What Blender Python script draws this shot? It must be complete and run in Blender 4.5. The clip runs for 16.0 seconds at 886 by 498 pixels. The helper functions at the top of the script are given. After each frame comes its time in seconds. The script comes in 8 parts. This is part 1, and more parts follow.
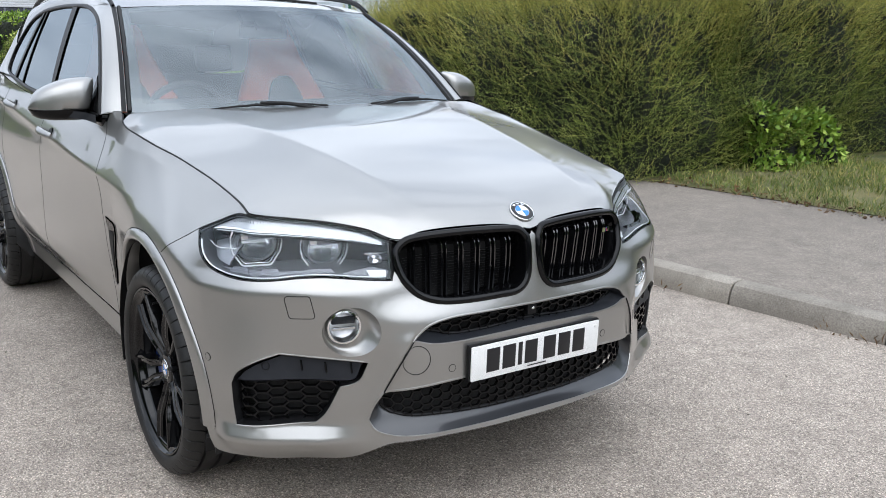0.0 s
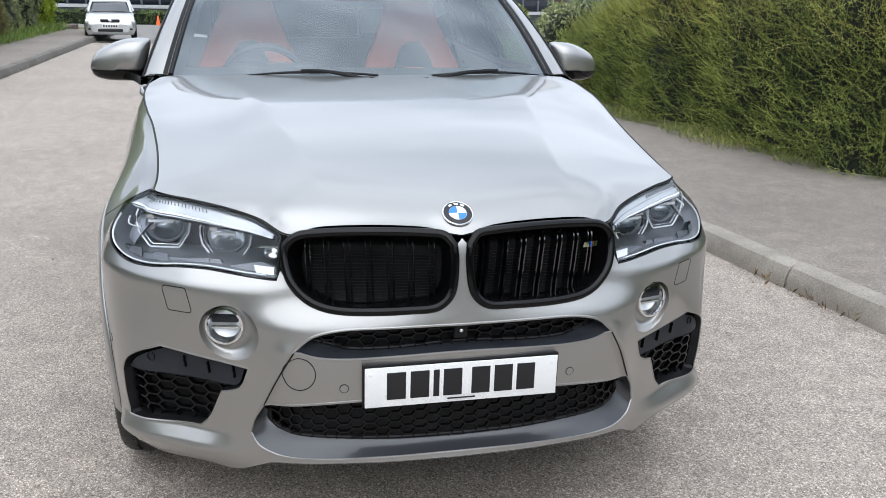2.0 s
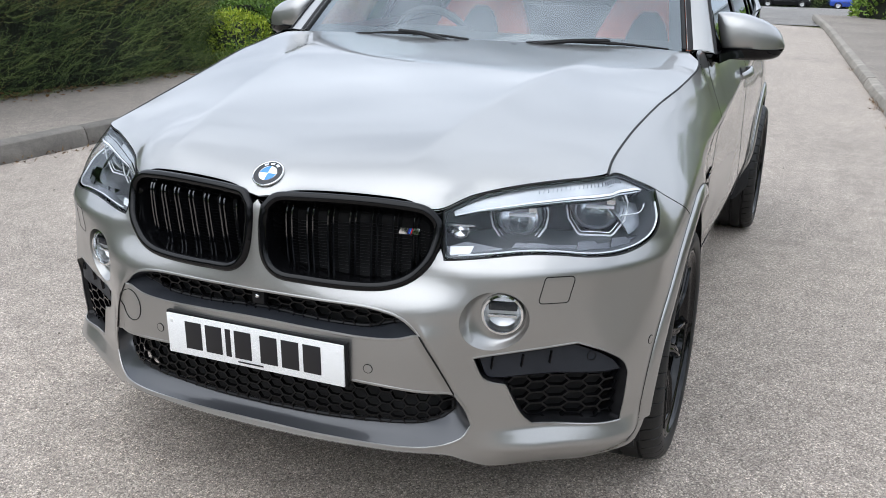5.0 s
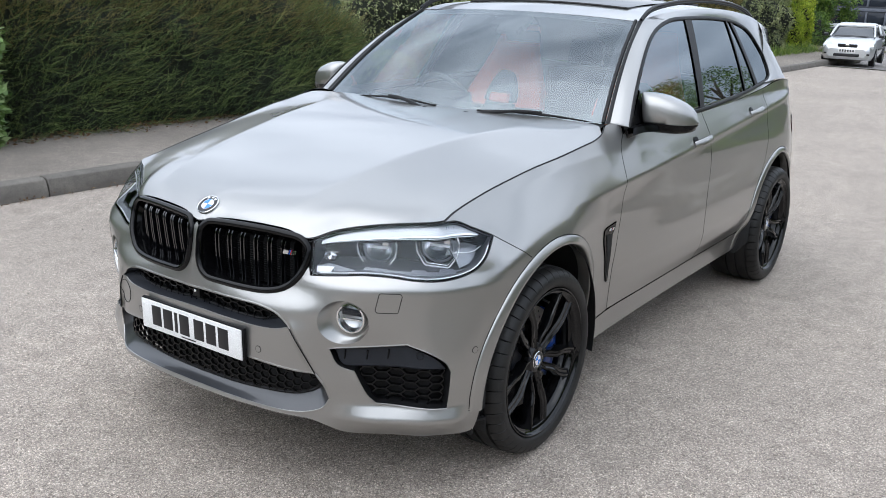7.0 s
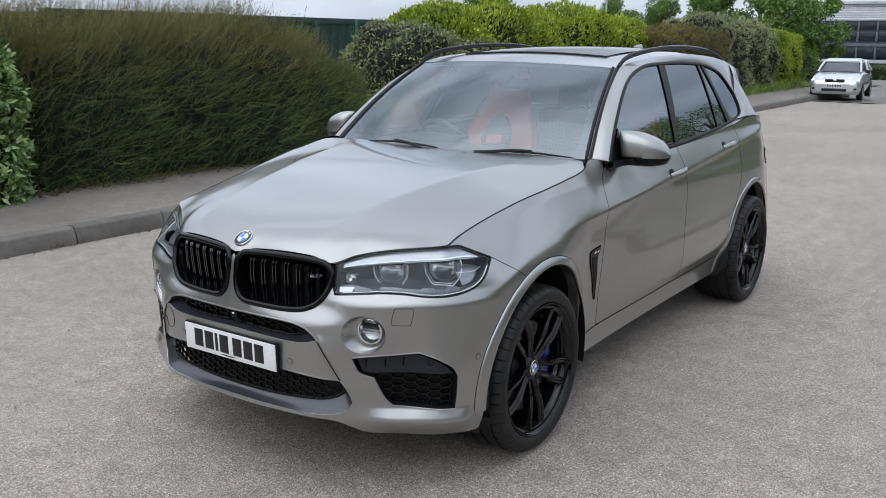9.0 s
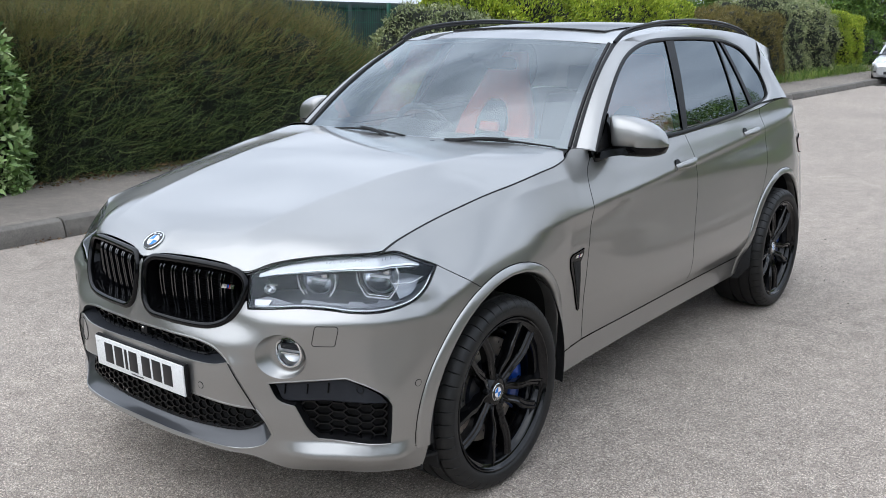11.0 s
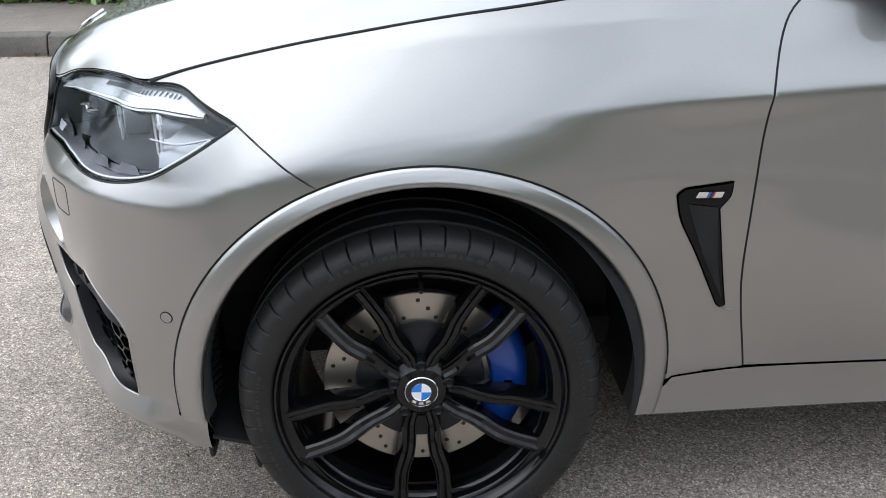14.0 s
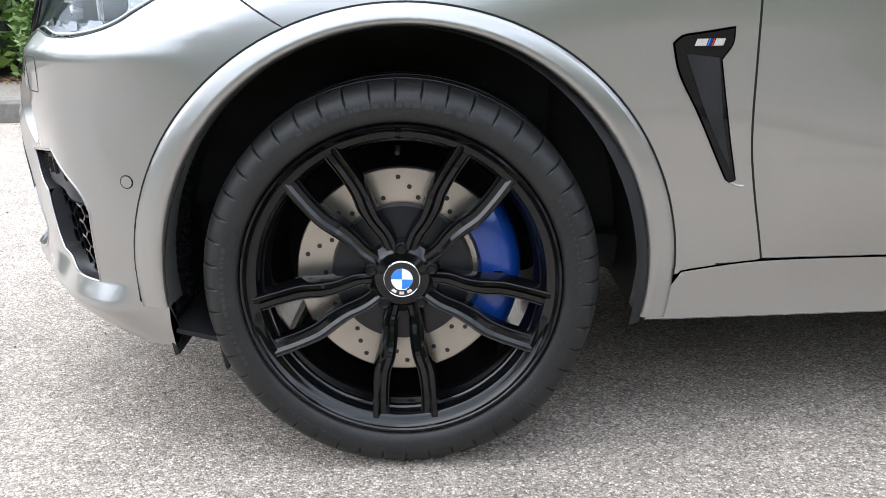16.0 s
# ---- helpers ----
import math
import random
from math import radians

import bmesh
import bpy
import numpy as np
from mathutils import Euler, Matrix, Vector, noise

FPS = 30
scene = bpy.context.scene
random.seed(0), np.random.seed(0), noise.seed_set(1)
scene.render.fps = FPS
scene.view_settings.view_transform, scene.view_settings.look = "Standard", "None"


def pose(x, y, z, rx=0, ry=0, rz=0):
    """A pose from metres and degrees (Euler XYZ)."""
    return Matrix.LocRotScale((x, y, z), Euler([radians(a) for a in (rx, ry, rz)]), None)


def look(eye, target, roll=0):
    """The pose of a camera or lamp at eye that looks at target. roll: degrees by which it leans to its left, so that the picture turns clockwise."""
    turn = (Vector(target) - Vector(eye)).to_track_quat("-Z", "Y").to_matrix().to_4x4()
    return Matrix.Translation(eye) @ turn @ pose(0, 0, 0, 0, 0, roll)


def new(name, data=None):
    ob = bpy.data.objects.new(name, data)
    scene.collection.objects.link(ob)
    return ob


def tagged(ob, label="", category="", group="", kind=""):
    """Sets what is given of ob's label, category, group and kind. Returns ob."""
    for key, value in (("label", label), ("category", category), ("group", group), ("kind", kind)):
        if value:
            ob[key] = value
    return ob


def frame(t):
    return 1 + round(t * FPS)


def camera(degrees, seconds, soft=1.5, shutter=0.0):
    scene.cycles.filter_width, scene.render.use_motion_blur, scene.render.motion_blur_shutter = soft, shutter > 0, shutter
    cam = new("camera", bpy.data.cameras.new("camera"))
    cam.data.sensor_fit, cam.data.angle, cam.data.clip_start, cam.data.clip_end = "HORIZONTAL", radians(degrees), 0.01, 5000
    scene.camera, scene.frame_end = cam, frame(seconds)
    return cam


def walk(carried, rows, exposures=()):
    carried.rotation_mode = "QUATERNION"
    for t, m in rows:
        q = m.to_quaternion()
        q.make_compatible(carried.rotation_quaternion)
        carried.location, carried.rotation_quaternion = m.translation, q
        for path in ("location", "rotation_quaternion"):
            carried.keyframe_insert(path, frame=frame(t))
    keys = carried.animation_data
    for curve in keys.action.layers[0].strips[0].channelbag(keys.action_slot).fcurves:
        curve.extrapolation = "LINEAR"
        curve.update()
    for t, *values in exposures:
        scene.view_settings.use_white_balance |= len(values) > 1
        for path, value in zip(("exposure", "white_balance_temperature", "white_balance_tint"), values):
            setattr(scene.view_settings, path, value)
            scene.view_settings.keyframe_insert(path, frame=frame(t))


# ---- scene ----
from mathutils import geometry

cam = camera(51.8, 16.0, 0.9)
SKY, SUN, SUN_ROT, SUN_UP = 0.206, 0.7, 108.0, 54.0
PATH = [
    (0, (2.997, -1.805, 1.494), (1.394, -0.698, 1.043), 0.6),
    (0.5, (2.981, -1.517, 1.499), (1.305, -0.537, 1.018), 0.5),
    (1, (3.04, -1.198, 1.525), (1.295, -0.36, 1.02), 1.2),
    (1.5, (3.034, -0.897, 1.506), (1.222, -0.226, 0.989), 1.3),
    (2, (3.054, -0.588, 1.506), (1.181, -0.127, 0.975), 1.2),
    (2.5, (3.081, -0.263, 1.512), (1.175, -0.005, 0.965), 1.5),
    (3, (3.001, 0.025, 1.487), (1.084, 0.104, 0.924), 1.7),
    (3.5, (2.928, 0.326, 1.481), (1.017, 0.216, 0.902), 1.2),
    (4, (2.879, 0.668, 1.477), (0.998, 0.337, 0.884), 0.8),
    (4.2, (2.833, 0.781, 1.462), (0.969, 0.371, 0.865), 0.9),
    (6.3, (2.642, 2.083, 1.551), (1.044, 1.023, 0.984), 2.2),
    (6.5, (2.7, 2.222, 1.629), (1.113, 1.144, 1.065), 2.4),
    (7, (2.898, 2.425, 1.708), (1.31, 1.336, 1.166), 2.3),
    (7.5, (3.119, 2.565, 1.731), (1.528, 1.465, 1.222), 1.6),
    (8, (3.283, 2.674, 1.747), (1.686, 1.566, 1.273), 1.1),
    (8.5, (3.295, 2.69, 1.741), (1.692, 1.582, 1.291), 0.7),
    (9, (3.302, 2.695, 1.75), (1.699, 1.586, 1.302), 0.6),
    (9.2, (3.301, 2.681, 1.751), (1.696, 1.575, 1.303), 0.7),
    (11.3, (2.415, 2.71, 1.687), (0.936, 1.46, 1.188), -0.2),
    (11.5, (2.266, 2.73, 1.709), (0.847, 1.43, 1.164), -0.2),
    (12, (1.825, 2.711, 1.691), (0.542, 1.304, 1.081), 0.3),
    (12.5, (1.357, 2.765, 1.665), (0.309, 1.186, 1.028), -0.5),
    (13, (0.926, 2.782, 1.658), (0.118, 1.09, 0.962), 0.5),
    (13.5, (0.483, 2.65, 1.601), (0.002, 0.869, 0.828), 1.5),
    (14, (0.062, 2.47, 1.375), (-0.058, 0.643, 0.569), 0.1),
    (14.5, (-0.091, 2.433, 1.067), (-0.142, 0.577, 0.322), -1.2),
    (15, (-0.075, 2.473, 0.908), (-0.106, 0.567, 0.301), -1.2),
    (15.5, (-0.064, 2.497, 0.887), (-0.086, 0.581, 0.315), -1.0),
    (16, (-0.069, 2.506, 0.876), (-0.076, 0.581, 0.334), -1.0),
]
EXPOSURES = [(0.0, 0.38, 6150, 10), (1.0, 0.37, 6150, 10), (2.5, 0.4, 6150, 10), (4.0, 0.37, 6150, 10), (6.5, 0.41, 6080, 10), (7.0, 0.36, 6060, 10), (7.5, 0.15, 6030, 10), (8.5, -0.07, 6040, 10), (9.0, -0.05, 6040, 10), (11.5, 0.38, 6030, 10), (12.0, 0.47, 6040, 10),
             (12.5, 0.48, 6050, 10), (13.0, 0.4, 6010, 10), (13.5, 0.43, 6020, 10), (14.0, 0.54, 6150, 10), (14.5, 0.89, 6200, 10), (15.5, 1.2, 6110, 10), (16.0, 1.29, 6080, 10)]
walk(cam, [(t, look(eye, target, roll)) for t, eye, target, roll in PATH], EXPOSURES)

# ---- world and light: a bright day under broken cloud ----
world = bpy.data.worlds.new("sky")
scene.world = world
world.use_nodes = True
wt = world.node_tree
wt.nodes.clear()
w_out, w_bg = wt.nodes.new("ShaderNodeOutputWorld"), wt.nodes.new("ShaderNodeBackground")
w_sky, w_mix, w_co = wt.nodes.new("ShaderNodeTexSky"), wt.nodes.new("ShaderNodeMix"), wt.nodes.new("ShaderNodeTexCoord")
w_sky.sky_type, w_sky.sun_disc = "NISHITA", False
w_sky.sun_elevation, w_sky.sun_rotation = radians(SUN_UP), radians(SUN_ROT)
w_map, w_n1, w_n2, w_ramp = wt.nodes.new("ShaderNodeMapping"), wt.nodes.new("ShaderNodeTexNoise"), wt.nodes.new("ShaderNodeTexNoise"), wt.nodes.new("ShaderNodeValToRGB")
w_map.inputs["Scale"].default_value, w_map.inputs["Rotation"].default_value = (1.0, 1.0, 2.6), (0, 0, radians(130))
w_n1.inputs["Scale"].default_value, w_n1.inputs["Detail"].default_value, w_n1.inputs["Roughness"].default_value = 2.1, 7, 0.55
w_n2.inputs["Scale"].default_value, w_n2.inputs["Detail"].default_value = 3.2, 6
w_ramp.color_ramp.elements[0].position, w_ramp.color_ramp.elements[1].position = 0.12, 0.38
w_shade = wt.nodes.new("ShaderNodeMix")
w_mix.data_type = w_shade.data_type = "RGBA"
w_shade.inputs[6].default_value, w_shade.inputs[7].default_value = (3.0, 3.35, 3.9, 1), (6.6, 6.95, 7.5, 1)
wt.links.new(w_co.outputs["Generated"], w_map.inputs["Vector"])
for n in (w_n1, w_n2):
    wt.links.new(w_map.outputs["Vector"], n.inputs["Vector"])
wt.links.new(w_n1.outputs["Fac"], w_ramp.inputs["Fac"])
w_rng = wt.nodes.new("ShaderNodeMapRange")
w_rng.inputs["From Min"].default_value, w_rng.inputs["From Max"].default_value = 0.32, 0.66
wt.links.new(w_n2.outputs["Fac"], w_rng.inputs["Value"])
wt.links.new(w_rng.outputs["Result"], w_shade.inputs[0])
wt.links.new(w_ramp.outputs["Color"], w_mix.inputs[0])
wt.links.new(w_sky.outputs["Color"], w_mix.inputs[6])
wt.links.new(w_shade.outputs[2], w_mix.inputs[7])
# Thin cloud glows softly round the veiled sun.
w_dot, w_pow, w_glow = wt.nodes.new("ShaderNodeVectorMath"), wt.nodes.new("ShaderNodeMath"), wt.nodes.new("ShaderNodeMix")
w_dot.operation, w_pow.operation = "DOT_PRODUCT", "POWER"
w_dot.inputs[1].default_value = (math.cos(radians(SUN_UP)) * math.sin(radians(SUN_ROT)), math.cos(radians(SUN_UP)) * math.cos(radians(SUN_ROT)), math.sin(radians(SUN_UP)))
w_pow.use_clamp, w_pow.inputs[1].default_value = True, 3.0
w_glow.data_type, w_glow.blend_type = "RGBA", "ADD"
w_glow.inputs[7].default_value = (4.6, 4.45, 4.2, 1)
wt.links.new(w_co.outputs["Generated"], w_dot.inputs[0])
wt.links.new(w_dot.outputs["Value"], w_pow.inputs[0])
wt.links.new(w_pow.outputs[0], w_glow.inputs[0])
# An overcast sky is darker towards the horizon.
w_xyz, w_low, w_dim = wt.nodes.new("ShaderNodeSeparateXYZ"), wt.nodes.new("ShaderNodeMapRange"), wt.nodes.new("ShaderNodeMix")
w_low.inputs["From Max"].default_value, w_low.inputs["To Min"].default_value = 0.45, 0.54
w_dim.data_type, w_dim.blend_type, w_dim.inputs[0].default_value = "RGBA", "MULTIPLY", 1.0
wt.links.new(w_co.outputs["Generated"], w_xyz.inputs[0])
wt.links.new(w_xyz.outputs["Z"], w_low.inputs["Value"])
wt.links.new(w_mix.outputs[2], w_dim.inputs[6])
wt.links.new(w_low.outputs["Result"], w_dim.inputs[7])
wt.links.new(w_dim.outputs[2], w_glow.inputs[6])
wt.links.new(w_glow.outputs[2], w_bg.inputs["Color"])
w_bg.inputs["Strength"].default_value = SKY
wt.links.new(w_bg.outputs["Background"], w_out.inputs["Surface"])
sun = new("sun", bpy.data.lights.new("sun", "SUN"))
sun.data.energy, sun.data.angle, sun.data.color = SUN, radians(80), (1.0, 0.975, 0.94)
sun.matrix_world = look((0, 0, 30), (-30 / math.tan(radians(SUN_UP)) * math.sin(radians(SUN_ROT)), -30 / math.tan(radians(SUN_UP)) * math.cos(radians(SUN_ROT)), 0))

# ---- materials ----
def material(name, colour, rough=0.5, metal=0.0, coat=0.0, coat_rough=0.03, spec=0.5):
    m = bpy.data.materials.new(name)
    m.use_nodes = True
    b = m.node_tree.nodes["Principled BSDF"]
    b.inputs["Base Color"].default_value = (*colour, 1)
    b.inputs["Roughness"].default_value, b.inputs["Metallic"].default_value = rough, metal
    b.inputs["Coat Weight"].default_value, b.inputs["Coat Roughness"].default_value = coat, coat_rough
    b.inputs["Specular IOR Level"].default_value = spec
    return m


def node(m, kind, **values):
    n = m.node_tree.nodes.new("ShaderNode" + kind)
    for k, v in values.items():
        n.inputs[k.replace("_", " ")].default_value = v
    return n


def link(m, a, out, b, into):
    m.node_tree.links.new(a.outputs[out], b.inputs[into])


def ramp(m, stops):
    n = m.node_tree.nodes.new("ShaderNodeValToRGB")
    while len(n.color_ramp.elements) < len(stops):
        n.color_ramp.elements.new(0.5)
    for e, (at, c) in zip(n.color_ramp.elements, stops):
        e.position, e.color = at, (*c, 1) if len(c) == 3 else c
    return n


def mixed(m, fac, a, b, how="MIX"):
    """Colour mix; fac, a and b are sockets or values."""
    n = m.node_tree.nodes.new("ShaderNodeMix")
    n.data_type, n.blend_type = "RGBA", how
    for slot, v in ((0, fac), (6, a), (7, b)):
        if hasattr(v, "is_output"):
            m.node_tree.links.new(v, n.inputs[slot])
        else:
            n.inputs[slot].default_value = v if slot == 0 else (*v, 1)
    return n.outputs[2]


def varied(name, dark, light, scale=4.0, fine=60.0, rough=0.8, bump=0.3, bump_dist=0.01, detail=6, random=0.0):
    """A surface with stains at one scale and grain at another."""
    m = material(name, dark, rough)
    b = m.node_tree.nodes["Principled BSDF"]
    co = node(m, "TexCoord")
    n1, n2 = node(m, "TexNoise", Scale=scale, Detail=detail, Roughness=0.6), node(m, "TexNoise", Scale=fine, Detail=4.0)
    for n in (n1, n2):
        link(m, co, "Object", n, "Vector")
    r1 = ramp(m, [(0.3, dark), (0.7, light)])
    link(m, n1, "Fac", r1, "Fac")
    r2 = ramp(m, [(0.3, (0.72, 0.72, 0.72)), (0.7, (1.25, 1.25, 1.25))])
    link(m, n2, "Fac", r2, "Fac")
    col = mixed(m, 1.0, r1.outputs["Color"], r2.outputs["Color"], "MULTIPLY")
    if random:
        info = m.node_tree.nodes.new("ShaderNodeObjectInfo")
        r3 = ramp(m, [(0.0, (1 - random,) * 3), (1.0, (1 + random,) * 3)])
        link(m, info, "Random", r3, "Fac")
        col = mixed(m, 1.0, col, r3.outputs["Color"], "MULTIPLY")
    m.node_tree.links.new(col, b.inputs["Base Color"])
    bp = node(m, "Bump", Strength=bump, Distance=bump_dist)
    link(m, n2, "Fac", bp, "Height")
    link(m, bp, "Normal", b, "Normal")
    return m


def asphalt_material(name, base, light, dark, scale, rough=0.85, stain=0.35):
    """Bound stone chippings: pale and dark stones in a grey binder, with broad wear and dust."""
    m = material(name, base, rough)
    b = m.node_tree.nodes["Principled BSDF"]
    co = node(m, "TexCoord")
    v = node(m, "TexVoronoi", Scale=scale)
    v2 = node(m, "TexVoronoi", Scale=scale * 2.3)
    big, mid = node(m, "TexNoise", Scale=0.45, Detail=5.0, Roughness=0.6), node(m, "TexNoise", Scale=7.0, Detail=5.0)
    for n in (v, v2, big, mid):
        link(m, co, "Object", n, "Vector")
    sep = node(m, "SeparateColor")
    link(m, v, "Color", sep, "Color")
    stones = ramp(m, [(0.0, dark), (0.35, base), (0.68, base), (0.86, light), (1.0, tuple(min(1, c * 1.35) for c in light))])
    link(m, sep, "Red", stones, "Fac")
    sep2 = node(m, "SeparateColor")
    link(m, v2, "Color", sep2, "Color")
    grit = ramp(m, [(0.0, (0.66, 0.66, 0.66)), (0.5, (1, 1, 1)), (1.0, (1.36, 1.36, 1.34))])
    link(m, sep2, "Green", grit, "Fac")
    edge = ramp(m, [(0.0, (1, 1, 1)), (0.55, (1, 1, 1)), (0.95, (0.5, 0.5, 0.5))])
    link(m, v, "Distance", edge, "Fac")
    wear = ramp(m, [(0.3, (1 - stain,) * 3), (0.55, (1, 1, 1)), (0.75, (1 + stain * 0.45, 1 + stain * 0.4, 1 + stain * 0.32))])
    link(m, big, "Fac", wear, "Fac")
    wear2 = ramp(m, [(0.3, (0.86, 0.86, 0.86)), (0.7, (1.1, 1.1, 1.1))])
    link(m, mid, "Fac", wear2, "Fac")
    col = mixed(m, 1.0, stones.outputs["Color"], grit.outputs["Color"], "MULTIPLY")
    lumps = node(m, "TexNoise", Scale=48.0, Detail=3.0, Roughness=0.7)
    link(m, co, "Object", lumps, "Vector")
    wear3 = ramp(m, [(0.28, (0.83, 0.83, 0.83)), (0.5, (1, 1, 1)), (0.72, (1.15, 1.145, 1.13))])
    link(m, lumps, "Fac", wear3, "Fac")
    for r in (edge, wear, wear2, wear3):
        col = mixed(m, 1.0, col, r.outputs["Color"], "MULTIPLY")
    m.node_tree.links.new(col, b.inputs["Base Color"])
    bp = node(m, "Bump", Strength=0.6, Distance=0.005)
    link(m, v, "Distance", bp, "Height")
    bp.invert = True
    link(m, bp, "Normal", b, "Normal")
    return m


def paint_material(name, colour, rough=0.32, metal=0.85, flake=0.035):
    """Metallic paint under clear lacquer, with flakes and a thin film of dust."""
    m = material(name, colour, rough, metal, 1.0, 0.025)
    b = m.node_tree.nodes["Principled BSDF"]
    b.inputs["Coat IOR"].default_value = 1.62
    co = node(m, "TexCoord")
    v = node(m, "TexVoronoi", Scale=900.0)
    dust = node(m, "TexNoise", Scale=2.0, Detail=2.0)
    for n in (v, dust):
        link(m, co, "Object", n, "Vector")
    sep = node(m, "SeparateColor")
    link(m, v, "Color", sep, "Color")
    fl = ramp(m, [(0.0, (1 - flake,) * 3), (1.0, (1 + flake,) * 3)])
    link(m, sep, "Red", fl, "Fac")
    col = mixed(m, 1.0, colour, fl.outputs["Color"], "MULTIPLY")
    m.node_tree.links.new(col, b.inputs["Base Color"])
    r = ramp(m, [(0.3, (rough - 0.01,) * 3), (0.8, (rough + 0.025,) * 3)])
    link(m, dust, "Fac", r, "Fac")
    link(m, r, "Color", b, "Roughness")
    return m


def glass_material(name, tint, face=0.045, gloss=0.012, shine=1.0):
    """A pane: clear with a tint; its mirror gloss grows from `face` seen square on to full at a glancing view."""
    m = bpy.data.materials.new(name)
    m.use_nodes = True
    t = m.node_tree
    t.nodes.clear()
    out, mix, gl, tr, lw = (t.nodes.new("ShaderNode" + k) for k in ("OutputMaterial", "MixShader", "BsdfGlossy", "BsdfTransparent", "LayerWeight"))
    gl.inputs["Roughness"].default_value = gloss
    gl.inputs["Color"].default_value = (0.87 * shine, 0.95 * shine, shine, 1)
    tr.inputs["Color"].default_value = (*tint, 1)
    lw.inputs["Blend"].default_value = 0.5
    power, scale = t.nodes.new("ShaderNodeMath"), t.nodes.new("ShaderNodeMath")
    power.operation, scale.operation = "POWER", "MULTIPLY_ADD"
    power.inputs[1].default_value = 5.0
    scale.inputs[1].default_value, scale.inputs[2].default_value = 1.0 - face, face
    t.links.new(lw.outputs["Facing"], power.inputs[0])
    t.links.new(power.outputs[0], scale.inputs[0])
    t.links.new(scale.outputs[0], mix.inputs[0])
    t.links.new(tr.outputs[0], mix.inputs[1])
    t.links.new(gl.outputs[0], mix.inputs[2])
    t.links.new(mix.outputs[0], out.inputs["Surface"])
    return m


def leaf_material(name, low, high, tip, rough=0.55):
    """Leaves: each its own tone, with a little light let through."""
    m = material(name, low, rough, spec=0.35)
    b = m.node_tree.nodes["Principled BSDF"]
    geo, co = node(m, "NewGeometry"), node(m, "TexCoord")
    big = node(m, "TexNoise", Scale=0.9, Detail=4.0)
    link(m, co, "Object", big, "Vector")
    r = ramp(m, [(0.0, low), (0.62, high), (1.0, tip)])
    link(m, geo, "Random Per Island", r, "Fac")
    patch = ramp(m, [(0.32, (0.72, 0.74, 0.7)), (0.7, (1.2, 1.15, 1.0))])
    link(m, big, "Fac", patch, "Fac")
    m.node_tree.links.new(mixed(m, 1.0, r.outputs["Color"], patch.outputs["Color"], "MULTIPLY"), b.inputs["Base Color"])
    b.inputs["Transmission Weight"].default_value = 0.0
    b.inputs["Subsurface Weight"].default_value = 0.0
    return m


PAINT = paint_material("grey_metallic_paint", (0.33, 0.326, 0.315), 0.34, 0.86)
BLACK_GLOSS = material("black_gloss", (0.003, 0.003, 0.0035), 0.05, spec=0.24)
WHEEL_BLACK = material("gloss_black_wheel_lacquer", (0.003, 0.003, 0.0035), 0.05, 0.0, 0.0, 0.03, 0.38)
SLAT_BLACK = material("black_grille_slat", (0.004, 0.004, 0.005), 0.1, 0.0, 1.0, 0.04, 0.9)
BLACK_SATIN = varied("black_satin_plastic", (0.005, 0.005, 0.0055), (0.01, 0.01, 0.011), 20, 600, 0.4, 0.15, 0.001)
BLACK_MATT = varied("black_textured_plastic", (0.013, 0.013, 0.0135), (0.025, 0.025, 0.0255), 10, 500, 0.65, 0.3, 0.001)
BLUE_GREY = varied("dark_plastic_insert", (0.016, 0.018, 0.022), (0.026, 0.028, 0.034), 10, 700, 0.5, 0.2, 0.001)
SCOOP = material("dark_grey_lip_paint", (0.037, 0.039, 0.044), 0.38, 0.4, 0.6, 0.08)
RUBBER = varied("tyre_rubber", (0.0105, 0.0105, 0.0105), (0.0185, 0.018, 0.0175), 14, 240, 0.5, 0.25, 0.001)
RUBBER.node_tree.nodes["Principled BSDF"].inputs["Specular IOR Level"].default_value = 0.32
for m_dark in (BLACK_SATIN, BLACK_MATT, BLUE_GREY):
    m_dark.node_tree.nodes["Principled BSDF"].inputs["Specular IOR Level"].default_value = 0.2
RUBBER_MARK = varied("tyre_lettering", (0.012, 0.012, 0.013), (0.021, 0.021, 0.022), 14, 240, 0.6, 0.1, 0.001)
SEAL = material("black_rubber_seal", (0.005, 0.005, 0.005), 0.5, spec=0.3)
CHROME = material("bright_chrome", (0.82, 0.83, 0.84), 0.08, 1.0)
SATIN_METAL = material("satin_metal", (0.6, 0.6, 0.6), 0.3, 1.0)
LAMP_SILVER = material("lamp_reflector", (0.75, 0.76, 0.78), 0.16, 1.0)
LAMP_WHITE = material("light_guide", (0.88, 0.9, 0.92), 0.25, 0.0, 0.6)
LAMP_MID = material("lamp_reflector_grey", (0.3, 0.31, 0.33), 0.3, 0.7)
LAMP_BROW = material("clear_brow_plastic", (0.5, 0.515, 0.53), 0.25, 0.4, 0.5)
LAMP_GREY = material("lamp_housing_grey", (0.16, 0.165, 0.18), 0.3, 0.6)
LAMP_DARK = material("lamp_housing_black", (0.008, 0.009, 0.013), 0.3, spec=0.4)
LENS = glass_material("headlamp_lens", (0.96, 0.97, 0.98), 0.075, 0.012, 0.4)
WINDSCREEN_GLASS = glass_material("windscreen_glass", (0.86, 0.9, 0.88), 0.18)
SIDE_GLASS_M = glass_material("side_window_glass", (0.42, 0.48, 0.47), 0.3)
PRIVACY = glass_material("privacy_glass", (0.04, 0.045, 0.045), 0.22)
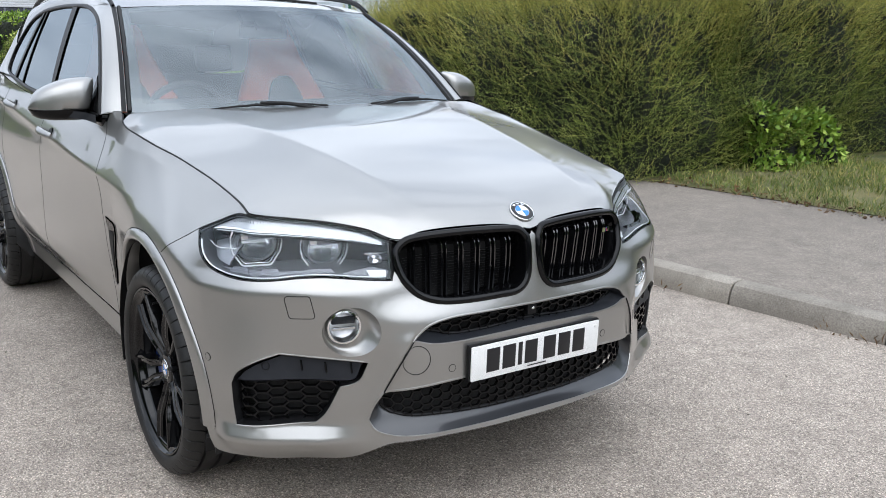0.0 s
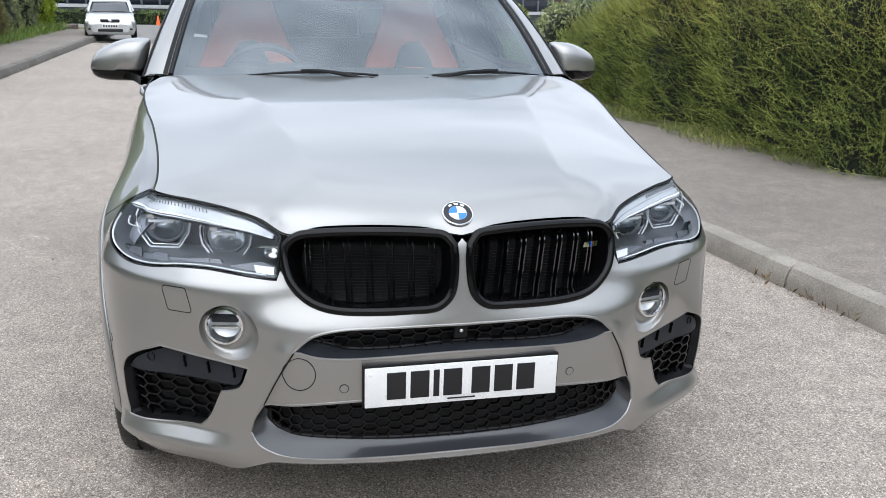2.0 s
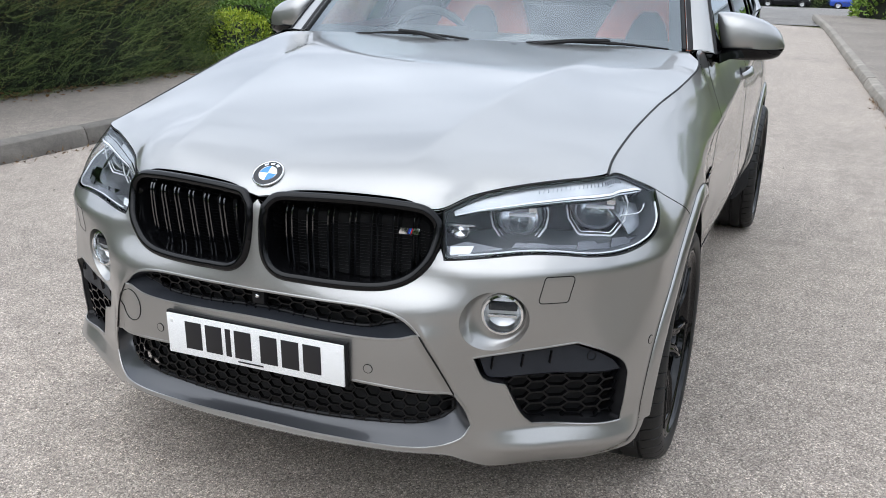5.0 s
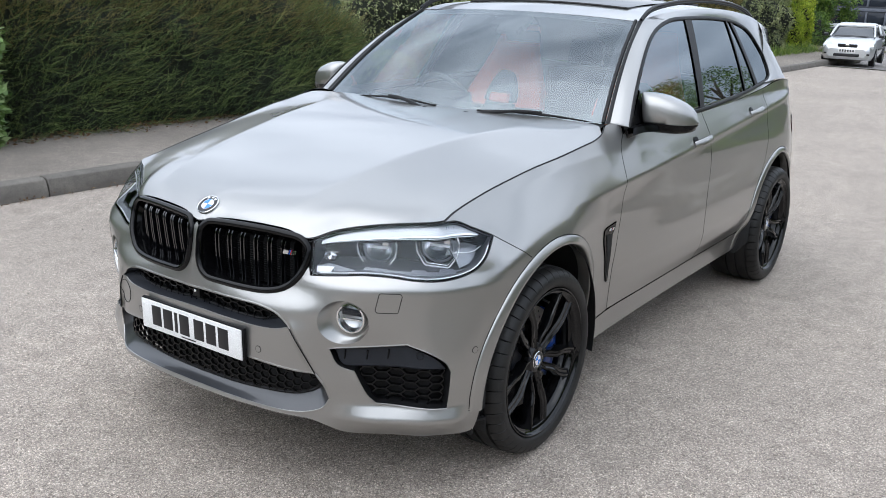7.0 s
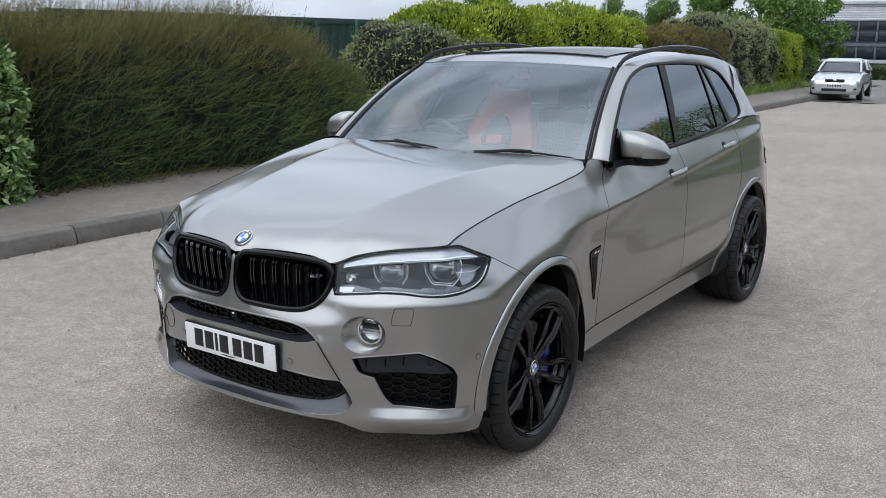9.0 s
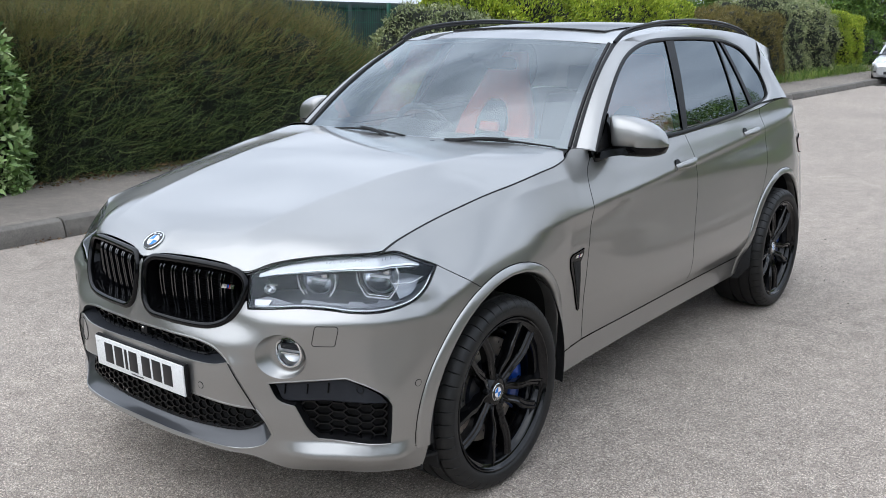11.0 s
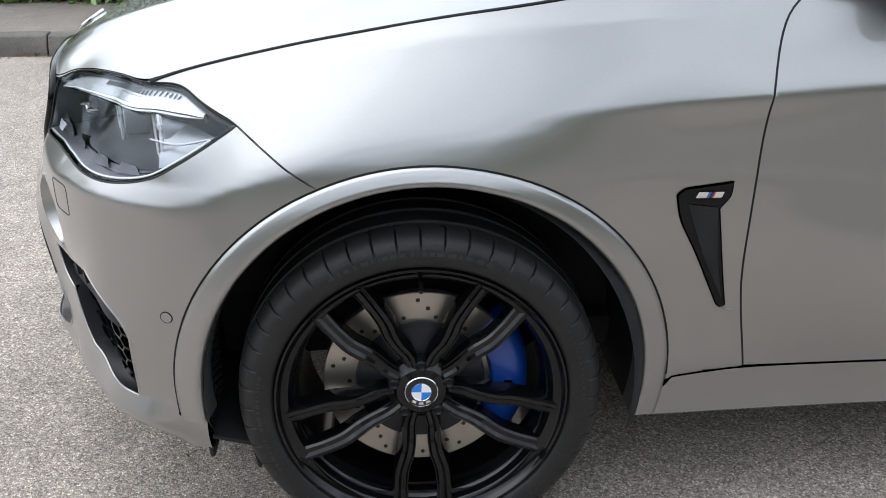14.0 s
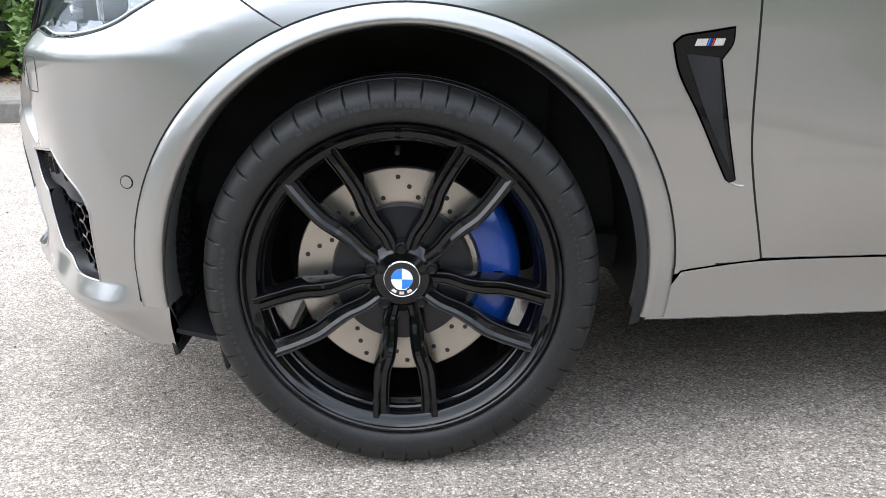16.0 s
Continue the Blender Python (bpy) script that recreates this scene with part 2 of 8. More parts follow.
WHITE_PLATE = varied("white_reflective_plate", (0.74, 0.74, 0.73), (0.8, 0.8, 0.79), 8, 900, 0.35, 0.05, 0.0005)
PLATE_BLACK = material("black_print", (0.008, 0.008, 0.01), 0.4)
BADGE_BLUE = material("enamel_blue", (0.01, 0.18, 0.62), 0.15, 0.0, 0.8)
BADGE_WHITE = material("enamel_white", (0.8, 0.8, 0.8), 0.15, 0.0, 0.8)
STRIPE_RED = material("enamel_red", (0.55, 0.02, 0.02), 0.2, 0.0, 0.5)
STRIPE_NAVY = material("enamel_navy", (0.02, 0.03, 0.2), 0.2, 0.0, 0.5)
CALIPER_BLUE = material("caliper_blue", (0.006, 0.045, 0.26), 0.3, 0.2, 0.6, 0.08)
DISC = varied("brake_disc_steel", (0.36, 0.33, 0.29), (0.44, 0.405, 0.36), 9, 700, 0.3, 0.02, 0.0005)
DISC.node_tree.nodes["Principled BSDF"].inputs["Metallic"].default_value = 0.9
LEATHER_RED = varied("orange_red_leather", (0.78, 0.15, 0.05), (0.88, 0.19, 0.065), 5, 160, 0.5, 0.3, 0.002)
LEATHER_BLACK = varied("black_leather", (0.012, 0.012, 0.013), (0.02, 0.02, 0.02), 5, 160, 0.5, 0.3, 0.002)
CABIN = varied("dark_cabin_trim", (0.012, 0.012, 0.013), (0.02, 0.02, 0.021), 5, 200, 0.7, 0.2, 0.002)
HEADLINER = varied("pale_headliner", (0.25, 0.24, 0.23), (0.3, 0.29, 0.28), 5, 200, 0.9, 0.2, 0.002)
RED_LAMP = material("red_tail_lamp", (0.35, 0.008, 0.008), 0.1, 0.0, 0.8)

# ---- master surfaces of the parked car: x ahead, y to its near side, z up, front axle at x = 0 ----
def smooth_curve(keys, samples):
    """Centripetal-like cubic through keys, sampled densely."""
    p = np.array(keys, float)
    ext = np.vstack([2 * p[0] - p[1], p, 2 * p[-1] - p[-2]])
    out = []
    for i in range(1, len(ext) - 2):
        a, b, c, d = ext[i - 1], ext[i], ext[i + 1], ext[i + 2]
        la, lb, lc = (np.linalg.norm(b - a) ** 0.5, np.linalg.norm(c - b) ** 0.5, np.linalg.norm(d - c) ** 0.5)
        m1 = lb * ((b - a) / la - (c - a) / (la + lb)) + (c - b)
        m2 = lb * ((d - c) / lc - (d - b) / (lb + lc)) + (c - b)
        t = np.linspace(0, 1, samples, endpoint=False)[:, None]
        out.append((2 * t**3 - 3 * t**2 + 1) * b + (t**3 - 2 * t**2 + t) * m1 + (-2 * t**3 + 3 * t**2) * c + (t**3 - t**2) * m2)
    return np.vstack(out + [p[-1:]])


def pchip(xk, yk, x):
    """Monotone cubic through (xk, yk); yk may have columns."""
    xk, yk, x = np.asarray(xk, float), np.asarray(yk, float), np.asarray(x, float)
    col = (slice(None),) + (None,) * (yk.ndim - 1)
    h, dl = np.diff(xk), np.diff(yk, axis=0) / np.diff(xk)[col]
    m = np.zeros_like(yk)
    same = dl[1:] * dl[:-1] > 0
    w1, w2 = (2 * h[1:] + h[:-1])[col], (h[1:] + 2 * h[:-1])[col]
    with np.errstate(divide="ignore", invalid="ignore"):
        m[1:-1] = np.where(same, (w1 + w2) / (w1 / dl[:-1] + w2 / dl[1:]), 0)
    m[0], m[-1] = dl[0], dl[-1]
    x = np.clip(x, xk[0], xk[-1])
    i = np.clip(np.searchsorted(xk, x) - 1, 0, len(h) - 1)
    xc = (slice(None),) + (None,) * (yk.ndim - 1)
    t, hh = ((x - xk[i]) / h[i])[xc], h[i][xc]
    return (2 * t**3 - 3 * t**2 + 1) * yk[i] + (t**3 - 2 * t**2 + t) * hh * m[i] + (-2 * t**3 + 3 * t**2) * yk[i + 1] + (t**3 - t**2) * hh * m[i + 1]


# The plan outline of the body, from the middle of the nose round the near side to the middle of the tail.
PLAN_KEYS = [(0.905, 0), (0.9, 0.2), (0.868, 0.43), (0.8, 0.575), (0.7, 0.715), (0.585, 0.835), (0.45, 0.915), (0.2, 0.948),
             (-0.5, 0.955), (-0.85, 0.957), (-1.5, 0.96), (-2.4, 0.957), (-2.95, 0.955), (-3.4, 0.925), (-3.75, 0.8), (-3.9, 0.5), (-3.94, 0)]
PLAN = smooth_curve(PLAN_KEYS, 60)
PLAN_Q = np.concatenate([[0], np.cumsum(np.linalg.norm(np.diff(PLAN, axis=0), axis=1))])
KEY_Q = PLAN_Q[::60]
tang = np.gradient(PLAN, axis=0)
tang[0], tang[-1] = (0, 1), (0, -1)
PLAN_N = np.stack([tang[:, 1], -tang[:, 0]], 1) / np.linalg.norm(tang, axis=1)[:, None]
# Upright profiles: how far the skin stands out from the plan outline, by height, at some of its keys.
PROFILE_Z = (0.22, 0.30, 0.38, 0.48, 0.58, 0.68, 0.76, 0.84, 0.90, 0.96, 1.04, 1.12, 1.20)
PROFILES = (
    (0, (-0.03, 0.012, 0.0, 0.006, 0.006, 0.002, -0.01, -0.022, -0.032, -0.07, -0.13, -0.2, -0.3)),
    (2, (-0.05, 0.0, 0.0, 0.0, 0.002, -0.005, -0.042, -0.06, -0.072, -0.11, -0.2, -0.3, -0.4)),
    (3, (-0.05, -0.022, -0.02, -0.02, -0.016, -0.008, -0.02, -0.06, -0.085, -0.13, -0.22, -0.32, -0.42)),
    (4, (-0.07, -0.025, -0.02, -0.012, -0.002, 0.004, 0.004, -0.03, -0.07, -0.12, -0.2, -0.3, -0.4)),
    (5, (-0.06, -0.018, -0.006, 0.0, 0.004, 0.006, 0.006, -0.015, -0.05, -0.1, -0.17, -0.25, -0.34)),
    (6, (-0.04, -0.014, -0.006, 0.0, 0.004, 0.006, 0.004, -0.008, -0.03, -0.07, -0.13, -0.2, -0.28)),
    (7, (-0.03, -0.02, -0.012, -0.006, 0.0, 0.004, 0.004, -0.002, -0.022, -0.07, -0.165, -0.26, -0.35)),
    (8, (-0.11, -0.1, -0.085, -0.07, -0.048, -0.03, -0.022, -0.016, -0.018, -0.024, -0.057, -0.093, -0.14)),
    (9, (-0.12, -0.11, -0.088, -0.055, -0.03, -0.02, -0.017, -0.014, -0.015, -0.02, -0.049, -0.079, -0.112)),
    (10, (-0.13, -0.115, -0.09, -0.035, -0.012, -0.01, -0.012, -0.012, -0.013, -0.017, -0.041, -0.068, -0.1)),
    (11, (-0.13, -0.11, -0.085, -0.03, -0.008, -0.006, -0.006, -0.004, -0.004, -0.008, -0.031, -0.057, -0.089)),
    (12, (-0.12, -0.1, -0.07, -0.03, -0.01, -0.004, 0.0, 0.0, -0.004, -0.012, -0.028, -0.055, -0.09)),
    (14, (-0.06, -0.02, 0.0, 0.0, -0.01, -0.02, -0.03, -0.04, -0.05, -0.06, -0.08, -0.1, -0.13)),
    (16, (-0.06, 0.0, 0.02, 0.02, 0.0, -0.03, -0.05, -0.06, -0.07, -0.08, -0.1, -0.12, -0.15)),
)
TAB_Z = np.linspace(0.2, 1.3, 221)
TAB_Q = np.linspace(0, KEY_Q[-1], 1101)
TAB_D = pchip([KEY_Q[k] for k, _ in PROFILES], np.stack([pchip(PROFILE_Z, row, TAB_Z) for _, row in PROFILES]), TAB_Q)
# The wing runs up to the bonnet's shut line: x, y, z along it.
SHUT_KEYS = [(0.5, 0.775, 0.978), (0.42, 0.768, 1.002), (0.244, 0.774, 1.042), (0.1, 0.787, 1.07), (-0.042, 0.804, 1.096), (-0.187, 0.828, 1.12),
             (-0.338, 0.846, 1.146), (-0.44, 0.85, 1.16), (-0.52, 0.842, 1.178), (-0.57, 0.826, 1.197)]
SHUT = smooth_curve(SHUT_KEYS, 20)
near = [int(np.argmin((PLAN[:, 0] - p[0]) ** 2 + (PLAN[:, 1] - p[1]) ** 2)) for p in SHUT]
SHUT_Q = np.maximum.accumulate(PLAN_Q[near])
SHUT_D = [float((p[:2] - PLAN[k]) @ PLAN_N[k]) for p, k in zip(SHUT, near)]
want_z, want_d = np.interp(TAB_Q, SHUT_Q, SHUT[:, 2]), np.interp(TAB_Q, SHUT_Q, SHUT_D)
ease = np.clip((TAB_Q - 0.85) / 0.15, 0, 1) * np.clip((2.35 - TAB_Q) / 0.2, 0, 1)
at_shut = np.array([np.interp(z, TAB_Z, row) for z, row in zip(want_z, TAB_D)])
climb = np.clip((TAB_Z[None] - want_z[:, None] + 0.15) / 0.15, 0, 1)
TAB_D += (ease * (want_d - at_shut))[:, None] * climb**2 * (3 - 2 * climb)
for _ in range(6):
    TAB_D[1:-1] = (TAB_D[:-2] + 2 * TAB_D[1:-1] + TAB_D[2:]) / 4
    TAB_D[:, 1:-1] = (TAB_D[:, :-2] + 2 * TAB_D[:, 1:-1] + TAB_D[:, 2:]) / 4

# The wing leans in evenly from a soft knee, which drops from the shoulder line to the arch, up to the bonnet gap.
KNEE_Z = np.interp(np.interp(TAB_Q, PLAN_Q, PLAN[:, 0]), (-0.55, -0.42, -0.3, -0.2, 0.0, 0.13, 0.25, 0.4), (0.966, 0.956, 0.927, 0.908, 0.902, 0.888, 0.85, 0.8))
for _ in range(20):
    KNEE_Z[1:-1] = (KNEE_Z[:-2] + 2 * KNEE_Z[1:-1] + KNEE_Z[2:]) / 4
for i in np.where((TAB_Q > 1.05) & (TAB_Q < 2.45))[0]:
    t = np.clip((TAB_Z - KNEE_Z[i]) / (want_z[i] - KNEE_Z[i]), 0, 1.2)
    at_knee, at_top = np.interp((KNEE_Z[i], want_z[i]), TAB_Z, TAB_D[i])
    lean = at_knee + (at_top - at_knee) * t ** 1.12
    w = min(1, (TAB_Q[i] - 1.05) / 0.2) * min(1, (2.45 - TAB_Q[i]) / 0.25)
    TAB_D[i] += (w * w * (3 - 2 * w)) * np.where(t > 0, lean - TAB_D[i], 0)
even = TAB_D.copy()
for k in range(16):
    even[1:-1] = (even[:-2] + 2 * even[1:-1] + even[2:]) / 4
    if k < 4:
        even[:, 1:-1] = (even[:, :-2] + 2 * even[:, 1:-1] + even[:, 2:]) / 4
blend = (np.clip((TAB_Q - 1.05) / 0.2, 0, 1) * np.clip((3.0 - TAB_Q) / 0.4, 0, 1))[:, None] * np.clip((TAB_Z - 0.8) / 0.1, 0, 1)[None]
TAB_D += (even - TAB_D) * blend


def crease_height(x):
    """The shoulder line of the flank, rising to the tail."""
    return 0.966 + 0.074 * (-0.55 - x)


def skin(q, z):
    """The body's flank and nose: place at q metres round the plan outline and height z."""
    q, z = np.asarray(q, float), np.asarray(z, float)
    side = np.sign(q + 1e-12)
    a = np.abs(q)
    bx, by = np.interp(a, PLAN_Q, PLAN[:, 0]), np.interp(a, PLAN_Q, PLAN[:, 1])
    nx, ny = np.interp(a, PLAN_Q, PLAN_N[:, 0]), np.interp(a, PLAN_Q, PLAN_N[:, 1])
    fi = np.clip(a / TAB_Q[1], 0, len(TAB_Q) - 1.001)
    fk = np.clip((z - 0.2) / 0.005, 0, len(TAB_Z) - 1.001)
    i, k = fi.astype(int), fk.astype(int)
    u, v = fi - i, fk - k
    d = (1 - u) * ((1 - v) * TAB_D[i, k] + v * TAB_D[i, k + 1]) + u * ((1 - v) * TAB_D[i + 1, k] + v * TAB_D[i + 1, k + 1])
    below = np.maximum(crease_height(bx) - z, 0)
    fade = np.clip((-0.12 - bx) / 0.35, 0, 1) * np.clip((3.75 + bx) / 0.3, 0, 1)
    d = d - fade * 0.03 * (1 - np.exp(-below / 0.06)) * np.exp(-below / 1.2) * np.clip((z - 0.28) / 0.3, 0, 1)
    d = d - np.clip((-0.7 - bx) / 0.3, 0, 1) * np.clip((3.75 + bx) / 0.3, 0, 1) * 0.05 * np.maximum(z - crease_height(bx), 0)
    ledge = np.clip((a - 0.42) / 0.12, 0, 1) * np.clip((1.2 - a) / 0.12, 0, 1)
    d = d + ledge * 0.011 * np.where(z < 0.782, np.exp(np.minimum(z - 0.782, 0) / 0.07), np.clip(1 - (z - 0.782) / 0.045, 0, 1))
    # A fine crease runs along the wing, a little below the bonnet gap.
    ridge = np.hypot(z - np.interp(-bx, (-0.3, 0.0, 0.2, 0.4, 0.6), (1.0, 1.056, 1.083, 1.1, 1.112)), 0.003)
    d = d + np.clip((0.35 - bx) / 0.25, 0, 1) * np.clip((bx + 0.68) / 0.1, 0, 1) * 0.0034 * np.exp(-ridge / 0.03)
    # The bumper's corner stands out round its intake, over a blade that catches the light.
    d = d + 0.03 * np.exp(-(((a - 0.93) / 0.09) ** 2 + ((z - 0.46) / 0.17) ** 2) / 2)
    run = np.clip((a - 0.53) / 0.22, 0, 1) * np.clip((1.08 - a) / 0.1, 0, 1)
    run = run * run * (3 - 2 * run)
    rise, fall = np.clip(1 - (z - 0.32) / 0.05, 0, 1), 1 - 1.2 * np.clip((0.32 - z) / 0.08, 0, 1)
    d = d + run * 0.03 * np.where(z > 0.32, rise, fall)
    # The panel that carries the plate lies behind two slanting members.
    off = ((a - 0.437) * 0.23 + (z - 0.63) * 0.123) / 0.2608
    band = np.clip((0.66 - z) / 0.03, 0, 1) * np.clip((z - 0.4) / 0.05, 0, 1)
    sunk = np.clip(0.5 - off / 0.022, 0, 1)
    d = d + band * (0.008 * np.exp(-np.maximum(off, 0) / 0.05) * (1 - sunk) - 0.007 * sunk * sunk * (3 - 2 * sunk))
    return np.stack([bx + d * nx, side * (by + d * ny), z + 0 * a], -1)


# The bonnet: centre line, edge line and crown; its nose rolls down to the top of the front skin.
HOOD_C = [(0.93, 0.952), (0.885, 0.968), (0.81, 0.99), (0.7, 1.02), (0.5, 1.069), (0.2, 1.129), (-0.1, 1.173), (-0.5, 1.207), (-0.8, 1.225)]
HOOD_E = [(0.93, 0.86), (0.8, 0.9), (0.65, 0.943), (0.5, 0.98), (0.25, 1.04), (0.0, 1.09), (-0.3, 1.142), (-0.55, 1.185), (-0.8, 1.215)]
NOSE_KEYS = [(0, 0.918), (0.03, 0.922), (0.09, 0.938), (0.374, 0.937), (0.47, 0.915), (0.58, 0.944), (0.705, 0.962), (0.85, 0.973), (0.966, 0.979)]
NOSE_QZ = smooth_curve(NOSE_KEYS, 12)
NOSE = skin(NOSE_QZ[:, 0], NOSE_QZ[:, 1])


def hood_crown(x, a):
    c = pchip([-k[0] for k in HOOD_C], [k[1] for k in HOOD_C], -x.ravel()).reshape(x.shape)
    e = pchip([-k[0] for k in HOOD_E], [k[1] for k in HOOD_E], -x.ravel()).reshape(x.shape)
    r = a / 0.79
    z = c + (e - c) * (0.25 * r**2 + 0.75 * r**4)
    off = a - np.interp(-x, (-0.8, -0.42, -0.11, 0.13, 0.5), (0.325, 0.385, 0.435, 0.485, 0.57))
    fade = np.clip((0.84 - x) / 0.3, 0, 1) * np.clip((x + 0.52) / 0.4, 0, 1)
    soft = np.hypot(off, 0.012)
    return z + fade * (0.009 * np.exp((off - soft) / 0.24) - 0.024 * (1 - np.exp(-(off + soft) / 0.24)))


NOSE_FIX = NOSE[:, 2] - hood_crown(NOSE[:, 0], NOSE[:, 1])
NOSE_EVEN = NOSE_FIX.copy()
for _ in range(500):
    NOSE_EVEN[1:-1] = (NOSE_EVEN[:-2] + 2 * NOSE_EVEN[1:-1] + NOSE_EVEN[2:]) / 4
    NOSE_EVEN[0] = NOSE_EVEN[1]
SHUT_FIX = SHUT[:, 2] - hood_crown(SHUT[:, 0], SHUT[:, 1])


def hood(x, y):
    x, y = np.asarray(x, float), np.asarray(y, float)
    a = np.abs(y)
    back = np.maximum(np.interp(a, NOSE[:, 1], NOSE[:, 0]) - x, 0)
    soft_fix = np.interp(a, NOSE[:, 1], NOSE_EVEN)
    z = hood_crown(x, a) + soft_fix * np.exp(-back / 0.06) + (np.interp(a, NOSE[:, 1], NOSE_FIX) - soft_fix) * np.exp(-back / 0.018)
    rim = np.maximum(np.interp(-x, -SHUT[:, 0], SHUT[:, 1]) - a, 0)
    z = z + np.interp(-x, -SHUT[:, 0], SHUT_FIX) * np.exp(-rim / 0.08) * np.clip((0.6 - x) / 0.15, 0, 1)
    return np.stack([x, y, z], -1)


def side_glass(x, z):
    """The flank above the belt line, leaning in to the roof."""
    x, z = np.asarray(x, float), np.asarray(z, float)
    t = (z - 1.16) / 0.46
    back = np.clip((-2.5 - x) / 1.2, 0, 1)
    return np.stack([x, 0.885 - 0.15 * t - 0.045 * t**2 - 0.10 * back**2 * (0.4 + t), z], -1)

# ---- shape helpers ----
class Geo:
    """Vertices, faces and, for curved skins, normals of one mesh in the making."""

    def __init__(self):
        self.v, self.f, self.n, self.count = [], [], [], 0

    def add(self, verts, faces, normals=None):
        verts = np.asarray(verts, float).reshape(-1, 3)
        self.v.append(verts)
        self.n.append(np.zeros_like(verts) if normals is None else np.asarray(normals, float).reshape(-1, 3))
        c = self.count
        self.f.extend([tuple(int(i) + c for i in f) for f in faces])
        self.count += len(verts)
        return self

    def grid(self, pts, normals=None, close_u=False, close_v=False, flip=False):
        """Quads over pts[u][v]."""
        pts = np.asarray(pts, float)
        nu, nv = pts.shape[:2]
        faces = []
        for i in range(nu if close_u else nu - 1):
            for j in range(nv if close_v else nv - 1):
                a, b, c, d = i * nv + j, (i + 1) % nu * nv + j, (i + 1) % nu * nv + (j + 1) % nv, i * nv + (j + 1) % nv
                faces.append((a, d, c, b) if flip else (a, b, c, d))
        return self.add(pts.reshape(-1, 3), faces, None if normals is None else np.asarray(normals).reshape(-1, 3))

    def box(self, size, m=Matrix(), bevel=0.0):
        """A box of that size round m's place, with its edges taken off."""
        bm = bmesh.new()
        bmesh.ops.create_cube(bm, size=1.0)
        bmesh.ops.scale(bm, vec=size, verts=bm.verts)
        if bevel:
            bmesh.ops.bevel(bm, geom=bm.edges[:], offset=bevel, segments=2, affect="EDGES", profile=0.6)
        bmesh.ops.transform(bm, matrix=m, verts=bm.verts)
        return self.take(bm)

    def take(self, bm):
        bm.verts.index_update()
        self.add([v.co[:] for v in bm.verts], [[v.index for v in f.verts] for f in bm.faces])
        bm.free()
        return self

    def lathe(self, profile, segs=48, m=Matrix(), close=False):
        """Turns (radius, height) pairs round m's z axis."""
        ang = np.linspace(0, 2 * np.pi, segs, endpoint=False)
        pr = np.array(profile, float)
        pts = np.stack([pr[None, :, 0] * np.cos(ang)[:, None], pr[None, :, 0] * np.sin(ang)[:, None], np.broadcast_to(pr[None, :, 1], (segs, len(pr)))], -1)
        return self.grid(moved(pts, m), close_u=True, close_v=close)

    def sweep(self, path, side, up, section, closed=False, caps=True):
        """Carries a closed section of (side, up) pairs along a path with its own side and up ways."""
        path, side, up = (np.asarray(a, float) for a in (path, side, up))
        sec = np.array(section, float)
        if sec.ndim == 2:
            sec = np.broadcast_to(sec, (len(path), *sec.shape))
        pts = path[:, None] + sec[..., :1] * side[:, None] + sec[..., 1:] * up[:, None]
        self.grid(pts, close_u=closed, close_v=True)
        if caps and not closed:
            k = sec.shape[1]
            base = self.count - len(path) * k
            self.f.append(tuple(base + j for j in range(k)))
            self.f.append(tuple(self.count - 1 - j for j in range(k)))
        return self

    def tube(self, path, radius, segs=8, closed=False):
        path = np.asarray(path, float)
        t = np.gradient(path, axis=0)
        if closed:
            t = np.roll(path, -1, 0) - np.roll(path, 1, 0)
        t /= np.linalg.norm(t, axis=1)[:, None] + 1e-12
        ref = np.array([0, 0, 1.0]) if abs(t[:, 2]).mean() < 0.8 else np.array([1.0, 0, 0])
        side = np.cross(t, ref)
        side /= np.linalg.norm(side, axis=1)[:, None] + 1e-12
        a = np.linspace(0, 2 * np.pi, segs, endpoint=False)
        r = np.broadcast_to(np.asarray(radius, float), (len(path),))
        sec = np.stack([np.cos(a), np.sin(a)], 1)[None] * r[:, None, None]
        return self.sweep(path, side, np.cross(side, t), sec, closed)

    def ball(self, radius, m=Matrix(), segs=16, rings=10):
        a = np.linspace(-np.pi / 2, np.pi / 2, rings)
        return self.lathe([(radius * np.cos(x) + 1e-5, radius * np.sin(x)) for x in a], segs, m)


def moved(pts, m):
    pts = np.asarray(pts, float)
    r = np.array(m.to_3x3())
    return pts @ r.T + np.array(m.translation)


def mesh_of(geo, mat, sharp=None):
    me = bpy.data.meshes.new("mesh")
    v = np.vstack(geo.v)
    me.from_pydata(v.tolist(), [], geo.f)
    me.materials.append(mat)
    me.polygons.foreach_set("use_smooth", [True] * len(me.polygons))
    n = np.vstack(geo.n)
    if np.abs(n).max() > 0:
        me.normals_split_custom_set_from_vertices(n.tolist())
    elif sharp is not None:
        me.set_sharp_from_angle(angle=radians(sharp))
    return me


def part(name, geo, mat, parent=None, label="", sharp=35):
    """Links a shape as ONE mesh object, under a thing or a part."""
    if isinstance(geo, bmesh.types.BMesh):
        geo = Geo().take(geo)
    ob = new(name, mesh_of(geo, mat, sharp))
    ob.parent = parent
    return tagged(ob, label)


def thing(name, label, category, group="", kind="", at=None):
    ob = new(name)
    ob.empty_display_size = 0.2
    if at is not None:
        ob.matrix_world = at
    return tagged(ob, label, category, group, kind)


